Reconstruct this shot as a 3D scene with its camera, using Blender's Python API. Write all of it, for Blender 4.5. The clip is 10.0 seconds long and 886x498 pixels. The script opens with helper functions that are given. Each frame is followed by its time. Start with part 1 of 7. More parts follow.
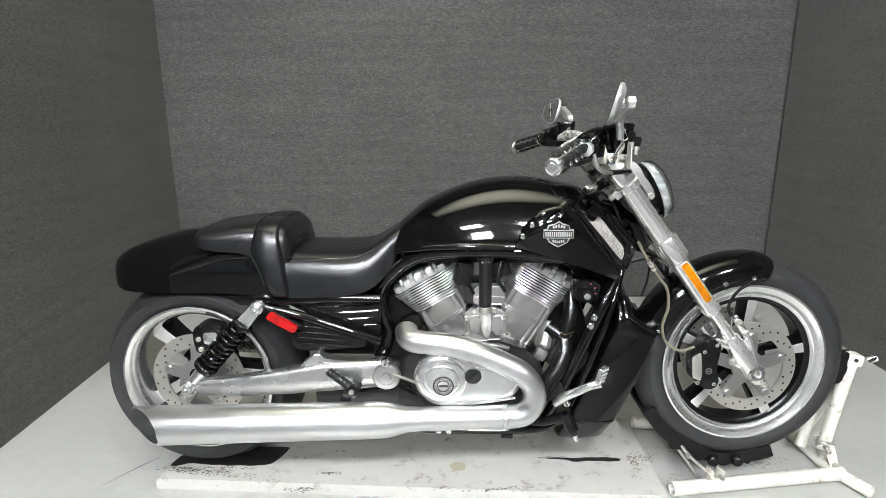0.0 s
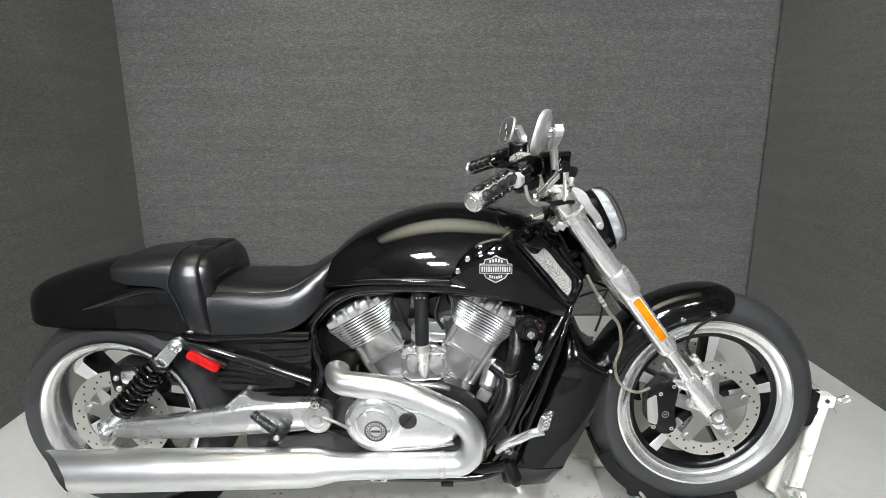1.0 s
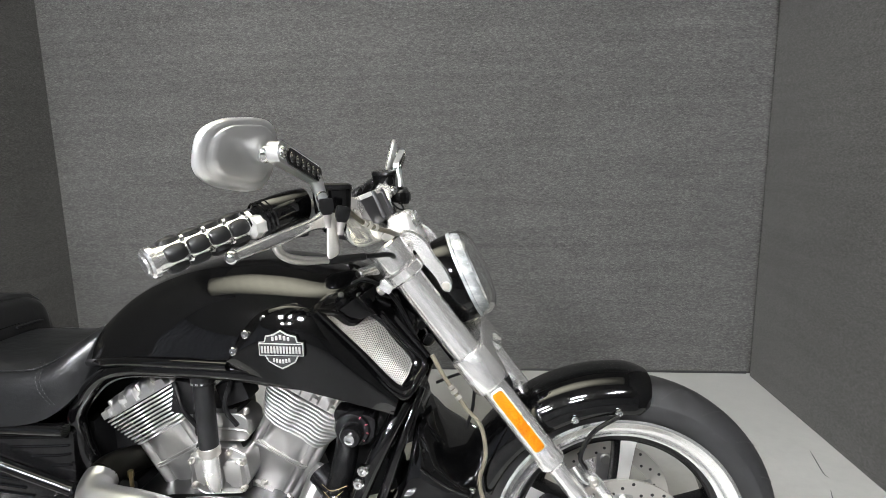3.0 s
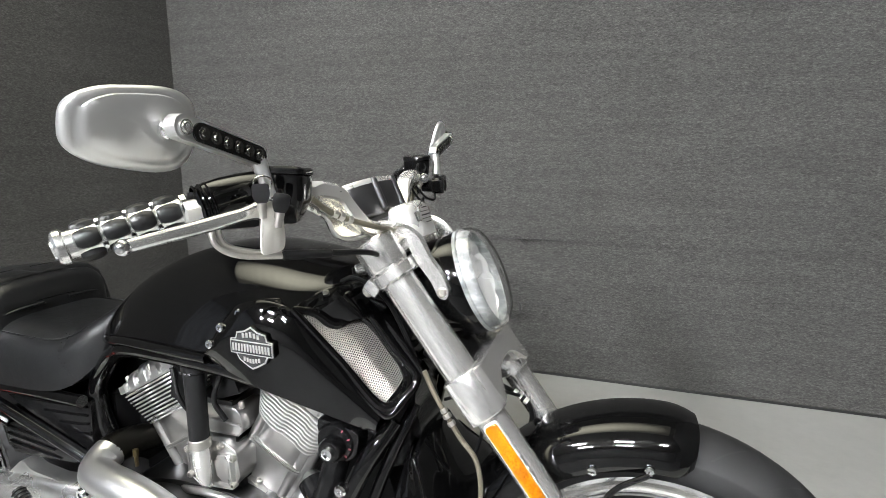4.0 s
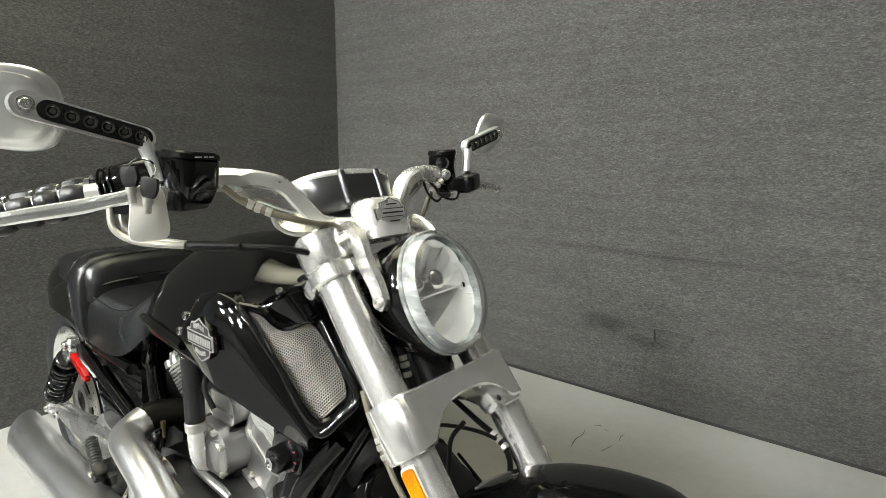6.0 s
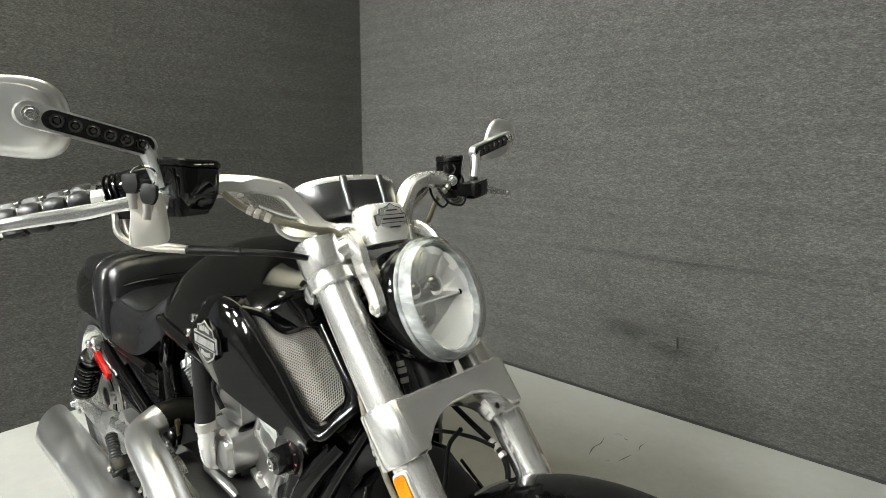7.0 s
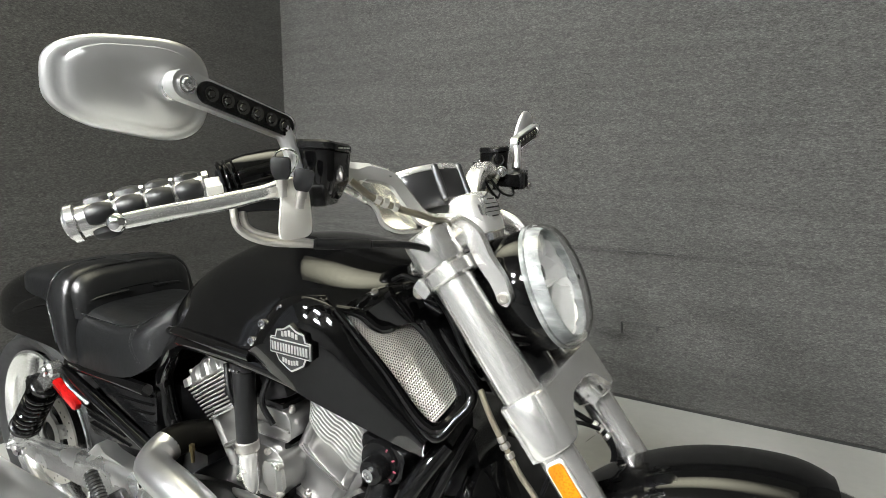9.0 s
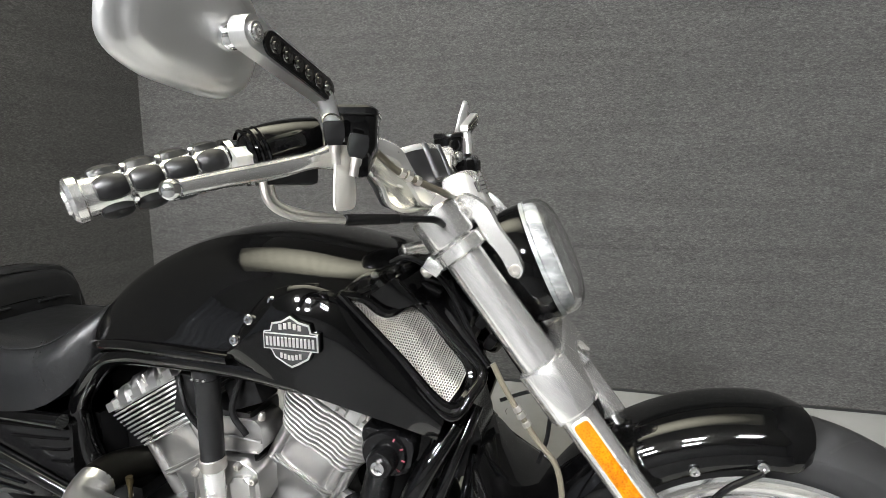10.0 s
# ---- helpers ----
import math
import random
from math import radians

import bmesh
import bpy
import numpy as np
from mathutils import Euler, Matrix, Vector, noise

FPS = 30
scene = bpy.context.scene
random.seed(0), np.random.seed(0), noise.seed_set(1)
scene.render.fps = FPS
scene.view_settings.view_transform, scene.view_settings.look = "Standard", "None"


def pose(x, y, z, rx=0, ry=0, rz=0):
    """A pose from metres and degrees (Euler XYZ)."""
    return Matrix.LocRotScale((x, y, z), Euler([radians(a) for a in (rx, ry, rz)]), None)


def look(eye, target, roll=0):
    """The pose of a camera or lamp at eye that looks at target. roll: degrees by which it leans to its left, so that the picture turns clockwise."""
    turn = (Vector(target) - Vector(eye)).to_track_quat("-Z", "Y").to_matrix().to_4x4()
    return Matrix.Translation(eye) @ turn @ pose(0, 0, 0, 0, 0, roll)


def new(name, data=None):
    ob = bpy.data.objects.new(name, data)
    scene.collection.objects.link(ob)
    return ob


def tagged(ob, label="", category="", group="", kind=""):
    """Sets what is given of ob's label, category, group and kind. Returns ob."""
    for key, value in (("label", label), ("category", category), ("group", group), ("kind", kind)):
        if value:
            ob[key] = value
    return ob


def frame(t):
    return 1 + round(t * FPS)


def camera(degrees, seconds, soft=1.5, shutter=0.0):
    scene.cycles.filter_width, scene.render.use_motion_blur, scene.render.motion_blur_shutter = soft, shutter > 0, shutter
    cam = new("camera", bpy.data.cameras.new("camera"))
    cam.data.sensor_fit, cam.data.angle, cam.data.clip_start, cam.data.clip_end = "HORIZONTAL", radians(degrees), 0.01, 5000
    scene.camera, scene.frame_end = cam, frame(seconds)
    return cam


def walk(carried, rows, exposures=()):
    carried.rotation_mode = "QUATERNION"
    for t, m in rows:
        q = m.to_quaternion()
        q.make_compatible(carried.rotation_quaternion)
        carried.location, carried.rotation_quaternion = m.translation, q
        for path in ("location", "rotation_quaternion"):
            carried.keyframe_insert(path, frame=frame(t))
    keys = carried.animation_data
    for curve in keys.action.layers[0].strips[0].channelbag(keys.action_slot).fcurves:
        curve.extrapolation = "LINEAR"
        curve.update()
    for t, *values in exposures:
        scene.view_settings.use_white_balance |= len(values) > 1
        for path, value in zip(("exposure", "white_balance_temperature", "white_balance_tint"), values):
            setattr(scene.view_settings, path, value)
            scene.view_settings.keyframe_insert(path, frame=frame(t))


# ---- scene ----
cam = camera(77.7, 10.0, soft=0.5)
PATH = [
    (0, (0.791, 0.06, 1.155), (0.773, 2.003, 0.684), -0.4),
    (0.5, (0.892, 0.092, 1.179), (0.872, 2.038, 0.718), -0.4),
    (1, (0.975, 0.193, 1.2), (0.948, 2.141, 0.747), -0.4),
    (1.5, (1.067, 0.33, 1.227), (1.039, 2.283, 0.795), -0.3),
    (2, (1.186, 0.435, 1.215), (1.151, 2.395, 0.818), -0.5),
    (2.5, (1.33, 0.524, 1.203), (1.285, 2.488, 0.824), -0.7),
    (2.7, (1.38, 0.56, 1.179), (1.309, 2.528, 0.833), -0.9),
    (3.8, (1.588, 0.776, 1.17), (1.049, 2.666, 0.799), -0.3),
    (4, (1.628, 0.814, 1.165), (1.012, 2.678, 0.782), 0.1),
    (4.5, (1.726, 0.916, 1.153), (0.91, 2.701, 0.771), 0.1),
    (5, (1.789, 1.0, 1.142), (0.791, 2.691, 0.765), 0.3),
    (5.5, (1.841, 1.062, 1.136), (0.7, 2.663, 0.768), 0.4),
    (7, (1.915, 1.131, 1.144), (0.599, 2.596, 0.793), 0.4),
    (7.5, (1.912, 1.118, 1.141), (0.588, 2.576, 0.792), 0.4),
    (8, (1.859, 1.08, 1.124), (0.548, 2.55, 0.778), 0.4),
    (8.5, (1.755, 1.026, 1.123), (0.563, 2.594, 0.777), 0.5),
    (9, (1.643, 0.953, 1.119), (0.671, 2.668, 0.781), 0.3),
    (9.5, (1.537, 0.9, 1.112), (0.843, 2.748, 0.79), 0.1),
    (10, (1.447, 0.874, 1.076), (0.969, 2.791, 0.767), -0.3),
]
walk(cam, [(t, look(eye, target, roll)) for t, eye, target, roll in PATH], [(0, 0.0, 6380, 10), (1, 0.10, 6380, 10), (1.5, 0.16, 6400, 11), (2, 0.22, 6420, 12), (2.5, 0.22, 6430, 12), (4, 0.22, 6450, 11), (4.5, 0.21, 6560, 9), (5.5, 0.22, 6770, 6), (8, 0.19, 6790, 5), (8.5, 0.19, 6700, 6), (9.5, 0.19, 6560, 10), (10, 0.19, 6530, 11)])

# ---- world and light ----
world = bpy.data.worlds.new("world")
scene.world = world
world.use_nodes = True
world.node_tree.nodes["Background"].inputs[0].default_value = (0.9, 0.95, 1.0, 1)
world.node_tree.nodes["Background"].inputs[1].default_value = 0.0
scene.view_settings.exposure = 0.0


# ---- materials ----
def material(name, colour=(0.5, 0.5, 0.5), rough=0.5, metal=0.0, **extra):
    m = bpy.data.materials.new(name)
    m.use_nodes = True
    b = m.node_tree.nodes["Principled BSDF"]
    b.inputs["Base Color"].default_value = (*colour, 1)
    b.inputs["Roughness"].default_value = rough
    b.inputs["Metallic"].default_value = metal
    for key, value in extra.items():
        b.inputs[key.replace("_", " ")].default_value = value
    return m


def node(m, kind, **inputs):
    n = m.node_tree.nodes.new(kind)
    for key, value in inputs.items():
        n.inputs[key.replace("_", " ")].default_value = value
    return n


def join(m, a, out, b, into):
    m.node_tree.links.new(a.outputs[out], b.inputs[into])


def shader(m):
    return m.node_tree.nodes["Principled BSDF"]


def coords(m, scale=(1, 1, 1), rot=(0, 0, 0)):
    tc = m.node_tree.nodes.new("ShaderNodeTexCoord")
    mp = m.node_tree.nodes.new("ShaderNodeMapping")
    mp.inputs["Scale"].default_value = scale
    mp.inputs["Rotation"].default_value = rot
    join(m, tc, "Object", mp, "Vector")
    return mp


def noise_node(m, mp, scale, detail=4.0, rough=0.6):
    n = node(m, "ShaderNodeTexNoise", Scale=scale, Detail=detail, Roughness=rough)
    join(m, mp, "Vector", n, "Vector")
    return n


def ramp(m, src, out, stops):
    r = m.node_tree.nodes.new("ShaderNodeValToRGB")
    els = r.color_ramp.elements
    els[0].position, els[0].color = stops[0][0], (*stops[0][1], 1)
    els[1].position, els[1].color = stops[-1][0], (*stops[-1][1], 1)
    for p, c in stops[1:-1]:
        e = els.new(p)
        e.color = (*c, 1)
    join(m, src, out, r, "Fac")
    return r


def grey(v):
    return (v, v, v)


def bump(m, src, out, strength, distance):
    n = node(m, "ShaderNodeBump", Strength=strength, Distance=distance)
    join(m, src, out, n, "Height")
    join(m, n, "Normal", shader(m), "Normal")
    return n


def rough_from(m, src, out, lo, hi):
    r = ramp(m, src, out, [(0.3, grey(lo)), (0.7, grey(hi))])
    join(m, r, "Color", shader(m), "Roughness")


def mix_colours(m, a, b, fac, kind="MIX"):
    n = m.node_tree.nodes.new("ShaderNodeMix")
    n.data_type, n.blend_type = "RGBA", kind
    if isinstance(fac, float):
        n.inputs[0].default_value = fac
    else:
        m.node_tree.links.new(fac, n.inputs[0])
    m.node_tree.links.new(a, n.inputs[6])
    m.node_tree.links.new(b, n.inputs[7])
    return n


# grey fabric wall covering: short horizontal flecks, slow unevenness, a few grubby patches
def fabric_material():
    m = material("grey_fabric", (0.12, 0.12, 0.12), 0.95)
    flecks = noise_node(m, coords(m, (95, 95, 400)), 1.0, 5, 0.7)
    threads = noise_node(m, coords(m, (500, 500, 240)), 1.0, 2, 0.6)
    slow = noise_node(m, coords(m, (1.3, 1.3, 1.1)), 1.0, 4, 0.55)
    a = ramp(m, flecks, "Fac", [(0.34, (0.036, 0.0355, 0.0340)), (0.5, (0.059, 0.0583, 0.0558)), (0.66, (0.097, 0.0960, 0.0921))])
    b = ramp(m, slow, "Fac", [(0.3, grey(0.86)), (0.7, grey(1.08))])
    c = mix_colours(m, a.outputs[0], b.outputs[0], 1.0, "MULTIPLY")
    d = ramp(m, threads, "Fac", [(0.36, grey(0.68)), (0.64, grey(1.3))])
    e = mix_colours(m, c.outputs[2], d.outputs[0], 0.38, "MULTIPLY")
    clumps = noise_node(m, coords(m, (46, 46, 150)), 1.0, 3, 0.65)
    f = ramp(m, clumps, "Fac", [(0.36, grey(0.80)), (0.64, grey(1.20))])
    bands = noise_node(m, coords(m, (1.5, 1.5, 26)), 1.0, 3, 0.6)
    g = ramp(m, bands, "Fac", [(0.35, grey(0.93)), (0.65, grey(1.07))])
    e = mix_colours(m, e.outputs[2], f.outputs[0], 1.0, "MULTIPLY")
    e = mix_colours(m, e.outputs[2], g.outputs[0], 1.0, "MULTIPLY")
    # grubby smudges low on the back wall; the last darkens a line along its seam
    last = e
    for px, pz, sx, sz, dark in ((0.95, 0.345, 6.5, 17.0, 0.55), (1.13, 0.298, 9.0, 24.0, 0.62), (1.02, 0.36, 2.2, 6.0, 0.85), (1.15, 0.692, 0.9, 50.0, 0.75)):
        mp = coords(m, (sx, 0.0, sz))
        mp.inputs["Location"].default_value = (-px * sx, 0, -pz * sz)
        g = m.node_tree.nodes.new("ShaderNodeTexGradient")
        g.gradient_type = "SPHERICAL"
        wobble = noise_node(m, coords(m), 9.0, 5, 0.7)
        mixv = m.node_tree.nodes.new("ShaderNodeVectorMath")
        mixv.operation = "MULTIPLY_ADD"
        join(m, wobble, "Color", mixv, 0)
        mixv.inputs[1].default_value = (0.9, 0.0, 0.9)
        join(m, mp, "Vector", mixv, 2)
        off = m.node_tree.nodes.new("ShaderNodeVectorMath")
        off.inputs[1].default_value = (-0.45, 0.0, -0.45)
        join(m, mixv, "Vector", off, 0)
        join(m, off, "Vector", g, "Vector")
        shade = ramp(m, g, "Fac", [(0.0, grey(1.0)), (0.7, grey(dark))])
        last = mix_colours(m, last.outputs[2], shade.outputs[0], 1.0, "MULTIPLY")
    m.node_tree.links.new(last.outputs[2], shader(m).inputs["Base Color"])
    bump(m, flecks, "Fac", 0.15, 0.001)
    shader(m).inputs["Specular IOR Level"].default_value = 0.1
    shader(m).inputs["Sheen Weight"].default_value = 0.26
    shader(m).inputs["Sheen Roughness"].default_value = 0.45
    shader(m).inputs["Sheen Tint"].default_value = (0.62, 0.61, 0.58, 1)
    return m


def floor_material():
    m = material("painted_floor", (0.62, 0.62, 0.58), 0.35)
    slow = noise_node(m, coords(m), 1.6, 5, 0.6)
    fine = noise_node(m, coords(m), 22.0, 6, 0.65)
    spots = noise_node(m, coords(m), 9.0, 8, 0.75)
    a = ramp(m, slow, "Fac", [(0.3, (0.325, 0.325, 0.306)), (0.7, (0.385, 0.385, 0.364))])
    b = ramp(m, fine, "Fac", [(0.35, grey(0.93)), (0.6, grey(1.02))])
    c = mix_colours(m, a.outputs[0], b.outputs[0], 1.0, "MULTIPLY")
    d = ramp(m, spots, "Fac", [(0.22, (0.5, 0.47, 0.4)), (0.32, grey(1.0))])
    e = mix_colours(m, c.outputs[2], d.outputs[0], 0.8, "MULTIPLY")
    m.node_tree.links.new(e.outputs[2], shader(m).inputs["Base Color"])
    rough_from(m, fine, "Fac", 0.28, 0.5)
    bump(m, fine, "Fac", 0.05, 0.002)
    return m


def worn_paint(name, colour, dirt, rough=0.45):
    m = material(name, colour, rough)
    fine = noise_node(m, coords(m), 18.0, 8, 0.72)
    a = ramp(m, fine, "Fac", [(0.33, dirt), (0.44, colour), (0.7, tuple(min(1, c * 1.05) for c in colour))])
    join(m, a, "Color", shader(m), "Base Color")
    bump(m, fine, "Fac", 0.1, 0.002)
    return m


def brushed(name, colour, rough, stretch=(1, 1, 1), spread=0.1, metal=1.0):
    m = material(name, colour, rough, metal)
    grain = noise_node(m, coords(m, stretch), 500.0, 3, 0.5)
    slow = noise_node(m, coords(m), 7.0, 4, 0.6)
    rough_from(m, slow, "Fac", max(0.05, rough - spread * 0.4), rough + spread * 0.4)
    a = ramp(m, slow, "Fac", [(0.3, tuple(c * 0.95 for c in colour)), (0.7, colour)])
    join(m, a, "Color", shader(m), "Base Color")
    bump(m, grain, "Fac", 0.015, 0.0002)
    return m


def cast(name, colour, rough, size=260.0, depth=0.25, metal=1.0):
    m = material(name, colour, rough, metal)
    grain = noise_node(m, coords(m), size, 3, 0.6)
    slow = noise_node(m, coords(m), 9.0, 5, 0.65)
    rough_from(m, slow, "Fac", rough - 0.015, rough + 0.03)
    a = ramp(m, slow, "Fac", [(0.3, tuple(c * 0.94 for c in colour)), (0.7, colour)])
    join(m, a, "Color", shader(m), "Base Color")
    bump(m, grain, "Fac", depth, 0.0003)
    return m


def paint_black():
    m = material("gloss_black_paint", (0.0016, 0.0016, 0.0017), 0.05)
    dust = noise_node(m, coords(m), 45.0, 8, 0.75)
    rough_from(m, dust, "Fac", 0.025, 0.07)
    return m


# yellowish emission fading from its centre, for the added panel above the tank
def glow_panel_material():
    m = material("added_panel_glow", (0.9, 0.88, 0.75), 0.5)
    mp = coords(m, (0.64, 1.5, 1))
    mp.inputs["Location"].default_value = (-0.58 * 0.64, -1.6 * 1.5, -2.79)
    g = m.node_tree.nodes.new("ShaderNodeTexGradient")
    g.gradient_type = "SPHERICAL"
    join(m, mp, "Vector", g, "Vector")
    w = node(m, "ShaderNodeTexWave", Scale=2.2, Distortion=1.5)
    w.bands_direction = "X"
    join(m, coords(m), "Vector", w, "Vector")
    a = ramp(m, g, "Fac", [(0.0, grey(0.05)), (0.75, grey(1.0))])
    b = ramp(m, w, "Fac", [(0.0, grey(0.9)), (1.0, grey(1.0))])
    c = mix_colours(m, a.outputs[0], b.outputs[0], 1.0, "MULTIPLY")
    tint = m.node_tree.nodes.new("ShaderNodeRGB")
    tint.outputs[0].default_value = (1.0, 0.97, 0.76, 1)
    d = mix_colours(m, c.outputs[2], tint.outputs[0], 1.0, "MULTIPLY")
    m.node_tree.links.new(d.outputs[2], shader(m).inputs["Emission Color"])
    shader(m).inputs["Emission Strength"].default_value = 6.0
    return m


def leather_material(name="black_leather", colour=(0.005, 0.0052, 0.0057)):
    m = material(name, colour, 0.40)
    v = node(m, "ShaderNodeTexVoronoi", Scale=520.0)
    join(m, coords(m), "Vector", v, "Vector")
    folds = noise_node(m, coords(m, (9, 16, 12)), 1.0, 5, 0.55)
    slow = noise_node(m, coords(m), 14.0, 5, 0.6)
    rough_from(m, slow, "Fac", 0.29, 0.37)
    shader(m).inputs["Specular IOR Level"].default_value = 0.50
    grain = node(m, "ShaderNodeBump", Strength=0.10, Distance=0.001)
    join(m, v, "Distance", grain, "Height")
    soft = node(m, "ShaderNodeBump", Strength=0.30, Distance=0.010)
    join(m, folds, "Fac", soft, "Height")
    join(m, soft, "Normal", grain, "Normal")
    join(m, grain, "Normal", shader(m), "Normal")
    return m


def rubber_material():
    m = material("tyre_rubber", (0.014, 0.014, 0.015), 0.6)
    n = noise_node(m, coords(m), 30.0, 6, 0.65)
    a = ramp(m, n, "Fac", [(0.35, grey(0.008)), (0.65, (0.015, 0.015, 0.016))])
    join(m, a, "Color", shader(m), "Base Color")
    rough_from(m, n, "Fac", 0.5, 0.72)
    bump(m, n, "Fac", 0.08, 0.002)
    return m


def mesh_material():
    m = material("woven_steel_mesh", (0.60, 0.58, 0.54), 0.36, 0.85)
    slow = noise_node(m, coords(m), 60.0, 3, 0.6)
    a = ramp(m, slow, "Fac", [(0.3, (0.46, 0.445, 0.415)), (0.7, (0.66, 0.64, 0.60))])
    join(m, a, "Color", shader(m), "Base Color")
    return m


def clear_rim():
    """Clear moulded plastic over silvering: soft grey with fine ribs."""
    m = material("clear_plastic_rim", (0.5, 0.5, 0.5), 0.10, 0.35)
    blot = noise_node(m, coords(m, (26, 26, 60)), 1.0, 2, 0.5)
    ribs = noise_node(m, coords(m, (40, 40, 420)), 1.0, 2, 0.5)
    c = ramp(m, blot, "Fac", [(0.36, (0.15, 0.16, 0.158)), (0.52, (0.24, 0.25, 0.247)), (0.68, (0.40, 0.415, 0.41))])
    join(m, c, "Color", shader(m), "Base Color")
    bump(m, ribs, "Fac", 0.35, 0.003)
    return m


def prism_material(name, low, high):
    """Moulded reflector plastic: fine prism cells under a smooth face."""
    m = material(name, high, 0.16)
    cells = node(m, "ShaderNodeTexVoronoi", Scale=330.0)
    join(m, coords(m), "Vector", cells, "Vector")
    slow = noise_node(m, coords(m, (60, 60, 22)), 1.0, 2, 0.5)
    a = ramp(m, cells, "Distance", [(0.15, low), (0.6, high)])
    b = ramp(m, slow, "Fac", [(0.42, grey(0.74)), (0.58, grey(1.0))])
    c = mix_colours(m, a.outputs[0], b.outputs[0], 1.0, "MULTIPLY")
    m.node_tree.links.new(c.outputs[2], shader(m).inputs["Base Color"])
    shader(m).inputs["Specular IOR Level"].default_value = 0.4
    return m


def glass_material(name="clear_glass", colour=(1, 1, 1), rough=0.02):
    return material(name, colour, rough, Transmission_Weight=1.0, IOR=1.45)


FABRIC = fabric_material()
FLOOR = floor_material()
WHITE_WALL = worn_paint("dark_wall_paint", (0.11, 0.11, 0.107), (0.09, 0.09, 0.087), 0.7)
CURTAIN = worn_paint("blue_grey_curtain", (0.125, 0.132, 0.145), (0.10, 0.105, 0.115), 0.8)
CONCRETE = worn_paint("grey_concrete", (0.065, 0.065, 0.063), (0.05, 0.05, 0.048), 0.6)
CEILING = worn_paint("ceiling_paint", (0.36, 0.35, 0.32), (0.32, 0.31, 0.28), 0.8)
BOARD = worn_paint("scuffed_white_board", (0.385, 0.378, 0.352), (0.24, 0.22, 0.185), 0.5)
STAND = worn_paint("chipped_white_enamel", (0.60, 0.59, 0.53), (0.30, 0.26, 0.19), 0.35)
BLACK = paint_black()
SATIN = material("satin_black", (0.004, 0.004, 0.0042), 0.26, Specular_IOR_Level=0.3)
PLASTIC = material("matt_black_plastic", (0.005, 0.005, 0.0052), 0.42, Specular_IOR_Level=0.2)
RUBBER = rubber_material()
GRIP = material("grip_rubber", (0.008, 0.008, 0.0085), 0.40, Specular_IOR_Level=0.35)
LEATHER = leather_material()
SILVER = brushed("silver_fork_anodising", (0.88, 0.87, 0.845), 0.27, (1, 1, 1), metal=0.72)
ALU = cast("cast_aluminium", (0.46, 0.455, 0.445), 0.29, 420.0, 0.22, metal=0.95)
HEAD = cast("bead_blasted_head", (0.66, 0.655, 0.64), 0.30, 520.0, 0.12, metal=0.95)
FIN = brushed("machined_fin_edge", (0.80, 0.79, 0.77), 0.30, metal=0.85)
POLISHED = brushed("polished_aluminium", (0.84, 0.84, 0.83), 0.20, spread=0.06, metal=0.93)
SATIN_STEEL = brushed("satin_exhaust_steel", (0.74, 0.74, 0.74), 0.34, (0.05, 1, 1), 0.08)
CHROME = material("chrome", (0.86, 0.86, 0.87), 0.07, 1.0)
STEEL = brushed("ground_disc_steel", (0.60, 0.58, 0.54), 0.34, metal=0.9)
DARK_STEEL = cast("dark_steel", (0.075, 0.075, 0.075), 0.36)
BRASS = material("brass_fitting", (0.16, 0.125, 0.065), 0.42, 1.0)
SILVERED = material("mirror_reflector", (0.93, 0.93, 0.92), 0.10, 0.58)
FROST = clear_rim()
BOWL = material("silvered_reflector", (0.93, 0.93, 0.92), 0.10, 0.66)
MIRROR = material("mirror_glass", (0.85, 0.87, 0.88), 0.01, 1.0)
FORK = brushed("clear_coated_fork", (0.91, 0.90, 0.88), 0.22, spread=0.04, metal=0.89)
MATT_SILVER = brushed("satin_silver_shell", (0.82, 0.82, 0.81), 0.30, spread=0.05, metal=0.86)
BLACK_CHROME = brushed("satin_black_metal", (0.13, 0.13, 0.135), 0.30, spread=0.05, metal=0.92)
ARM = brushed("satin_cast_arm", (0.64, 0.64, 0.63), 0.27, spread=0.06, metal=0.95)
WEAVE = mesh_material()
GLASS = glass_material()
AMBER = prism_material("amber_reflector", (0.37, 0.105, 0.001), (0.52, 0.165, 0.003))
RED = prism_material("red_reflector", (0.27, 0.003, 0.003), (0.34, 0.005, 0.005))
RED_PRINT = material("red_print", (0.28, 0.05, 0.07), 0.5)
WHITE_TAG = material("white_plastic_tag", (0.82, 0.80, 0.74), 0.4)
PRINT_BLACK = material("black_print", (0.02, 0.02, 0.02), 0.5)
CLEAR_HOSE = material("clear_sleeved_braid", (0.15, 0.135, 0.10), 0.3, 0.2)
BRONZED = brushed("heat_tinted_steel", (0.022, 0.021, 0.018), 0.40)
# black for residue and threads, and for the shade inside bores, holes, gaps
STAIN_AND_SHADE = material("black_residue_and_shade", (0.012, 0.012, 0.012), 0.5)
LED = material("smoked_lamp_cup", (0.20, 0.20, 0.19), 0.10, 1.0)
SMOKE = material("smoked_lens", (0.004, 0.004, 0.004), 0.08)
AMPLE = 540.0
PANEL = glow_panel_material()
TUBE = material("lamp_tube", (1, 1, 1), 0.5)
shader(TUBE).inputs["Emission Color"].default_value = (0.97, 0.985, 1.0, 1)
shader(TUBE).inputs["Emission Strength"].default_value = AMPLE
WHITE_METAL = material("white_sheet_metal", (0.7, 0.7, 0.68), 0.4)


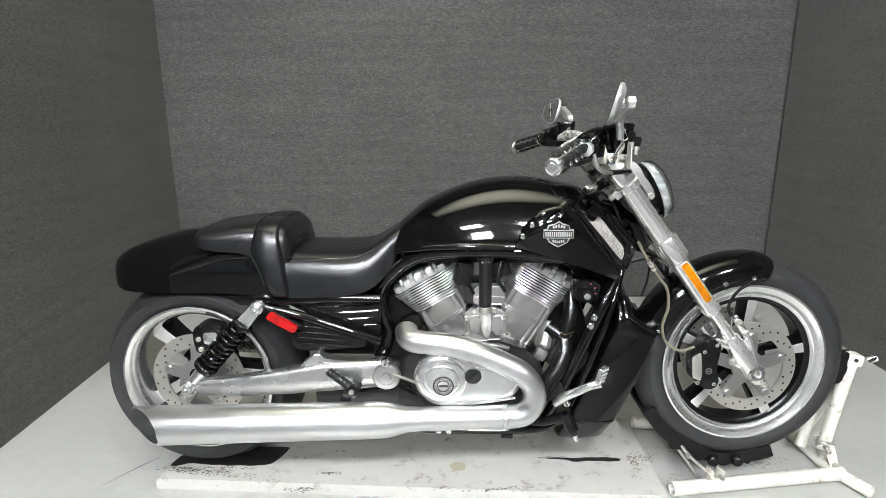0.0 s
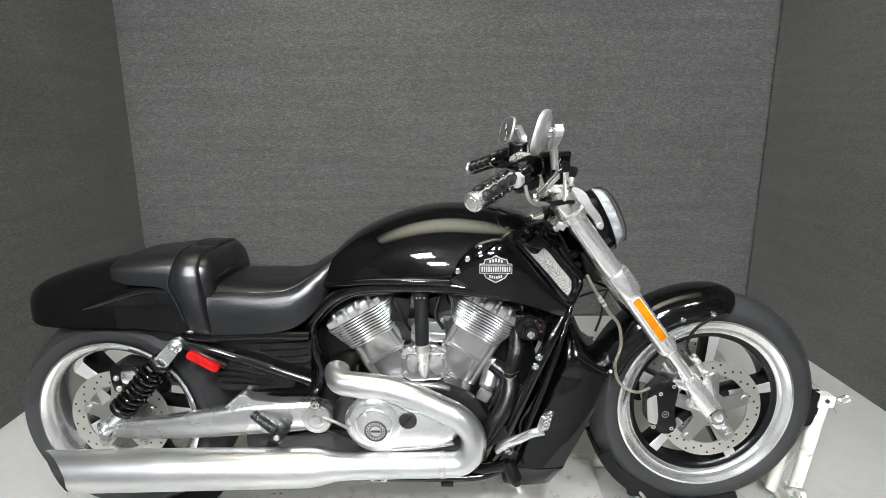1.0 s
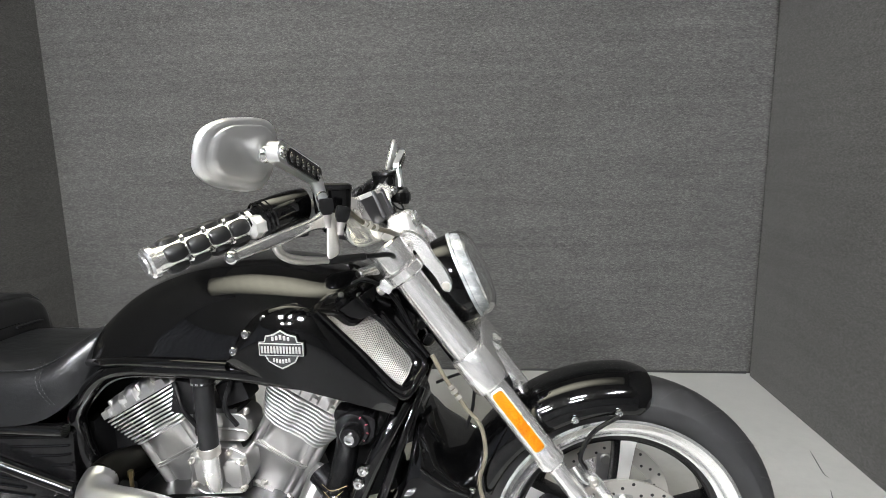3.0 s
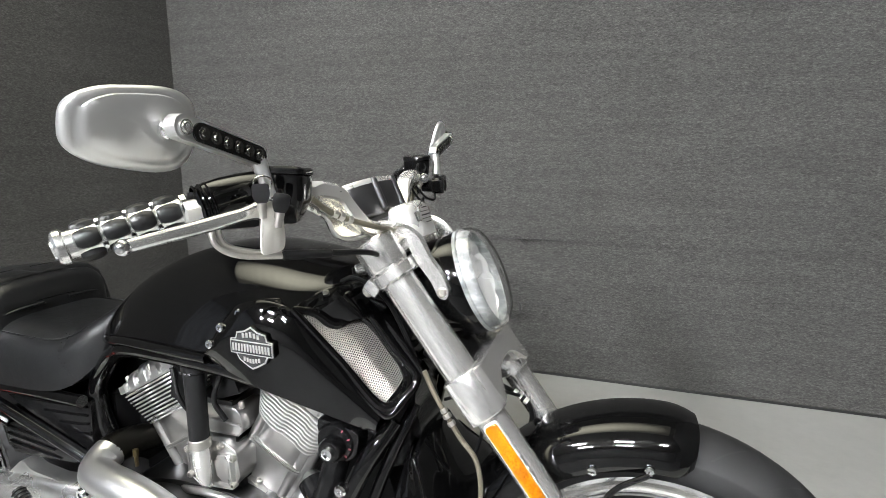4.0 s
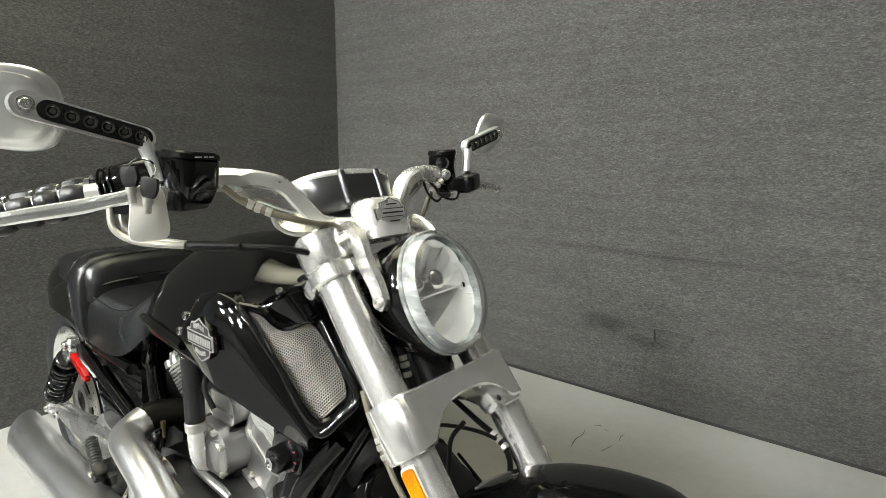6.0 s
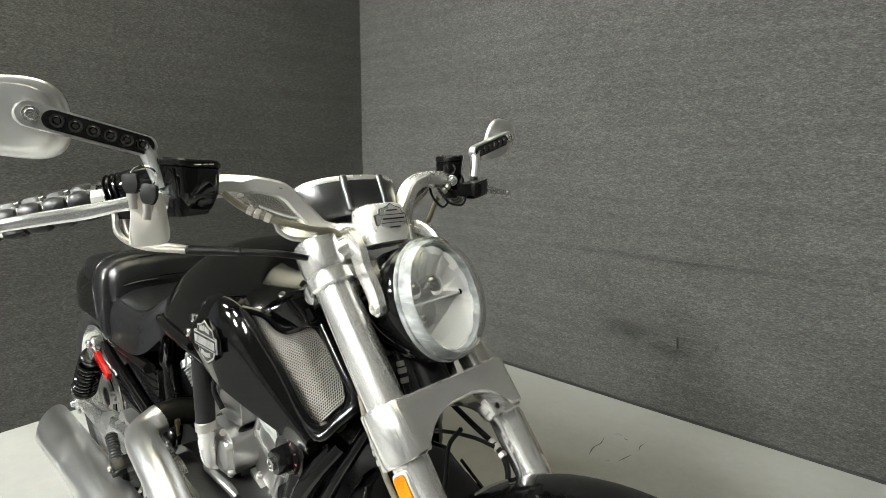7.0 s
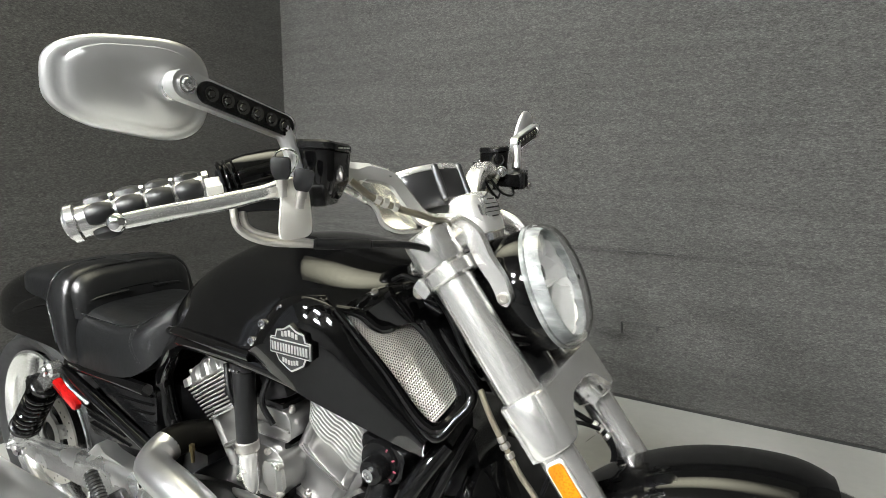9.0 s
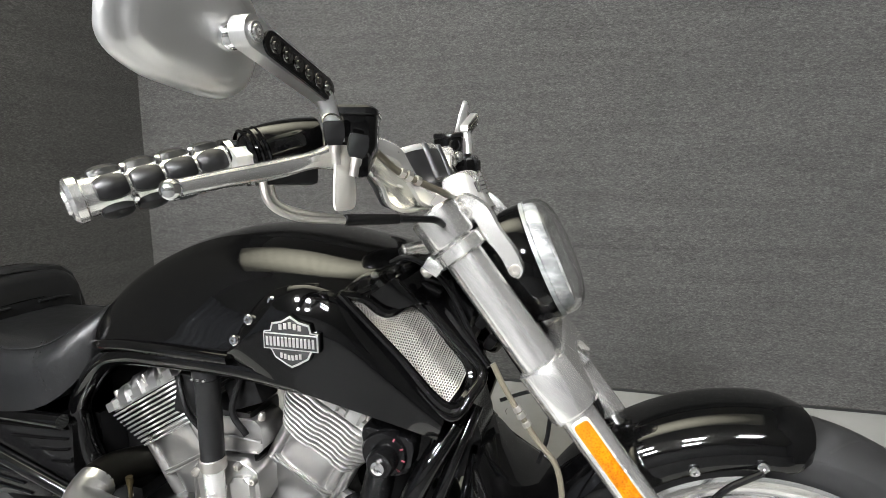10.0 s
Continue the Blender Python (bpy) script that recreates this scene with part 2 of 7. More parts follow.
# ---- building helpers ----
def put(name, bm, mat, parent=None, label="", sharp=35.0, xf=None):
    """Links a bmesh as one mesh object."""
    if xf is not None:
        bm.transform(xf)
    bmesh.ops.recalc_face_normals(bm, faces=bm.faces)
    me = bpy.data.meshes.new(name)
    bm.to_mesh(me)
    bm.free()
    me.materials.append(mat)
    me.shade_smooth()
    me.set_sharp_from_angle(angle=radians(sharp))
    ob = new(name, me)
    if parent is not None:
        ob.parent = parent
    if label:
        ob["label"] = label
    return ob


def part(name, bm, mat, parent, label="", sharp=35.0, xf=None):
    while parent.parent is not None and parent.parent.parent is not None:
        parent = parent.parent
    return put(name, bm, mat, parent, label, sharp, xf)


def V(*a):
    return Vector(a)


def basis(axis):
    a = Vector(axis).normalized()
    u = a.cross(V(0, 0, 1)) if abs(a.z) < 0.95 else a.cross(V(1, 0, 0))
    u.normalize()
    return a, u, a.cross(u).normalized()


def loft(bm, rings, cap0=True, cap1=True, closed=True):
    rows = [[bm.verts.new(p) for p in r] for r in rings]
    n = len(rows[0])
    for r0, r1 in zip(rows, rows[1:]):
        for i in range(n if closed else n - 1):
            j = (i + 1) % n
            bm.faces.new((r0[i], r0[j], r1[j], r1[i]))
    if cap0 and closed:
        bm.faces.new(rows[0])
    if cap1 and closed:
        bm.faces.new(rows[-1])
    return bm


def circle(c, axis, r, seg=24, ry=None):
    a, u, v = basis(axis)
    ry = r if ry is None else ry
    c = Vector(c)
    return [c + u * (r * math.cos(2 * math.pi * i / seg)) + v * (ry * math.sin(2 * math.pi * i / seg)) for i in range(seg)]


def lathe(bm, profile, origin, axis, seg=48, cap0=False, cap1=False):
    """profile: (distance along the axis, radius)."""
    a = Vector(axis).normalized()
    return loft(bm, [circle(Vector(origin) + a * s, a, max(r, 1e-4), seg) for s, r in profile], cap0, cap1)


def cyl(bm, p0, p1, r0, r1=None, seg=20, chamfer=0.0):
    r1 = r0 if r1 is None else r1
    p0, p1 = Vector(p0), Vector(p1)
    n = (p1 - p0).length
    c = min(chamfer, n * 0.4)
    prof = [(0, r0), (n, r1)] if not c else [(0, r0 - c), (c, r0), (n - c, r1), (n, r1 - c)]
    return lathe(bm, prof, p0, p1 - p0, seg, True, True)


def smooth_path(pts, steps=6):
    p = [Vector(q) for q in pts]
    p = [2 * p[0] - p[1]] + p + [2 * p[-1] - p[-2]]
    out = []
    for i in range(1, len(p) - 2):
        for k in range(steps):
            t = k / steps
            a, b, c, d = p[i - 1], p[i], p[i + 1], p[i + 2]
            out.append(0.5 * (2 * b + (c - a) * t + (2 * a - 5 * b + 4 * c - d) * t * t + (3 * b - a - 3 * c + d) * t ** 3))
    out.append(p[-2])
    return out


def tube(bm, pts, r, seg=14, steps=6, flat=1.0):
    """A tube along smoothed points; r is one radius or one for each point."""
    path = smooth_path(pts, steps)
    n = len(path)
    rr = [r] * len(pts) if isinstance(r, (int, float)) else list(r)
    rings, u = [], None
    for i, p in enumerate(path):
        t = (path[min(i + 1, n - 1)] - path[max(i - 1, 0)]).normalized()
        if u is None:
            u = basis(t)[1]
        u = (u - t * u.dot(t)).normalized()
        v = t.cross(u)
        k = i / (n - 1) * (len(rr) - 1)
        j = min(int(k), len(rr) - 2) if len(rr) > 1 else 0
        rad = rr[j] + (rr[j + 1] - rr[j]) * (k - j) if len(rr) > 1 else rr[0]
        rings.append([p + u * (rad * math.cos(2 * math.pi * a / seg)) + v * (rad * flat * math.sin(2 * math.pi * a / seg)) for a in range(seg)])
    return loft(bm, rings)


def box(bm, c, size, rot=(0, 0, 0), bevel=0.0, segs=2):
    made = bmesh.ops.create_cube(bm, size=1.0)["verts"]
    m = Matrix.LocRotScale(Vector(c), Euler([radians(a) for a in rot]), Vector(size))
    bmesh.ops.transform(bm, matrix=m, verts=made)
    if bevel:
        es = list({e for v in made for e in v.link_edges})
        bmesh.ops.bevel(bm, geom=es, offset=bevel, segments=segs, profile=0.6, affect="EDGES")
    return bm


def plate(bm, outline, depth, bevel=0.0, segs=2):
    """A slab: a flat outline of points, pushed along the vector depth, its front edge (the far one) rounded."""
    d = Vector(depth)
    a = [bm.verts.new(p) for p in outline]
    b = [bm.verts.new(Vector(p) + d) for p in outline]
    n = len(a)
    bm.faces.new(a)
    top = bm.faces.new(b)
    for i in range(n):
        bm.faces.new((a[i], a[(i + 1) % n], b[(i + 1) % n], b[i]))
    if bevel:
        bmesh.ops.bevel(bm, geom=list(top.edges), offset=bevel, segments=segs, profile=0.6, affect="EDGES")
    return bm


def rounded(outline, r, steps=4):
    """Rounds the corners of a flat outline of points."""
    p = [Vector(q) for q in outline]
    out = []
    for i, c in enumerate(p):
        a, b = p[i - 1] - c, p[(i + 1) % len(p)] - c
        ra, rb = min(r, a.length * 0.45), min(r, b.length * 0.45)
        s, e = c + a.normalized() * ra, c + b.normalized() * rb
        for k in range(steps + 1):
            t = k / steps
            out.append((1 - t) ** 2 * s + 2 * t * (1 - t) * c + t * t * e)
    return out


def bolt(name, c, axis, r, h, parent, mat=None, xf=None):
    bm = bmesh.new()
    a = Vector(axis).normalized()
    c = Vector(c)
    lathe(bm, [(-0.004, r * 0.9), (0, r), (h * 0.7, r), (h, r * 0.75), (h, r * 0.4), (h * 0.5, r * 0.38)], c, a, 12, True, True)
    return part(name, bm, mat or CHROME, parent, xf=xf)


def sampled(table, x):
    """Smooth interpolation in rows of (x, value...)."""
    if x <= table[0][0]:
        return table[0][1:]
    for i in range(len(table) - 1):
        if x <= table[i + 1][0]:
            a, b = table[i], table[i + 1]
            pa, nb = table[max(i - 1, 0)], table[min(i + 2, len(table) - 1)]
            h = b[0] - a[0]
            t = (x - a[0]) / h
            out = []
            for k in range(1, len(a)):
                m0 = (b[k] - pa[k]) / (b[0] - pa[0]) * h
                m1 = (nb[k] - a[k]) / (nb[0] - a[0]) * h
                out.append((2 * t ** 3 - 3 * t * t + 1) * a[k] + (t ** 3 - 2 * t * t + t) * m0 + (3 * t * t - 2 * t ** 3) * b[k] + (t ** 3 - t * t) * m1)
            return tuple(out)
    return table[-1][1:]


# ---- the bay: three fabric walls, painted floor, ceiling with tube lamps ----
LEFT, RIGHT, BACK, FRONT, TOP = -0.80, 2.80, 3.487, -6.5, 3.4
bm = bmesh.new()
box(bm, ((LEFT + RIGHT) / 2, (BACK + 1.0) / 2, -0.05), (RIGHT - LEFT + 0.4, BACK - 1.0, 0.1))
tagged(put("floor", bm, FLOOR), "glossy off-white painted concrete floor with scuffs", "floor", kind="structure")
bm = bmesh.new()
box(bm, ((LEFT + RIGHT) / 2, (1.0 + FRONT) / 2, -0.05), (RIGHT - LEFT + 8, 1.0 - FRONT, 0.1))
box(bm, (LEFT - 2.15, 2.3, -0.05), (3.9, 2.6, 0.1))
box(bm, (RIGHT + 2.15, 2.3, -0.05), (3.9, 2.6, 0.1))
tagged(put("floor_hall", bm, CONCRETE), "plain grey concrete floor in front of the bay", "floor", kind="structure")
for name, c, size, mat, label in (
    ("wall_north", ((LEFT + RIGHT) / 2, BACK + 0.05, TOP / 2), (RIGHT - LEFT + 0.5, 0.1, TOP), FABRIC, "grey flecked fabric partition wall with grubby marks"),
    ("wall_east", (RIGHT + 0.05, 2.0, TOP / 2), (0.1, BACK - 0.58, TOP), FABRIC, "grey flecked fabric partition side wall"),
    ("wall_south", ((LEFT + RIGHT) / 2, FRONT - 0.05, TOP / 2), (RIGHT - LEFT + 8, 0.1, TOP), WHITE_WALL, "plain painted wall facing the bay"),
    ("wall_far_east", (RIGHT + 4.0, (FRONT + BACK) / 2, TOP / 2), (0.1, BACK - FRONT + 0.2, TOP), WHITE_WALL, "plain painted side wall"),
    ("ceiling", ((LEFT + RIGHT) / 2, (FRONT + BACK) / 2, TOP + 0.05), (RIGHT - LEFT + 8.2, BACK - FRONT + 0.4, 0.1), CEILING, "plain beige painted ceiling"),
):
    bm = bmesh.new()
    box(bm, c, size)
    tagged(put(name, bm, mat), label, "ceiling" if name == "ceiling" else "wall", kind="structure")
# unseen folded curtain closes the hall on the west, added for the tank's reflections
bm = bmesh.new()
folds = [V(LEFT - 2.6 + 0.035 * math.sin(k * 1.05) + 0.02 * math.sin(k * 0.37), FRONT + (BACK + 0.1 - FRONT) * k / 240, 0) for k in range(241)]
loft(bm, [folds + [V(LEFT - 2.75, BACK + 0.1, 0), V(LEFT - 2.75, FRONT, 0)], [p + V(0, 0, TOP) for p in folds + [V(LEFT - 2.75, BACK + 0.1, 0), V(LEFT - 2.75, FRONT, 0)]]])
tagged(put("wall_far_west", bm, CURTAIN, sharp=60), "unseen pale blue-grey folded curtain partition, added for reflections", "wall", kind="structure")
# the west partition splays out a little towards the back
bm = bmesh.new()
plate(bm, [(LEFT + 0.04, 0.56, 0), (LEFT - 0.115, BACK, 0), (LEFT - 0.215, BACK, 0), (LEFT - 0.06, 0.56, 0)], (0, 0, TOP))
tagged(put("wall_west", bm, FABRIC), "grey flecked fabric partition side wall", "wall", kind="structure")
# solid black strip carries the shade of the gap at the wall's foot
bm = bmesh.new()
box(bm, ((LEFT + RIGHT) / 2, BACK - 0.003, 0.006), (RIGHT - LEFT - 0.01, 0.006, 0.012))
tagged(put("trim", bm, STAIN_AND_SHADE), "black strip painted as the shaded gap under the back partition", "trim", kind="structure")


# tube ceiling lamps; the one farthest east is unseen, added to brighten the fork
def ceiling_lamp(x, y, tubes=(0, 1, 2, 3)):
    lamp = new("ceiling_lamp")
    tagged(lamp, "white ceiling lamp with glowing tubes", "ceiling lamp", "ceiling lamps")
    bm = bmesh.new()
    box(bm, (0, 0, -0.02), (0.64, 0.64, 0.04), bevel=0.008)
    part("housing", bm, WHITE_METAL, lamp)
    for k in tubes:
        bm = bmesh.new()
        cyl(bm, (-0.28, -0.22 + 0.147 * k, -0.062), (0.28, -0.22 + 0.147 * k, -0.062), 0.02, seg=10)
        part("tube", bm, TUBE, lamp)
    lamp.matrix_basis = pose(x, y, TOP)
    return lamp


for lx, ly in ((-0.5, -1.6), (1.1, -1.6), (-0.5, -3.4), (1.1, -3.4)):
    ceiling_lamp(lx, ly)
# added lamp for the fork's highlights, dimmed by leaving out two tubes
ceiling_lamp(2.5, -1.6, (0, 3))

# broad glowing panel over the motorcycle, unseen, added for the tank's olive reflection
lamp = new("added_glow_panel")
tagged(lamp, "added glowing panel, unseen, for the olive reflection on the tank", "ceiling lamp")
for hx in (-0.3, 1.8):
    bm = bmesh.new()
    cyl(bm, (hx, 1.6, 2.9), (hx, 1.6, TOP + 0.01), 0.006, seg=8)
    part("hanger_rod", bm, WHITE_METAL, lamp)
bm = bmesh.new()
box(bm, (0.75, 1.6, 2.86), (3.04, 1.24, 0.12), bevel=0.01)
part("housing", bm, WHITE_METAL, lamp)
bm = bmesh.new()
box(bm, (0.75, 1.6, 2.796), (2.96, 1.16, 0.012))
part("diffuser", bm, PANEL, lamp)

# thin painted board under the motorcycle
bm = bmesh.new()
plate(bm, [(-0.145, 1.585, 0), (1.45, 1.50, 0), (1.46, 1.95, 0), (0.0, 1.95, 0)], (0, 0, 0.038), 0.002)
tagged(put("floor_board", bm, BOARD), "scuffed white-painted board lying under the motorcycle", "board")


# ---- marks on floor, board and wall ----
def blotch(name, cx, cy, z, lx, ly, turn, mat, label, seed, ragged=0.35):
    rnd = random.Random(seed)
    bm = bmesh.new()
    n = 46
    ring = []
    for k in range(n):
        a = 2 * math.pi * k / n
        r = 1 + ragged * (rnd.random() - 0.5) * (1.6 if math.cos(a) < -0.4 else 0.5)
        ring.append(V(lx * r * math.copysign(abs(math.cos(a)) ** 0.8, math.cos(a)), ly * r * math.sin(a), 0))
    v = [bm.verts.new(p) for p in ring]
    bm.faces.new(v)
    bmesh.ops.triangulate(bm, faces=list(bm.faces))
    ob = put(name, bm, mat)
    ob.matrix_basis = pose(cx, cy, z, 0, 0, turn)
    return tagged(ob, label, "stain", kind="structure")


def dark_patch(pts, label, seed):
    """A flat black patch with a softly uneven edge, for residue and painted shadow."""
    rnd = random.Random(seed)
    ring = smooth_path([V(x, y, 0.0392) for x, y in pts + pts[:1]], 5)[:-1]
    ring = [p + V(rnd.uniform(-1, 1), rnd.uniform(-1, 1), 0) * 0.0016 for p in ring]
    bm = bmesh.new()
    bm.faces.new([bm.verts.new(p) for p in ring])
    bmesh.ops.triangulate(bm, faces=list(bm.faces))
    tagged(put("residue_and_shadow", bm, STAIN_AND_SHADE), label, "stain", kind="structure")


# rubber residue, with the rear tyre's shadow painted into the same black
dark_patch([(-0.118, 1.70), (-0.06, 1.748), (0.10, 1.755), (0.225, 1.752), (0.236, 1.730), (0.214, 1.672), (0.178, 1.650), (0.06, 1.648), (-0.06, 1.660), (-0.112, 1.646), (-0.130, 1.655)], "glossy black rubber residue and painted tyre shadow on the board", 3)
dark_patch([(1.108, 1.686), (1.15, 1.689), (1.20, 1.688), (1.26, 1.690), (1.33, 1.690), (1.358, 1.684), (1.362, 1.677), (1.345, 1.668), (1.30, 1.668), (1.24, 1.670), (1.215, 1.664), (1.195, 1.668), (1.185, 1.676), (1.15, 1.681)], "thin black rubber smear on the board", 11)
GRIME = material("brown_floor_grime", (0.16, 0.135, 0.10), 0.6)
TAN = material("tan_floor_stain", (0.30, 0.28, 0.20), 0.5)


def specks(cx, cy, z, lx, ly, count, turn, mat, label, seed):
    """One patch of worn flecks, drawn out along x and thinning towards its rim."""
    rnd = random.Random(seed)
    bm = bmesh.new()
    for k in range(count):
        x, y = cx + rnd.gauss(0, 0.45) * lx, cy + rnd.gauss(0, 0.45) * ly
        y += (x - cx) * math.tan(radians(turn))
        a, b = rnd.uniform(0.0012, 0.0065), rnd.uniform(0.0006, 0.0022)
        ring = [V(x + a * math.cos(t) * rnd.uniform(0.5, 1.2), y + b * math.sin(t) * rnd.uniform(0.5, 1.2) + 0.2 * a * math.cos(t), z + 0.00002 * k) for t in (0.0, 0.9, 1.9, 3.1, 4.1, 5.2)]
        bm.faces.new([bm.verts.new(p) for p in ring])
    tagged(put("scuff_mark", bm, mat), label, "scuff mark", kind="structure")


for cx, cy, lx, ly, count, turn, mat in ((-0.075, 1.628, 0.10, 0.022, 150, -6, STAIN_AND_SHADE), (0.02, 1.612, 0.12, 0.018, 90, -4, STAIN_AND_SHADE), (0.05, 1.636, 0.14, 0.010, 60, 0, STAIN_AND_SHADE), (0.405, 1.607, 0.045, 0.007, 60, 0, STAIN_AND_SHADE), (0.33, 1.528, 0.06, 0.014, 55, 4, STAIN_AND_SHADE), (0.20, 1.577, 0.12, 0.03, 40, 0, GRIME), (0.415, 1.726, 0.03, 0.005, 12, 0, STAIN_AND_SHADE), (0.93, 1.528, 0.10, 0.008, 60, 5, STAIN_AND_SHADE), (0.775, 1.538, 0.018, 0.012, 30, 0, GRIME), (0.79, 1.797, 0.022, 0.012, 24, 0, STAIN_AND_SHADE), (1.135, 1.686, 0.05, 0.007, 50, -3, STAIN_AND_SHADE), (1.398, 1.66, 0.020, 0.060, 90, 0, GRIME), (1.43, 1.685, 0.06, 0.030, 80, 0, GRIME), (1.05, 1.80, 0.14, 0.03, 40, 0, GRIME)):
    specks(cx, cy, 0.0393, lx, ly, count, turn, mat, "dark flecks where the board's paint is worn", int(1000 * cx + 77 * count))
blotch("grime_mark", 0.82, 1.643, 0.0392, 0.026, 0.024, 10, TAN, "tan oily blot on the board", 5, 0.2)
for cx, cy, lx, ly, count in ((1.62, 1.80, 0.12, 0.05, 120), (1.86, 1.72, 0.10, 0.05, 150), (1.93, 1.62, 0.06, 0.02, 70), (1.55, 1.63, 0.07, 0.04, 60)):
    specks(cx, cy, 0.0012, lx, ly, count, 12, GRIME, "brown oily grime on the floor", int(1000 * cx))
# scratches on the floor behind the motorcycle and beside the board
for pts in ([(1.040, 2.950), (1.033, 2.979), (1.027, 3.018), (1.034, 3.06), (1.025, 3.107)], [(1.040, 3.165), (1.056, 3.180), (1.072, 3.176)], [(1.085, 3.165), (1.098, 3.157), (1.106, 3.162)], [(1.164, 3.177), (1.160, 3.145), (1.169, 3.111)], [(1.160, 3.06), (1.150, 3.02), (1.143, 2.990)], [(1.115, 2.965), (1.105, 2.955)], [(2.694, 2.71), (2.682, 2.66), (2.656, 2.554), (2.66, 2.53)], [(2.62, 2.45), (2.60, 2.40), (2.605, 2.36), (2.587, 2.297)], [(-0.33, 1.60), (-0.26, 1.70), (-0.22, 1.75)]):
    bm = bmesh.new()
    tube(bm, [V(x, y, 0.0008) for x, y in pts], [0.0008] + [0.0019] * (len(pts) - 2) + [0.0007], 6, 5, 0.4)
    tagged(put("floor_scratch", bm, DARK_STEEL), "thin dark scratch in the floor paint", "scratch", kind="structure")
# loose threads and a pulled seam in the back wall fabric
wall = bpy.data.objects["wall_north"]
for pts, r in (([(1.06, 0.690), (1.13, 0.694), (1.21, 0.696), (1.29, 0.695), (1.36, 0.695)], 0.0021), ([(1.150, 0.692), (1.166, 0.676), (1.176, 0.664), (1.184, 0.674), (1.200, 0.693)], 0.0018), ([(1.155, 0.366), (1.158, 0.340), (1.158, 0.314)], 0.0036), ([(1.160, 0.366), (1.22, 0.372), (1.29, 0.366), (1.345, 0.369)], 0.0018), ([(1.305, 0.368), (1.312, 0.354), (1.309, 0.338)], 0.0026)):
    bm = bmesh.new()
    tube(bm, [V(x, BACK - 0.002, z) for x, z in pts], r * 1.5, 6, 4)
    part("loose_thread", bm, STAIN_AND_SHADE, wall, "dark pulled thread")


# ---- wheel chock stand ----
stand = new("wheel_chock")
tagged(stand, "white tubular steel wheel chock with black cradle holding front wheel", "wheel chock")


def open_tube(p, q, r, name):
    """A pipe with open, hollow ends."""
    p, q = Vector(p), Vector(q)
    d = (q - p).normalized()
    n = (q - p).length
    bm = bmesh.new()
    lathe(bm, [(0.03, r * 0.84), (0.0, r * 0.84), (0.0, r * 0.97), (0.0015, r), (n - 0.0015, r), (n, r * 0.97), (n, r * 0.84), (n - 0.03, r * 0.84)], p, d, 24)
    tube_part = part(name, bm, STAND, stand)
    # black disc inside each end, painted as the shade deep in the pipe
    for c, e in ((p, d), (q, -d)):
        bm = bmesh.new()
        cyl(bm, c + e * 0.022, c + e * 0.026, r * 0.85, seg=18)
        part("bore_shade_disc", bm, STAIN_AND_SHADE, tube_part)
    return tube_part


open_tube((1.482, 1.549, 0.024), (2.063, 1.626, 0.024), 0.0215, "base_tube")
open_tube((1.483, 1.931, 0.024), (2.05, 1.900, 0.024), 0.0215, "base_tube")
open_tube((2.036, 1.93, 0.022), (2.036, 1.645, 0.022), 0.019, "base_tube")
open_tube((2.040, 1.652, 0.022), (2.086, 1.535, 0.022), 0.019, "base_tube")
open_tube((2.012, 1.665, 0.09), (2.053, 1.662, 0.398), 0.0185, "upright")
open_tube((1.995, 1.745, 0.05), (2.052, 1.745, 0.37), 0.017, "upright")
open_tube((2.030, 1.80, 0.04), (2.058, 1.70, 0.30), 0.013, "brace_tube")
bm = bmesh.new()
plate(bm, rounded([(2.025, 1.650, 0.385), (2.080, 1.650, 0.385), (2.084, 1.650, 0.420), (2.040, 1.650, 0.424)], 0.008), (0, 0.035, 0), 0.001)
pivot = part("pivot_plate", bm, STAND, stand)
# black dot in place of a hole, its inner shade put into the colour
bm = bmesh.new()
cyl(bm, (2.058, 1.646, 0.407), (2.058, 1.66, 0.407), 0.006, seg=12)
part("pivot_hole_dot", bm, STAIN_AND_SHADE, pivot)
bm = bmesh.new()
tube(bm, [(2.075, 1.67, 0.400), (2.10, 1.665, 0.402), (2.125, 1.66, 0.416), (2.130, 1.658, 0.405), (2.11, 1.66, 0.395), (2.095, 1.662, 0.408), (2.115, 1.66, 0.42)], 0.0022, 6)
part("locking_pin", bm, CHROME, stand, "bent wire locking pin")
# foot brackets of the near upright
for y in (1.640, 1.690):
    bm = bmesh.new()
    plate(bm, rounded([(1.998, y, 0.118), (2.030, y, 0.120), (2.062, y, 0.030), (2.034, y, 0.026)], 0.010), (0, 0.004, 0), 0.001)
    part("foot_bracket", bm, STAND, stand)
for c in ((2.012, 1.638, 0.098), (2.042, 1.638, 0.045), (2.005, 1.640, 0.108), (2.046, 1.636, 0.030)):
    bolt("bolt", c, (0, -1, 0), 0.009, 0.012, stand, STEEL)
bm = bmesh.new()
tube(bm, [(1.985, 1.66, 0.115), (2.00, 1.645, 0.122), (2.03, 1.64, 0.118)], 0.005, 8)
part("foot_pin", bm, STEEL, stand)
# black front pad behind the tyre's leading edge
for side in (-1, 1):
    bm = bmesh.new()
    y = 1.70 + side * 0.048
    plate(bm, rounded([(1.978, y, 0.325), (2.020, y, 0.332), (2.032, y, 0.375), (2.026, y, 0.432), (2.000, y, 0.425), (1.996, y, 0.37)], 0.008), (0, side * 0.006, 0), 0.001)
    part("front_cradle", bm, PLASTIC, stand, "black stop pad")
bm = bmesh.new()
plate(bm, [(2.036, 1.65, 0.33), (2.036, 1.75, 0.33), (2.030, 1.75, 0.43), (2.030, 1.65, 0.43)], (0.005, 0, 0))
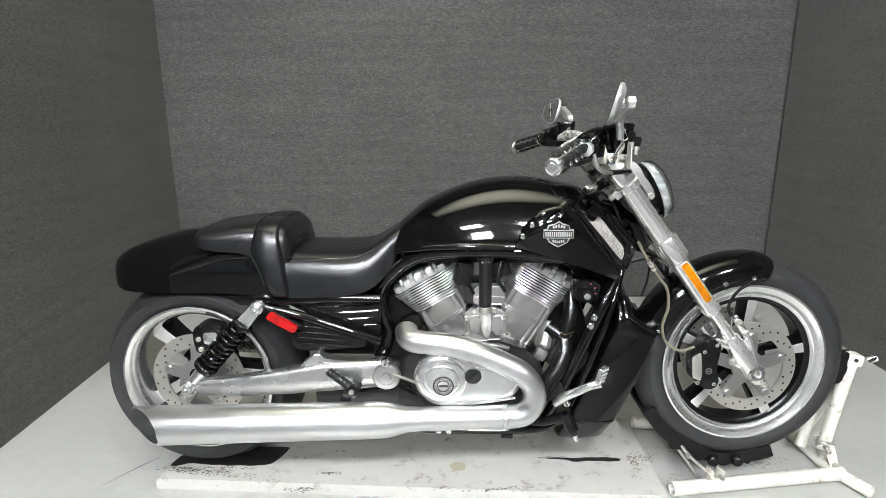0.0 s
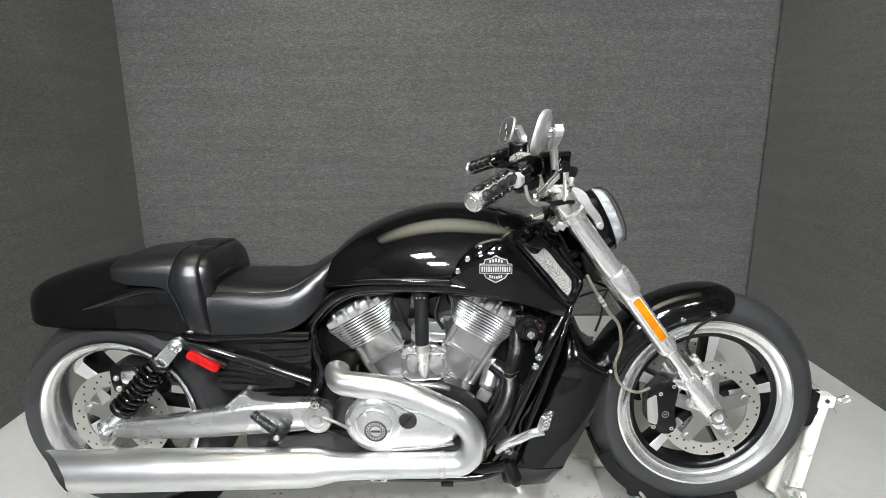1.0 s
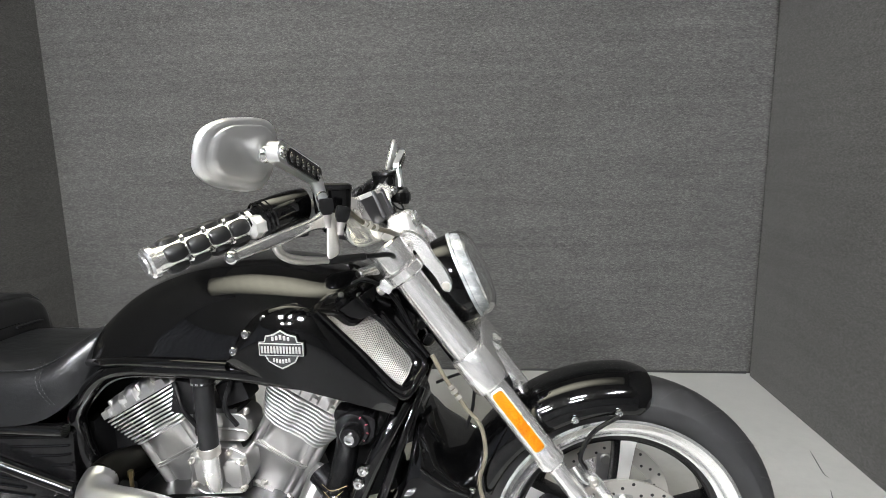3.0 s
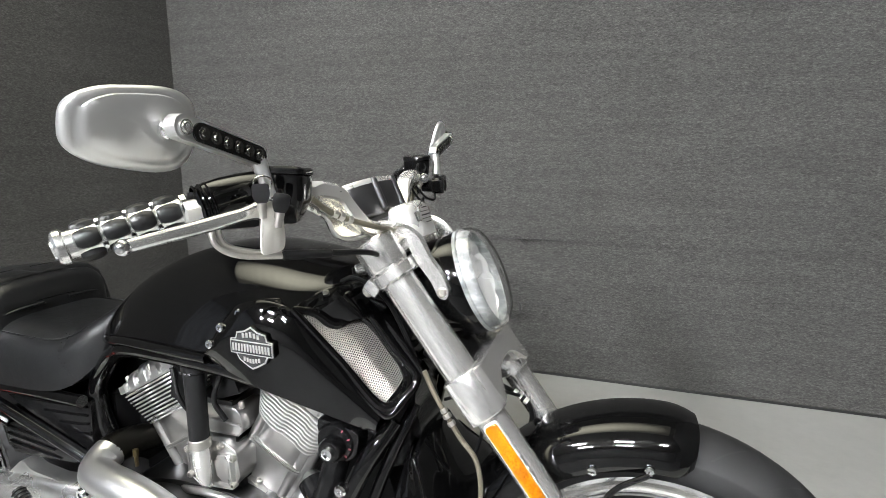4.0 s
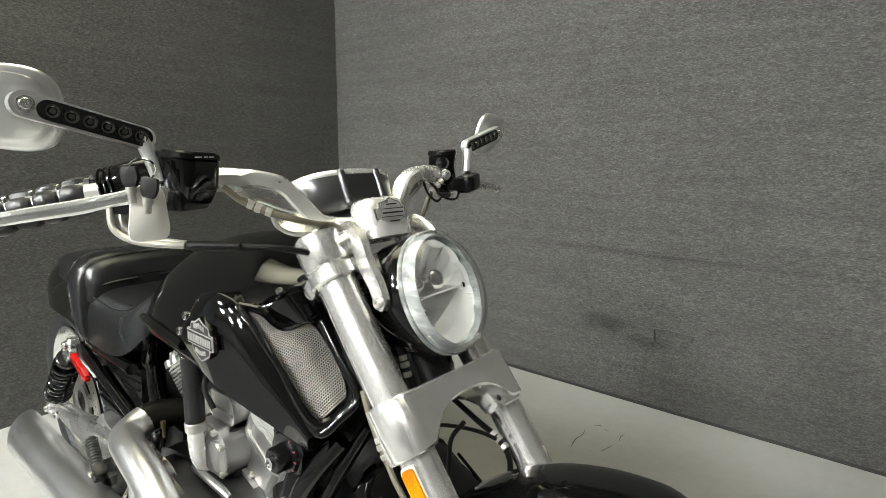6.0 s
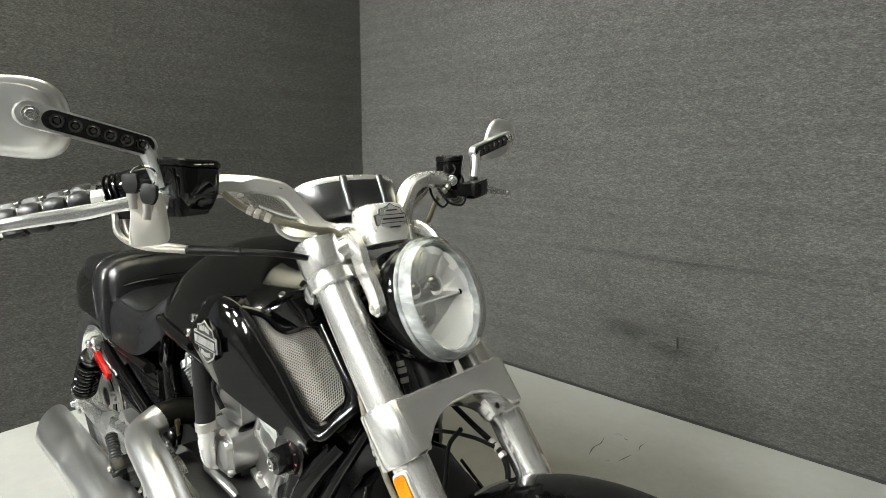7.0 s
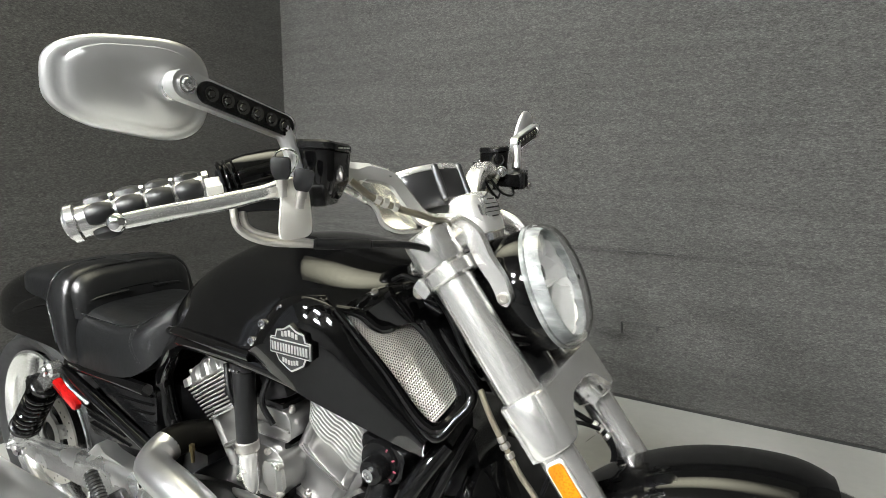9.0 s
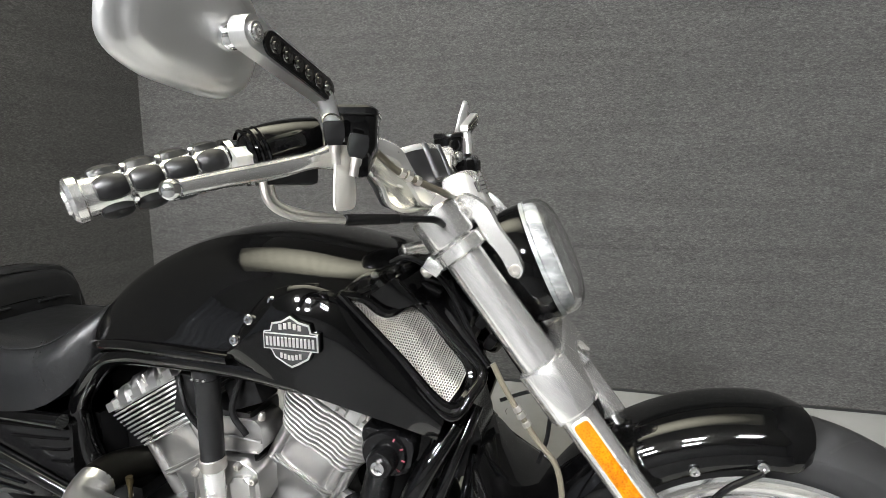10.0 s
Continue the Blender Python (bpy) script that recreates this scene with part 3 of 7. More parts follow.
tube(bm, [(2.016, 1.655, 0.428), (2.02, 1.650, 0.442), (2.03, 1.650, 0.440)], 0.003, 6)
part("front_cradle_back", bm, PLASTIC, stand)
# trough under the tyre: curved floor, two side cheeks with hanging lobes
bm = bmesh.new()
rings = []
for k in range(15):
    a = radians(208 + 5.6 * k)
    c = V(1.702 + 0.336 * math.cos(a), 1.70, 0.405 + 0.336 * math.sin(a))
    o = V(math.cos(a), 0, math.sin(a))
    rings.append([c + V(0, -0.072, 0) - o * 0.012, c + V(0, -0.05, 0), c + V(0, 0.05, 0), c + V(0, 0.072, 0) - o * 0.012, c + V(0, 0.05, 0) + o * 0.006, c + V(0, -0.05, 0) + o * 0.006])
loft(bm, rings)
trough = part("cradle_trough", bm, PLASTIC, stand, "black curved tyre cradle")
for side in (-1, 1):
    bm = bmesh.new()
    rings = []
    y = 1.70 + side * 0.072
    for k in range(43):
        a = radians(208 + 2.0 * k)
        lobe = 0.012 * max(0.0, math.cos((k - 21) * 2 * math.pi / 7.5)) if 12 < k < 36 else 0.0
        r0, r1 = 0.300 + 0.008 * math.sin(k * 0.3), 0.340 + lobe
        o = V(math.cos(a), 0, math.sin(a))
        c = V(1.702, y, 0.405)
        rings.append([c + o * r0, c + o * r1, c + o * r1 + V(0, side * 0.006, 0), c + o * r0 + V(0, side * 0.006, 0)])
    loft(bm, rings)
    part("cradle_cheek", bm, PLASTIC, trough)
for x in (1.632, 1.708):
    for side in (-1, 1):
        bm = bmesh.new()
        cyl(bm, (x + 0.012, 1.70 + side * 0.03, 0.085), (x, 1.70 + side * 0.098, 0.078), 0.020, 0.017, 16, 0.005)
        part("roller", bm, PLASTIC, stand, "black rubber roller end")
# pivot rods and adjuster bracket at the rear of the cradle
bm = bmesh.new()
tube(bm, [(1.470, 1.655, 0.185), (1.520, 1.63, 0.120), (1.565, 1.605, 0.055), (1.585, 1.60, 0.024)], 0.0055, 8)
tube(bm, [(1.515, 1.64, 0.150), (1.555, 1.61, 0.100), (1.600, 1.585, 0.062)], 0.005, 8)
part("adjuster_rod", bm, STEEL, stand, "bright adjuster rods")
for dx in (-0.016, 0.016):
    bm = bmesh.new()
    box(bm, (1.625 + dx, 1.575, 0.052), (0.004, 0.035, 0.05), (0, 0, 12), 0.001)
    part("adjuster_cheek", bm, STAND, stand)
for p in ((1.545, 1.605, 0.105), (1.60, 1.572, 0.052), (1.64, 1.565, 0.055)):
    bolt("bolt", p, (0, -1, 0), 0.007, 0.012, stand, STEEL)


# ---- the motorcycle: x ahead, y to its left, z up, from the floor under the rear axle ----
bike = new("motorcycle")
tagged(bike, "gloss black muscle cruiser motorcycle with silver engine, front wheel in chock", "motorcycle")
bike.matrix_basis = pose(0.0, 1.745, 0.0, 0, 0, -1.7)
REAR, FRONT_AXLE = V(0.008, 0, 0.357), V(1.712, 0, 0.403)
FORK_TOP, FORK_UP, FORK_AHEAD = V(1.278, 0, 1.015), V(-0.5785, 0, 0.8157), V(0.8157, 0, 0.5785)
PIVOT = V(1.235, 0, 0.98)
STEER = Matrix.Translation(PIVOT + V(-0.023, -0.0155, -0.011)) @ Matrix.Rotation(radians(-1.35), 4, "Y") @ Matrix.Rotation(radians(0.5), 4, "X") @ Matrix.Rotation(radians(3.4), 4, FORK_UP) @ Matrix.Translation(-PIVOT)


def F(s, n, y):
    """A point s down the fork from its top, n ahead of it, at y."""
    return FORK_TOP - FORK_UP * s + FORK_AHEAD * n + V(0, y, 0)


# -- wheels --
def wheel(name, centre, tyre_profile, rim_profile, lip_profile, hub_profile, spokes, spoke_in, spoke_out, spoke_w, spoke_y, first, label, xf=None):
    root = bpy.data.objects.new(name, None)
    scene.collection.objects.link(root)
    root.parent = bike
    root["label"] = label
    ax = V(0, 1, 0)
    bm = bmesh.new()
    lathe(bm, tyre_profile, centre, ax, 96)
    part("tyre", bm, RUBBER, root, "black rubber tyre with shallow grooves", xf=xf)
    bm = bmesh.new()
    lathe(bm, rim_profile, centre, ax, 96)
    part("rim", bm, SATIN if xf is not None else ALU, root, xf=xf)
    for s in (-1, 1):
        bm = bmesh.new()
        lathe(bm, [(s * a, r) for a, r in lip_profile], centre, ax, 96)
        part("rim_lip", bm, POLISHED, root, "polished machined rim lip", xf=xf)
        if xf is not None:
            bm = bmesh.new()
            lathe(bm, [(s * a, r) for a, r in ((0.0398, 0.2122), (0.037, 0.205), (0.034, 0.199), (0.031, 0.1965), (0.0, 0.1955))], centre, ax, 96)
            part("rim_inner", bm, SATIN, root, "black inner rim", xf=xf)
    bm = bmesh.new()
    lathe(bm, hub_profile, centre, ax, 36, True, True)
    part("hub", bm, SATIN, root, xf=xf)
    for k in range(spokes):
        a = radians(first + 360 / spokes * k)
        out, across = V(math.cos(a), 0, math.sin(a)), V(-math.sin(a), 0, math.cos(a))
        bm = bmesh.new()
        rings = []
        for t in range(7):
            f = t / 6
            r = spoke_in + (spoke_out - spoke_in) * f
            w = spoke_w * (0.85 + 0.35 * (abs(f - 0.45) * 1.6) ** 2)
            y0 = spoke_y * (0.75 + 0.25 * f)
            rings.append([centre + out * r + across * (w * q) + V(0, yy, 0) for q, yy in ((-1, -y0 * 0.55), (-0.72, -y0), (0.72, -y0), (1, -y0 * 0.55), (1, y0 * 0.55), (0.72, y0), (-0.72, y0), (-1, y0 * 0.55))])
        loft(bm, rings)
        spoke = part("spoke", bm, SATIN, root, "black cast spoke with machined face", xf=xf)
    for k in range(spokes):
        a = radians(first + 360 / spokes * k)
        out, across = V(math.cos(a), 0, math.sin(a)), V(-math.sin(a), 0, math.cos(a))
        for s in (-1, 1):
            bm = bmesh.new()
            rings = []
            for t in range(7):
                f = 0.25 + 0.75 * t / 6
                r = spoke_in + (spoke_out - spoke_in) * f
                w = spoke_w * (0.85 + 0.35 * (abs(f - 0.45) * 1.6) ** 2) * 0.70
                y0 = s * (spoke_y * (0.75 + 0.25 * f) + 0.0012)
                rings.append([centre + out * r + across * (w * q) + V(0, y0 - s * d, 0) for q, d in ((-1, 0.001), (-0.93, 0), (0.93, 0), (1, 0.001))])
            loft(bm, rings, False, False, False)
            part("spoke_face", bm, FIN, root, "machined bright spoke face", xf=xf)
    return root


def tyre_shape(half, inner, outer, shoulder):
    pts = [(-half * 0.80, inner), (-half * 0.97, inner + (outer - inner) * 0.28), (-half, inner + (outer - inner) * 0.5), (-half * 0.97, shoulder)]
    n = 10
    for k in range(1, n):
        q = -0.97 + 1.94 * k / n
        pts.append((half * q, shoulder + (outer - shoulder) * (1 - abs(q / 0.97) ** 2.3)))
    return pts + [(-a, r) for a, r in reversed(pts[:4])]


front_wheel = wheel("front_wheel", FRONT_AXLE, tyre_shape(0.060, 0.248, 0.327, 0.291),
    [(-0.052, 0.250), (-0.046, 0.240), (-0.03, 0.225), (0.03, 0.225), (0.046, 0.240), (0.052, 0.250)],
    [(0.055, 0.252), (0.056, 0.246), (0.050, 0.236), (0.046, 0.228), (0.046, 0.222), (0.041, 0.216), (0.040, 0.212)],
    [(-0.058, 0.02), (-0.058, 0.034), (-0.05, 0.05), (0.05, 0.05), (0.058, 0.034), (0.058, 0.02)],
    5, 0.042, 0.202, 0.021, 0.032, 11, "five-spoke cast front wheel with polished rim", STEER)
rear_wheel = wheel("rear_wheel", REAR, tyre_shape(0.118, 0.232, 0.318, 0.276),
    [(-0.105, 0.234), (-0.095, 0.222), (-0.06, 0.205), (0.06, 0.205), (0.095, 0.222), (0.105, 0.234)],
    [(0.110, 0.238), (0.112, 0.232), (0.106, 0.222), (0.098, 0.213), (0.085, 0.207), (0.055, 0.198), (0.02, 0.196), (0.0, 0.196)],
    [(-0.09, 0.02), (-0.09, 0.05), (-0.06, 0.065), (0.06, 0.065), (0.09, 0.05), (0.09, 0.02)],
    5, 0.05, 0.202, 0.030, 0.045, 66, "wide five-spoke cast rear wheel with polished lip", None)

# tread grooves of the tyres
for root, c, r, half, xf, count, sh in ((front_wheel, FRONT_AXLE, 0.3275, 0.05, STEER, 22, 0.291), (rear_wheel, REAR, 0.3185, 0.102, None, 20, 0.276)):
    bm = bmesh.new()
    for k in range(count):
        for s in (-1, 1):
            a0 = 2 * math.pi * (k + (0.5 if s > 0 else 0)) / count
            rings = []
            for t in range(5):
                q = 0.25 + 0.62 * t / 4
                a = a0 + 0.16 * t / 4
                rad = sh + (r - sh) * (1 - q ** 2.3) + 0.0006
                p = c + V(rad * math.cos(a), s * half * q * 1.15, rad * math.sin(a))
                tang = V(-math.sin(a), 0, math.cos(a)) * 0.0022
                rings.append([p - tang, p + tang])
            loft(bm, rings, False, False, False)
    tagged(part("tread_grooves", bm, STAIN_AND_SHADE, root, "dark tread grooves", xf=xf), kind="stuff")


# -- brake discs and calipers --
def brake_disc(parent, c, y, r_out, r_in, hub_r, xf=None):
    bm = bmesh.new()
    lathe(bm, [(-0.0025, r_in), (-0.0025, r_out), (0.0025, r_out), (0.0025, r_in), (-0.0025, r_in)], c + V(0, y, 0), (0, 1, 0), 72)
    disc = part("brake_disc", bm, STEEL, parent, "drilled ground-steel brake disc", xf=xf)
    bm = bmesh.new()
    for k in range(5):
        a = 2 * math.pi * k / 5 + 0.3
        o, t = V(math.cos(a), 0, math.sin(a)), V(-math.sin(a), 0, math.cos(a))
        cc = c + V(0, y, 0)
        plate(bm, rounded([cc + o * (hub_r * 0.7) - t * 0.022 + V(0, -0.003, 0), cc + o * (r_in + 0.008) - t * 0.018 + V(0, -0.003, 0), cc + o * (r_in + 0.008) + t * 0.018 + V(0, -0.003, 0), cc + o * (hub_r * 0.7) + t * 0.022 + V(0, -0.003, 0)], 0.006), (0, 0.005, 0))
        cyl(bm, cc + o * (r_in - 0.004) + V(0, -0.010, 0), cc + o * (r_in - 0.004) + V(0, 0.004, 0), 0.011, seg=14, chamfer=0.002)
    lathe(bm, [(-0.004, hub_r * 0.55), (-0.004, hub_r), (0.004, hub_r), (0.004, hub_r * 0.55)], c + V(0, y, 0), (0, 1, 0), 40)
    part("disc_carrier", bm, ALU, disc, "satin aluminium disc carrier", xf=xf)
    # black dots stand for the drilled holes, their dark insides painted on
    for k in range(40):
        bm = bmesh.new()
        a = 2 * math.pi * k / 40
        rr = r_out - (0.011, 0.024, 0.037)[k % 3] * (r_out - r_in) / 0.05
        p = c + V(rr * math.cos(a), y, rr * math.sin(a))
        cyl(bm, p + V(0, -0.0028, 0), p + V(0, 0.0028, 0), 0.0034, seg=8)
        part("vent_hole_dot", bm, STAIN_AND_SHADE, disc, xf=xf)
    return disc


for s in (-1, 1):
    brake_disc(front_wheel, FRONT_AXLE, s * 0.078, 0.142, 0.104, 0.05, STEER)
brake_disc(rear_wheel, REAR, -0.098, 0.146, 0.102, 0.062)


def front_caliper(s):
    root = part("front_caliper", plate(bmesh.new(), rounded([(1.519, s * 0.078, 0.47), (1.564, s * 0.078, 0.52), (1.604, s * 0.078, 0.50), (1.592, s * 0.078, 0.42), (1.606, s * 0.078, 0.368), (1.566, s * 0.078, 0.350), (1.524, s * 0.078, 0.39)], 0.015), (0, s * 0.045, 0), 0.008), SATIN, bike, "black four-piston brake caliper", xf=STEER)
    bm = bmesh.new()
    plate(bm, rounded([(1.517, s * 0.122, 0.46), (1.542, s * 0.122, 0.475), (1.549, s * 0.122, 0.41), (1.546, s * 0.122, 0.385), (1.522, s * 0.122, 0.395)], 0.006), (0, s * 0.0035, 0), 0.001)
    part("caliper_badge", bm, STEEL, root, "textured silver inlay", xf=STEER)
    bm = bmesh.new()
    lathe(bm, [(0.0, 0.010), (0.003, 0.010), (0.003, 0.007), (0.0, 0.007)], V(1.569, s * 0.121, 0.415), (0, s, 0), 20)
    box(bm, (1.569, s * 0.1225, 0.415), (0.009, 0.003, 0.004))
    part("caliper_emblem", bm, CHROME, root, "small round emblem", xf=STEER)
    for x, z in ((1.539, 0.378), (1.554, 0.475), (1.589, 0.495), (1.588, 0.372)):
        bolt("caliper_bolt", (x, s * 0.118, z), (0, s, 0), 0.0065, 0.006, root, STEEL, STEER)


for s in (-1, 1):
    front_caliper(s)
# rear caliper on top of the disc
bm = bmesh.new()
plate(bm, rounded([V(x, -0.085, z) for x, z in ((0.029, 0.540), (0.058, 0.553), (0.108, 0.540), (0.122, 0.500), (0.085, 0.476), (0.036, 0.458), (0.028, 0.500))], 0.010), (0, -0.062, 0), 0.008)
caliper = part("rear_caliper", bm, SATIN, bike, "black rear brake caliper")
bm = bmesh.new()
plate(bm, rounded([V(x, -0.146, z) for x, z in ((0.062, 0.528), (0.100, 0.530), (0.112, 0.505), (0.088, 0.488), (0.062, 0.495))], 0.006), (0, -0.006, 0), 0.002)
part("caliper_cover", bm, POLISHED, caliper, "bright caliper cover")
for x, z in ((0.045, 0.507), (0.050, 0.475)):
    bolt("caliper_bolt", (x, -0.147, z), (0, -1, 0), 0.008, 0.006, caliper, STEEL)

# -- swingarm --
for s in (-1, 1):
    bm = bmesh.new()
    rings = []
    for x, z0, z1, y0, y1 in ((-0.02, 0.342, 0.375, 0.142, 0.166), (0.03, 0.333, 0.382, 0.140, 0.172), (0.07, 0.330, 0.386, 0.138, 0.175), (0.20, 0.333, 0.402, 0.136, 0.178), (0.32, 0.340, 0.424, 0.130, 0.180), (0.42, 0.350, 0.444, 0.122, 0.180), (0.52, 0.356, 0.450, 0.115, 0.176), (0.60, 0.362, 0.450, 0.112, 0.168), (0.645, 0.378, 0.432, 0.112, 0.160)):
        zm, h = (z0 + z1) / 2, (z1 - z0) / 2
        ring = []
        for k in range(32):
            a = 2 * math.pi * k / 32
            ca, sa = math.cos(a), math.sin(a)
            ring.append(V(x, s * ((y0 + y1) / 2 + (y1 - y0) / 2 * math.copysign(abs(ca) ** 0.55, ca)), zm + h * math.copysign(abs(sa) ** 0.6, sa)))
        rings.append(ring)
    loft(bm, rings)
    arm = part("swingarm", bm, ARM, bike, "smooth silver cast swingarm", 70)
    bm = bmesh.new()
    plate(bm, rounded([(0.345, s * 0.13, 0.425), (0.405, s * 0.13, 0.475), (0.43, s * 0.13, 0.455), (0.54, s * 0.13, 0.445), (0.50, s * 0.13, 0.41)], 0.012), (0, s * 0.034, 0), 0.008)
    part("swingarm_brace", bm, ARM, arm)
    bm = bmesh.new()
    lathe(bm, [(0, 0.042), (0.012, 0.042), (0.017, 0.038), (0.017, 0.026), (0.014, 0.025), (0.014, 0.015), (0.02, 0.013), (0.02, 0.0)], V(0.612, s * 0.160, 0.404), (0, s, 0), 32)
    part("pivot_cap", bm, ALU, arm, "round cast pivot cap")
    bm = bmesh.new()
    cyl(bm, (0.010, s * 0.14, 0.345), (0.010, s * 0.185, 0.345), 0.016, seg=6, chamfer=0.003)
    cyl(bm, (0.010, s * 0.14, 0.345), (0.010, s * 0.176, 0.345), 0.021, seg=20, chamfer=0.002)
    part("axle_nut", bm, CHROME, arm)

# -- rear shocks --
for s in (-1, 1):
    low, top = V(0.014, s * 0.175, 0.368), V(0.240, s * 0.165, 0.616)
    d = (top - low).normalized()
    n = (top - low).length
    bm = bmesh.new()
    cyl(bm, low + d * 0.02, low + d * 0.085, 0.016, 0.020, 20, 0.003)
    cyl(bm, low - V(0, 0.016, 0), low + V(0, 0.016, 0), 0.02, seg=20, chamfer=0.004)
    shock = part("shock_absorber", bm, POLISHED, bike, "black coil-over shock absorber with silver ends")
    bm = bmesh.new()
    cyl(bm, top - V(0, 0.015, 0), top + V(0, 0.015, 0), 0.0195, seg=24, chamfer=0.004)
    plate(bm, rounded([top + d.cross(V(0, 1, 0)) * 0.017 - V(0, 0.012, 0), top - d.cross(V(0, 1, 0)) * 0.017 - V(0, 0.012, 0), top - d.cross(V(0, 1, 0)) * 0.020 - d * 0.066 - V(0, 0.012, 0), top + d.cross(V(0, 1, 0)) * 0.020 - d * 0.066 - V(0, 0.012, 0)], 0.006), (0, 0.024, 0), 0.003)
    part("top_mount", bm, POLISHED, shock)
    bm = bmesh.new()
    cyl(bm, low + d * 0.07, top - d * 0.06, 0.017, seg=18)
    cyl(bm, low + d * 0.075, low + d * 0.095, 0.036, seg=24, chamfer=0.004)
    cyl(bm, top - d * 0.080, top - d * 0.064, 0.031, seg=24, chamfer=0.003)
    part("damper", bm, SATIN, shock)
    bm = bmesh.new()
    a, u, v = basis(d)
    turns, steps = 8, 18
    pts = [low + d * (0.095 + (n - 0.185) * k / (turns * steps)) + (u * math.cos(2 * math.pi * k / steps) + v * math.sin(2 * math.pi * k / steps)) * 0.029 for k in range(turns * steps + 1)]
    tube(bm, pts, 0.0058, 8, 1)
    part("spring", bm, BLACK, shock, "black coil spring")
    bolt("mount_bolt", top + V(0, s * 0.016, 0), (0, s, 0), 0.013, 0.010, shock, POLISHED)
    bolt("mount_bolt", low + V(0, s * 0.015, 0), (0, s, 0), 0.011, 0.010, shock, POLISHED)

# -- rear fender --
def dome(x_table, power_top, n=11):
    """Rings of an upside-down U; rows of (x, top z, half width, lower z)."""
    rings = []
    for x, zt, w, zb in x_table:
        half = []
        for k in range(n):
            a = math.pi / 2 * k / (n - 1)
            half.append((w * math.sin(a) ** power_top, zb + (zt - zb) * math.cos(a) ** power_top))
        ring = [V(x, -y, z) for y, z in reversed(half)] + [V(x, y, z) for y, z in half[1:]]
        rings.append(ring)
    return rings


table = [(-0.247, 0.711, 0.018, 0.694), (-0.243, 0.722, 0.045, 0.678), (-0.234, 0.737, 0.068, 0.665), (-0.212, 0.753, 0.092, 0.654), (-0.174, 0.772, 0.113, 0.647), (-0.079, 0.802, 0.130, 0.646), (0.034, 0.822, 0.134, 0.648), (0.18, 0.832, 0.136, 0.645), (0.26, 0.826, 0.138, 0.63), (0.34, 0.80, 0.14, 0.63)]
xs = [-0.247 + 0.587 * (k / 34) ** 1.5 for k in range(35)]
rows = [(x, *sampled(table, x)) for x in xs]
bm = bmesh.new()
outer = dome(rows, 0.62)
inner = [[p * 1.0 for p in r] for r in dome([(x, zt - 0.006, w - 0.005, zb) for x, zt, w, zb in rows], 0.62)]
loft(bm, [o + list(reversed(i)) for o, i in zip(outer, inner)])
fender = part("rear_fender", bm, BLACK, bike, "gloss black bobbed rear fender", 50)
# pressed feature line along the flank of the fender
for s in (-1, 1):
    bm = bmesh.new()
    pts = [(0.22, 0.758), (0.145, 0.760), (0.06, 0.738), (-0.013, 0.713), (-0.087, 0.682)]
    tube(bm, [V(x, s * (sampled(table, x)[1] - 0.013), z) for x, z in pts], [0.010, 0.0155, 0.0165, 0.0145, 0.008], 16, 6)
    part("fender_crease", bm, BLACK, fender)
bm = bmesh.new()
plate(bm, rounded([(-0.02, 0.10, 0.60), (0.25, 0.10, 0.60), (0.25, -0.10, 0.60), (-0.02, -0.10, 0.60)], 0.02), (0, 0, 0.03))
part("inner_fender", bm, PLASTIC, bike, "dull black inner fender")


# -- seats --
def pad(name, table, label, parent, power=0.45, n=12, steps=26, floor_power=None):
    rings = []
    x0, x1 = table[0][0], table[-1][0]
    for k in range(steps + 1):
        x = x0 + (x1 - x0) * k / steps
        zt, w, zb, crown = sampled(table, x)
        half = []
        for i in range(n):
            a = math.pi / 2 * i / (n - 1)
            half.append((w * math.sin(a) ** power, zb + (zt - zb) * math.cos(a) ** crown))
        rings.append([V(x, -y, z) for y, z in reversed(half)] + [V(x, y, z) for y, z in half[1:]])
    bm = bmesh.new()
    loft(bm, rings)
    return part(name, bm, LEATHER, parent, label, 60)


seat = pad("rider_seat", [(0.30, 0.775, 0.150, 0.640, 0.55), (0.38, 0.773, 0.155, 0.642, 0.54), (0.48, 0.772, 0.158, 0.648, 0.54), (0.555, 0.780, 0.154, 0.662, 0.55), (0.60, 0.806, 0.138, 0.69, 0.52), (0.635, 0.830, 0.115, 0.735, 0.55), (0.652, 0.838, 0.10, 0.78, 0.6)], "smooth black leather rider seat", bike)
pillion = pad("pillion_pad", [(0.050, 0.826, 0.108, 0.806, 0.5), (0.055, 0.832, 0.126, 0.796, 0.45), (0.072, 0.837, 0.138, 0.787, 0.42), (0.12, 0.844, 0.146, 0.778, 0.42), (0.20, 0.852, 0.148, 0.772, 0.42), (0.26, 0.853, 0.147, 0.745, 0.42), (0.310, 0.850, 0.146, 0.745, 0.42), (0.330, 0.836, 0.140, 0.745, 0.45), (0.342, 0.79, 0.128, 0.74, 0.6)], "black leather pillion pad", bike)
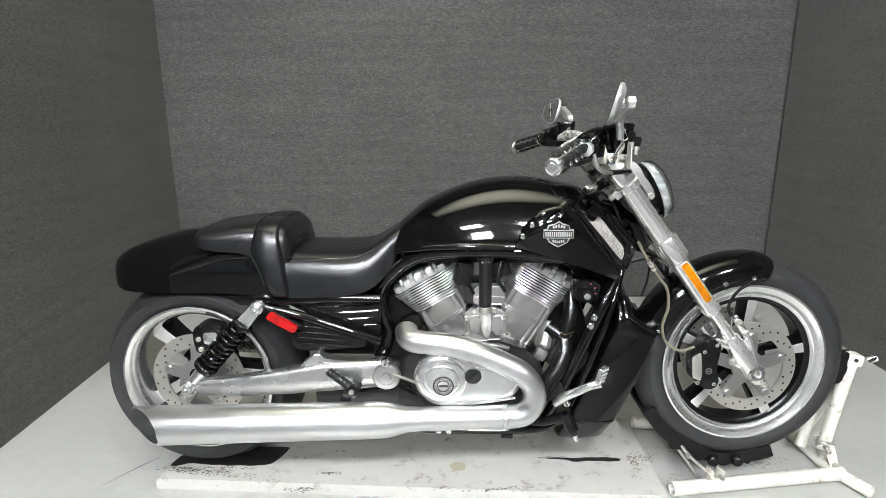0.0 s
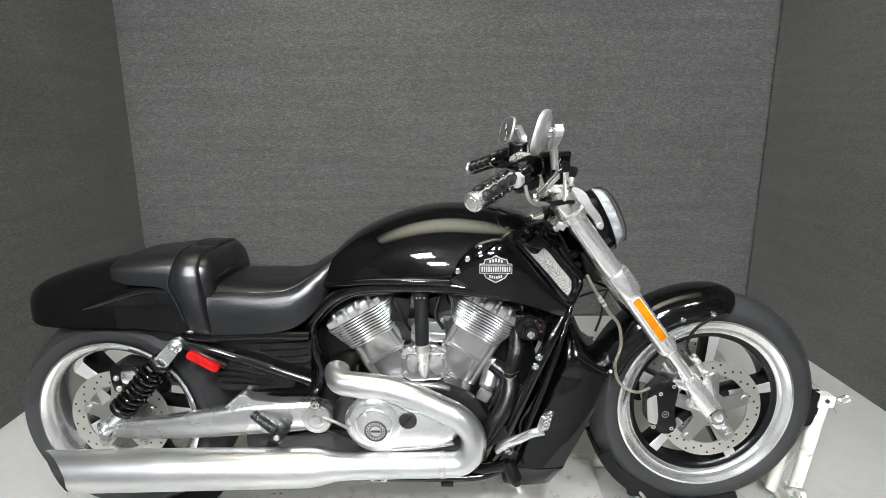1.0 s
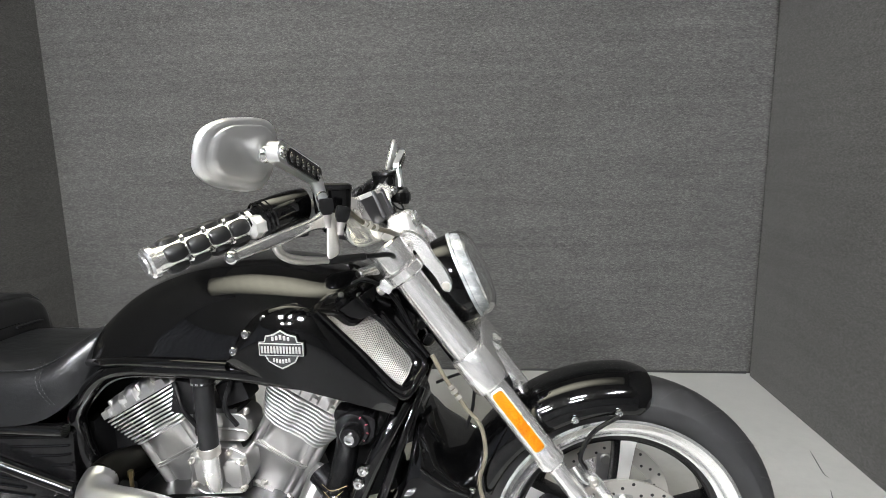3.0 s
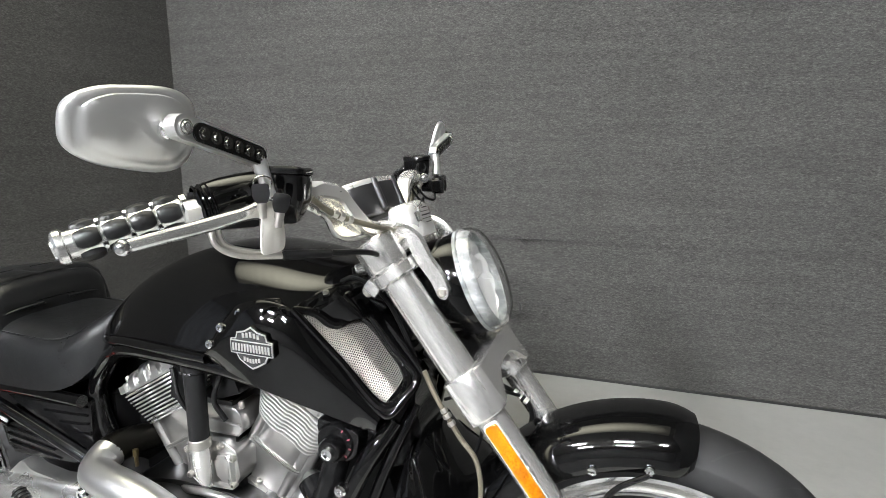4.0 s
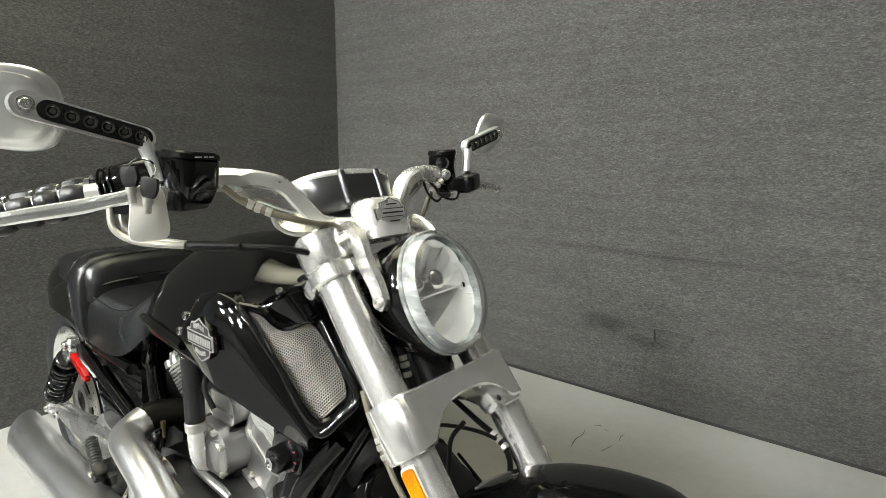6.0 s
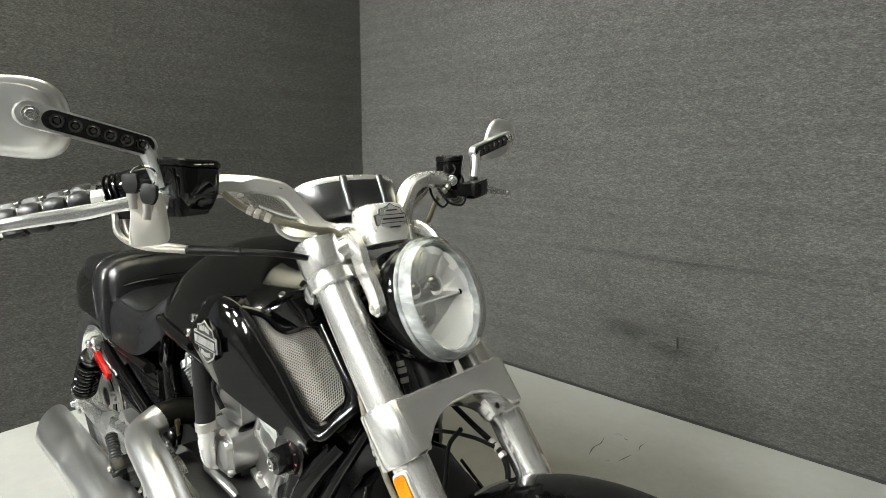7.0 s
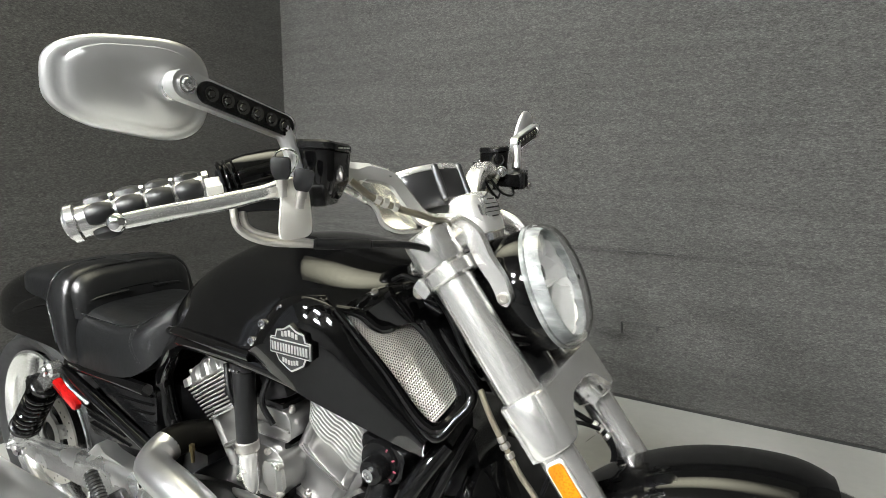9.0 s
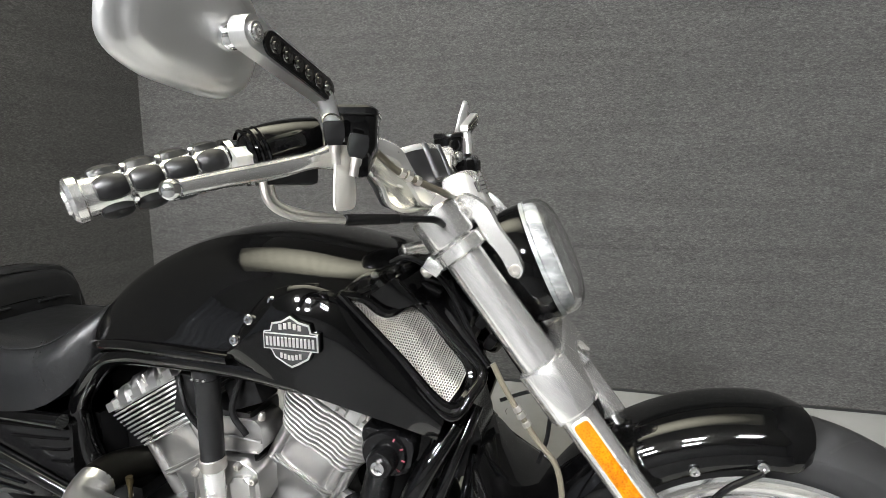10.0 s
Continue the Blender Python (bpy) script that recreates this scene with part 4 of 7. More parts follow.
# broad skirt that wraps from the pillion pad down beside the seat, a piped seam behind it and a stitched one ahead
SKIRT = [(0.858, 0.236, 0.300, 0.02), (0.857, 0.238, 0.303, 0.075), (0.848, 0.240, 0.306, 0.120), (0.828, 0.240, 0.309, 0.143), (0.80, 0.234, 0.313, 0.153), (0.775, 0.232, 0.316, 0.157), (0.745, 0.246, 0.320, 0.160), (0.715, 0.258, 0.324, 0.162), (0.685, 0.268, 0.328, 0.163), (0.66, 0.276, 0.331, 0.161), (0.645, 0.288, 0.330, 0.157), (0.640, 0.300, 0.325, 0.150)]
for s in (-1, 1):
    bm = bmesh.new()
    rings = []
    for z, xa, xb, y in SKIRT:
        rings.append([V(xa, s * (y - 0.022), z - 0.004), V(xa, s * (y - 0.003), z), V(xa + 0.006, s * (y + 0.003), z + 0.002), V(xa * 0.55 + xb * 0.45, s * (y + 0.006), z + 0.003), V(xb - 0.008, s * (y + 0.005), z + 0.002), V(xb, s * (y - 0.001), z), V(xb + 0.002, s * (y - 0.022), z - 0.004)])
    loft(bm, rings)
    strap = part("seat_skirt", bm, LEATHER, pillion, "black leather side skirt of the pillion pad", 50)
    # welt and stitches across the tail of the pad
    bm = bmesh.new()
    tube(bm, [V(0.202, s * 0.06, 0.851), V(0.200, s * 0.105, 0.843), V(0.196, s * 0.132, 0.828), V(0.193, s * 0.145, 0.806), V(0.190, s * 0.148, 0.782)], 0.0022, 8, 5)
    part("welt", bm, LEATHER, pillion, "narrow welt across the tail pad", 60)
    bm = bmesh.new()
    tube(bm, [V(xa - 0.001, s * (y + 0.001), z) for z, xa, xb, y in SKIRT[:9]], 0.0028, 8, 5)
    part("piping", bm, LEATHER, pillion, "piped leather seam", 60)
    rows = smooth_path([V(xb - 0.009, s * (y + 0.0055), z) for z, xa, xb, y in SKIRT[2:10]], 8)
    bm = bmesh.new()
    for a, b in list(zip(rows, rows[1:]))[::2]:
        cyl(bm, a, a.lerp(b, 0.75), 0.0008, seg=5)
    tagged(part("stitching", bm, GRIP, pillion, "raised dark stitches"), kind="stuff")
    # the front pad of the pillion, a fold below its edge
    bm = bmesh.new()
    tube(bm, [V(0.345, s * 0.03, 0.792), V(0.343, s * 0.08, 0.790), V(0.336, s * 0.118, 0.782), V(0.324, s * 0.140, 0.768)], 0.0035, 8)
    part("piping", bm, LEATHER, pillion, "piped leather seam", 60)
    # double seam across the seat's flank and a crease along its shoulder
    bm = bmesh.new()
    for dx in (0.0, 0.010):
        rows = smooth_path([V(0.538 + dx, s * 0.120, 0.770), V(0.545 + dx, s * 0.145, 0.746), V(0.560 + dx, s * 0.155, 0.722), V(0.577 + dx, s * 0.152, 0.694)], 7)
        for a, b in list(zip(rows, rows[1:]))[::2]:
            cyl(bm, a, a.lerp(b, 0.8), 0.0007, seg=5)
    tagged(part("stitching", bm, GRIP, seat, "double row of dark stitches"), kind="stuff")
    bm = bmesh.new()
    tube(bm, [V(0.335, s * 0.134, 0.757), V(0.42, s * 0.137, 0.757), V(0.50, s * 0.136, 0.757), V(0.552, s * 0.126, 0.766), V(0.60, s * 0.108, 0.793)], 0.0016, 6)
    part("welt", bm, LEATHER, seat, "narrow welt along the shoulder", 60)

# -- airbox cover shaped like a tank --
tank_table = [(0.605, 0.790, 0.085, 0.765), (0.63, 0.822, 0.110, 0.772), (0.66, 0.854, 0.128, 0.779), (0.717, 0.900, 0.150, 0.789), (0.80, 0.941, 0.172, 0.800), (0.889, 0.968, 0.185, 0.806), (0.973, 0.978, 0.193, 0.808), (1.057, 0.973, 0.190, 0.83), (1.13, 0.960, 0.172, 0.86), (1.18, 0.948, 0.13, 0.885), (1.205, 0.932, 0.09, 0.89)]
rings = []
for k in range(49):
    x = 0.605 + 0.60 * k / 48
    zt, w, zb = sampled(tank_table, x)
    h = zt - zb
    prof = [(0, zt), (0.18, zt - 0.012 * h), (0.36, zt - 0.055 * h), (0.53, zt - 0.14 * h), (0.66, zt - 0.25 * h), (0.75, zt - 0.355 * h), (0.815, zt - 0.46 * h), (0.87, zt - 0.57 * h), (0.925, zt - 0.70 * h), (0.97, zt - 0.84 * h), (1.0, zt - 0.95 * h), (0.985, zb)]
    half = smooth_path([V(0, q * w, z) for q, z in prof], 3)
    ring = [V(x, -p.y, p.z) for p in reversed(half)] + [V(x, p.y, p.z) for p in half[1:]]
    rings.append(ring)
bm = bmesh.new()
loft(bm, rings)
tank = part("tank_cover", bm, BLACK, bike, "gloss black sculpted tank cover", 60)
# narrow lip under the tank and the frame rail below it
for s in (-1, 1):
    bm = bmesh.new()
    tube(bm, [V(0.64, s * 0.110, 0.770), V(0.70, s * 0.150, 0.786), V(0.76, s * 0.168, 0.797), V(0.86, s * 0.186, 0.804), V(0.98, s * 0.194, 0.804)], 0.009, 12)
    part("tank_lip", bm, BLACK, tank)


def flank(u, v, s, lift=0.0):
    """A point on the side cover; u from the back to the front, v from the lower to the upper edge."""
    bx, bz = sampled([(0, 0.978, 0.803), (0.25, 1.036, 0.790), (0.5, 1.112, 0.767), (0.75, 1.195, 0.735), (1, 1.272, 0.700)], u)
    tx, tz = sampled([(0, 0.986, 0.826), (0.2, 1.008, 0.866), (0.4, 1.058, 0.908), (0.7, 1.137, 0.906), (0.85, 1.205, 0.830), (1, 1.286, 0.738)], u)
    x, z = bx + (tx - bx) * v, bz + (tz - bz) * v
    y = 0.196 + 0.020 * math.sin(math.pi * min(1, u * 0.9 + 0.12)) - 0.26 * max(0.0, x - 1.10) ** 1.15 * 0.95
    y -= 0.024 * max(0.0, (v - 0.55) / 0.45) ** 2 + 0.012 * (1 - v) ** 2
    return V(x, s * (y + lift), z)


for s in (-1, 1):
    bm = bmesh.new()
    nu, nv = 28, 12
    rings = []
    for i in range(nu + 1):
        u = i / nu
        top = [flank(u, j / nv, s) for j in range(nv + 1)]
        first, last = top[0], top[-1]
        deep = 0.05 if u < 0.6 else 0.05 - 0.042 * min(1.0, (u - 0.6) / 0.1)
        ring = [V(first.x, first.y - s * 0.05, first.z + 0.004), V(first.x, first.y - s * 0.004, first.z - 0.002)] + top + [V(last.x, last.y - s * 0.003, last.z + 0.001), V(last.x - 0.010 * (u > 0.6), last.y - s * deep, last.z - 0.008)]
        rings.append(ring)
    loft(bm, rings)
    cover = part("side_cover", bm, BLACK, bike, "gloss black side cover with bolts and badge", 40)
    for bx, by, bz in ((1.000, 0.2045, 0.837), (1.024, 0.2035, 0.868), (1.056, 0.1945, 0.893)):
        bolt("cover_bolt", (bx, s * by, bz), (0, s, 0.15), 0.0075, 0.006, cover)
    # shield-shaped badge, plain shapes only
    c = V(1.093, s * 0.2125, 0.846)

    def flat(pts, off):
        return [V(c.x + px, c.y + s * off, c.z + pz) for px, pz in pts]

    shield = [(0, 0.046), (0.018, 0.036), (0.040, 0.032), (0.044, 0.018), (0.058, 0.017), (0.058, -0.014), (0.044, -0.015), (0.036, -0.030), (0.012, -0.042), (0, -0.047), (-0.012, -0.042), (-0.036, -0.030), (-0.044, -0.015), (-0.058, -0.014), (-0.058, 0.017), (-0.044, 0.018), (-0.040, 0.032), (-0.018, 0.036)]
    shield = [(x * 0.72, z * 0.80) for x, z in shield]

    def layer(name, pts, off, mat, label=""):
        return part(name, plate(bmesh.new(), flat(pts, off), (0, s * 0.0022, 0), 0.0004, 1), mat, badge, label)

    def block(w, h, x=0.0, z=0.0):
        return [(x - w / 2, z - h / 2), (x + w / 2, z - h / 2), (x + w / 2, z + h / 2), (x - w / 2, z + h / 2)]

    bm = bmesh.new()
    plate(bm, flat(shield, -0.004), (0, s * 0.007, 0), 0.001)
    badge = part("badge", bm, BLACK, cover, "silver and black shield-shaped badge")
    layer("badge_rim", [(x * 0.955, z * 0.955) for x, z in shield], 0.0015, FIN)
    layer("badge_field", [(x * 0.88, z * 0.87) for x, z in shield], 0.0022, PRINT_BLACK)
    layer("badge_band", block(0.0800, 0.0225), 0.0030, FIN)
    layer("badge_band_field", block(0.0765, 0.0190), 0.0036, PRINT_BLACK)
    if s < 0:
        for k in range(13):
            layer("badge_bar", block(0.0036, 0.0128, -0.0336 + 0.0056 * k), 0.0044, FIN)
        for k in range(5):
            layer("badge_bar", block(0.0044, 0.0088 - 0.0007 * abs(k - 2), -0.0140 + 0.0070 * k, 0.0196 + 0.0014 * (2 - abs(k - 2))), 0.0034, FIN)
        for k in range(6):
            layer("badge_bar", block(0.0036, 0.0070, -0.0138 + 0.0055 * k, -0.0188 - 0.0012 * (2.5 - abs(k - 2.5))), 0.0034, FIN)

# -- intake grilles ahead of the side covers --
for s in (-1, 1):
    tl, tr, rr, bb = V(1.147, s * 0.179, 0.904), V(1.231, s * 0.100, 0.877), V(1.308, s * 0.098, 0.786), V(1.286, s * 0.146, 0.746)
    corners = [tl, tl.lerp(tr, 0.30) + V(0, 0, -0.002), tl.lerp(tr, 0.56) + V(0.002, 0, -0.018), tr, rr, bb]
    bm = bmesh.new()
    n = (tr - tl).cross(bb - tl).normalized()
    n = n if n.x > 0 else -n
    u = (bb - tl).normalized()
    w = n.cross(u)
    m = Matrix((u, w, n)).transposed().to_4x4()
    m.translation = tl
    inv = m.inverted()
    steps = 14
    left = [tl + (bb - tl) * k / steps for k in range(steps + 1)]
    right = smooth_path([corners[1], corners[2], corners[3], corners[3] + (rr - corners[3]) * 0.5, rr], 7)
    right = [right[round(k * (len(right) - 1) / steps)] for k in range(steps + 1)]
    def on_mesh(k, q):
        """A point of the mesh: k down its length, q across from the side cover."""
        f = k * steps
        i = min(int(f), steps - 1)
        a, b = left[i].lerp(left[i + 1], f - i), right[i].lerp(right[i + 1], f - i)
        return inv @ (a.lerp(b, q) - n * (0.008 - 0.009 * (1 - abs(2 * q - 1))))

    # dark backing, and one zig-zag wire for each row of the weave
    loft(bm, [[on_mesh(k / steps, q) - V(0, 0, 0.004) for q in (0.0, 0.5, 1.0)] for k in range(steps + 1)], False, False, False)
    backing = part("grille_backing", bm, PLASTIC, bike, "dark backing of the grille")
    backing.matrix_basis = m
    bm = bmesh.new()
    rows = 62
    for r in range(rows):
        k = (r + 0.5) / rows
        a, b = on_mesh(k, 0.0), on_mesh(k, 1.0)
        count = max(4, round((b - a).length / 0.0019))
        wide = V(0.0011, 0, 0)
        prev = None
        for j in range(count + 1):
            p = on_mesh(k, j / count) + V(0.0010 if (j + r) % 2 else -0.0010, 0, 0.0007 if j % 2 else -0.0007)
            row = [bm.verts.new(p - wide - V(0, 0, 0.0008)), bm.verts.new(p), bm.verts.new(p + wide - V(0, 0, 0.0008))]
            if prev:
                bm.faces.new((prev[0], prev[1], row[1], row[0]))
                bm.faces.new((prev[1], prev[2], row[2], row[1]))
            prev = row
    grille = part("intake_grille", bm, WEAVE, bike, "woven bright steel mesh grille", 60)
    grille.matrix_basis = m
    bm = bmesh.new()
    tube(bm, corners + [bb + (tl - bb) * 0.5, tl], [0.006, 0.007, 0.009, 0.008, 0.009, 0.009, 0.006, 0.006], 10, 6)
    part("grille_surround", bm, BLACK, bike, "gloss black grille surround")
    bm = bmesh.new()
    tube(bm, [corners[3] + V(0.012, 0, 0.004), corners[3].lerp(rr, 0.5) + V(0.014, 0, 0.0), rr + V(0.015, 0, -0.002), (rr + bb) / 2 + V(0.014, 0, -0.011), bb + V(0.004, 0, -0.012), bb.lerp(tl, 0.25) + V(-0.008, 0, -0.010)], [0.007, 0.008, 0.009, 0.009, 0.008, 0.005], 12, 6)
    part("shroud_lip", bm, BLACK, bike, "gloss black rounded intake lip")
    # scoop between the grille and the steering head
    bm = bmesh.new()
    rings = []
    for k in range(9):
        f = k / 8
        a = corners[2].lerp(rr, f) if f > 0 else corners[2]
        a = smooth_path([corners[1], corners[2], corners[3], rr], 4)[round(f * 12)]
        b = V(1.215, s * 0.050, 0.925).lerp(V(1.335, s * 0.045, 0.765), f)
        mid = (a + b) / 2 + n * 0.026
        rings.append([p for p in smooth_path([a - n * 0.004, a.lerp(mid, 0.6) + n * 0.012, mid, b], 4)])
    loft(bm, rings, False, False, False)
    part("intake_scoop", bm, BLACK, bike, "gloss black intake scoop", 60)
    for p in ((1.176, s * 0.127, 0.921), (1.205, s * 0.105, 0.915)):
        bolt("scoop_bolt", p, (0.3, s * 0.6, 0.7), 0.006, 0.002, bike, DARK_STEEL)

# -- frame --
for s in (-1, 1):
    bm = bmesh.new()
    tube(bm, [V(1.24, s * 0.10, 0.74), V(1.12, s * 0.165, 0.768), V(0.98, s * 0.172, 0.786), V(0.84, s * 0.160, 0.784), V(0.745, s * 0.145, 0.774), V(0.678, s * 0.125, 0.745), V(0.626, s * 0.112, 0.700), V(0.592, s * 0.106, 0.650), V(0.594, s * 0.104, 0.59), V(0.614, s * 0.104, 0.53), V(0.605, s * 0.104, 0.475), V(0.585, s * 0.10, 0.435)], 0.019, 16)
    rail = part("frame_rail", bm, BLACK, bike, "gloss black bent frame rail")
    bm = bmesh.new()
    tube(bm, [V(0.60, s * 0.150, 0.640), V(0.45, s * 0.148, 0.638), V(0.31, s * 0.142, 0.628), V(0.24, s * 0.13, 0.622)], 0.013, 12)
    part("seat_rail", bm, BLACK, bike)
    bm = bmesh.new()
    tube(bm, [V(0.255, s * 0.150, 0.612), V(0.36, s * 0.154, 0.588), V(0.48, s * 0.152, 0.548), V(0.595, s * 0.148, 0.506)], 0.0125, 12)
    part("seat_strut", bm, BLACK, bike)
    bm = bmesh.new()
    tube(bm, [V(1.285, s * 0.10, 0.70), V(1.245, s * 0.140, 0.63), V(1.20, s * 0.150, 0.53), V(1.16, s * 0.152, 0.43), V(1.12, s * 0.150, 0.33), V(1.08, s * 0.145, 0.25), V(1.0, s * 0.14, 0.225), V(0.8, s * 0.14, 0.222), V(0.65, s * 0.13, 0.24)], 0.017, 14)
    part("down_tube", bm, BLACK, bike, "gloss black front down tube")
    bm = bmesh.new()
    tube(bm, [V(1.31, s * 0.07, 0.72), V(1.275, s * 0.120, 0.62), V(1.235, s * 0.135, 0.50), V(1.20, s * 0.14, 0.40), V(1.165, s * 0.14, 0.30)], 0.011, 12)
    part("down_tube", bm, BLACK, bike)
    for p in ((1.213, s * 0.160, 0.592), (1.204, s * 0.161, 0.566)):
        bolt("frame_bolt", p, (0, s, 0), 0.011, 0.012, bike)
    for p in ((0.735, s * 0.155, 0.245), (0.765, s * 0.155, 0.245)):
        bolt("frame_bolt", p, (0, s, 0), 0.009, 0.012, bike)
    bolt("frame_bolt", (0.612, s * 0.175, 0.452), (0, s, 0), 0.014, 0.014, bike)
bm = bmesh.new()
cyl(bm, F(0.03, -0.048, 0), F(0.27, -0.048, 0), 0.034, seg=24)
box(bm, (1.235, 0, 0.86), (0.13, 0.075, 0.12), (0, 20, 0), 0.015)
part("steering_head", bm, SATIN, bike)
bm = bmesh.new()
box(bm, (0.93, 0, 0.78), (0.56, 0.20, 0.10), bevel=0.02)
box(bm, (1.19, 0, 0.78), (0.16, 0.15, 0.16), (0, 30, 0), 0.02)
part("airbox", bm, PLASTIC, bike, "dull black airbox under the cover")

bm = bmesh.new()
plate(bm, rounded([V(x, -0.052, z) for x, z in ((1.19, 0.82), (1.300, 0.775), (1.302, 0.700), (1.314, 0.660), (1.306, 0.600), (1.25, 0.575), (1.19, 0.62))], 0.012), (0, 0.104, 0), 0.006)
part("neck_gusset", bm, SATIN, bike, "satin black neck casting behind the intake")

# -- side panels with ribs --
for s in (-1, 1):
    bm = bmesh.new()
    plate(bm, rounded([V(0.30, s * 0.09, 0.625), V(0.60, s * 0.09, 0.632), V(0.59, s * 0.09, 0.51), V(0.40, s * 0.09, 0.575)], 0.01), (0, s * 0.042, 0), 0.005)
    panel = part("side_panel", bm, SATIN, bike, "ribbed black plastic side panel")
    for k in range(4):
        bm = bmesh.new()
        z = 0.612 - 0.019 * k
        tube(bm, [V(0.41 + 0.045 * k, s * 0.1335, z - 0.004), V(0.50 + 0.03 * k, s * 0.1335, z), V(0.588, s * 0.1335, z + 0.005)], 0.0024, 6, 3)
        part("rib", bm, BLACK, panel)
    bm = bmesh.new()
    plate(bm, rounded([V(0.31, s * 0.09, 0.565), V(0.345, s * 0.09, 0.570), V(0.545, s * 0.09, 0.520), V(0.555, s * 0.09, 0.485), V(0.40, s * 0.09, 0.472), V(0.335, s * 0.09, 0.472)], 0.012), (0, s * 0.052, 0), 0.008)
    panel = part("side_panel", bm, SATIN, bike, "ribbed black plastic lower side panel")
    for k in range(4):
        bm = bmesh.new()
        z = 0.545 - 0.018 * k
        tube(bm, [V(0.322 + 0.006 * k, s * 0.1435, z + 0.006), V(0.40, s * 0.1435, z + 0.002), V(0.455 + 0.015 * k, s * 0.1435, z - 0.006)], 0.0024, 6, 3)
        part("rib", bm, BLACK, panel)
    # red reflector in its holder
    bm = bmesh.new()
    d = V(0.076, s * -0.006, -0.060).normalized()
    a, b = V(0.276, s * 0.172, 0.597), V(0.349, s * 0.166, 0.553)
    up = V(0.6, 0, 0.8)
    ring = [a - d * 0.002 + up * 0.013, b + d * 0.004 + up * 0.011, b + d * 0.006 - up * 0.013, a - d * 0.002 - up * 0.013]
    plate(bm, rounded(ring, 0.008), (0, s * 0.012, 0), 0.004)
    part("red_reflector", bm, RED, bike, "oblong red side reflector")
    bm = bmesh.new()
    tube(bm, [V(0.25, s * 0.15, 0.615), V(0.30, s * 0.165, 0.59), V(0.36, s * 0.15, 0.55)], 0.010, 10)
    part("reflector_bracket", bm, SATIN, bike)

# -- engine --
CRANK = V(0.897, 0, 0.367)
bm = bmesh.new()
outline = [(0.64, 0.30), (0.66, 0.245), (0.80, 0.232), (1.0, 0.24), (1.08, 0.29), (1.09, 0.38), (1.04, 0.47), (0.96, 0.50), (0.82, 0.50), (0.70, 0.48), (0.64, 0.42)]
plate(bm, rounded([V(x, 0.145, z) for x, z in outline], 0.02), (0, -0.275, 0), 0.012)
engine = part("crankcase", bm, DARK_STEEL, bike, "dark cast engine crankcase")
bm = bmesh.new()
outline = [(0.70, 0.33), (0.80, 0.27), (0.97, 0.29), (1.04, 0.35), (1.03, 0.42), (0.93, 0.47), (0.80, 0.49), (0.71, 0.47)]
plate(bm, rounded([V(x, -0.12, z) for x, z in outline], 0.03), (0, -0.055, 0), 0.012)
part("crankcase_flange", bm, DARK_STEEL, engine)
# polished clutch cover: a round dome with a teardrop ahead of it
edge = [V(0.783 + 0.086 * math.cos(radians(a)), 0, 0.415 + 0.086 * math.sin(radians(a))) for a in range(60, 301, 15)]
edge += [V(0.87, 0, 0.345), V(0.93, 0, 0.350), V(0.985, 0, 0.366), V(1.008, 0, 0.396), V(1.002, 0, 0.425), V(0.968, 0, 0.446), V(0.92, 0, 0.458), V(0.868, 0, 0.468)]
edge = smooth_path(edge + [edge[0]], 4)[:-1]
heart = V(0.86, 0, 0.410)
bm = bmesh.new()
loft(bm, [[heart + (p - heart) * k + V(0, y, 0) for p in edge] for k, y in ((1.0, -0.165), (1.0, -0.196), (0.992, -0.203), (0.972, -0.209), (0.935, -0.2135), (0.88, -0.216), (0.78, -0.2175))])
clutch = part("clutch_cover", bm, POLISHED, bike, "polished aluminium clutch cover", 40)
bm = bmesh.new()
tube(bm, [V(0.80, -0.190, 0.330), V(0.90, -0.196, 0.341), V(0.985, -0.196, 0.360)], [0.010, 0.008, 0.005], 10)
part("cover_ledge", bm, POLISHED, clutch, "lower ledge of the clutch cover")
bm = bmesh.new()
lathe(bm, [(-0.012, 0.0835), (-0.004, 0.0825), (0.003, 0.078), (0.009, 0.070), (0.0125, 0.060), (0.0135, 0.0520), (0.0118, 0.0508), (0.0118, 0.0496), (0.0145, 0.0488), (0.0165, 0.0455), (0.0172, 0.038), (0.0175, 0.02), (0.0176, 0.0)], V(0.779, -0.209, 0.417), (0, -1, 0), 64)
derby = part("derby_cover", bm, POLISHED, clutch, "round polished clutch inspection cover")
bm = bmesh.new()
lathe(bm, [(0.0, 0.030), (0.002, 0.030), (0.002, 0.026), (0.0, 0.026)], V(0.783, -0.2262, 0.404), (0, -1, 0), 36)
lathe(bm, [(0.0, 0.018), (0.002, 0.018), (0.002, 0.0155), (0.0, 0.0155)], V(0.783, -0.2262, 0.404), (0, -1, 0), 30)
box(bm, (0.783, -0.2272, 0.404), (0.026, 0.002, 0.007), bevel=0.0005, segs=1)
for k in range(18):
    a = 2 * math.pi * k / 18
    box(bm, (0.783 + 0.022 * math.cos(a), -0.2269, 0.404 + 0.022 * math.sin(a)), (0.003, 0.0016, 0.004), (0, -math.degrees(a) + 90, 0))
part("cover_emblem", bm, PRINT_BLACK, derby, "dark etched ring emblem without letters")
for a in (2.2, -0.35):
    bolt("cover_screw", (0.779 + 0.0415 * math.cos(a), -0.2258, 0.417 + 0.0415 * math.sin(a)), (0, -1, 0), 0.0045, 0.003, derby)
bm = bmesh.new()
lathe(bm, [(0, 0.024), (0.006, 0.024), (0.009, 0.021), (0.009, 0.0)], V(0.868, -0.214, 0.432), (0, -1, 0), 28)
box(bm, (0.868, -0.2245, 0.432), (0.034, 0.006, 0.004), (0, -45, 0), 0.001)
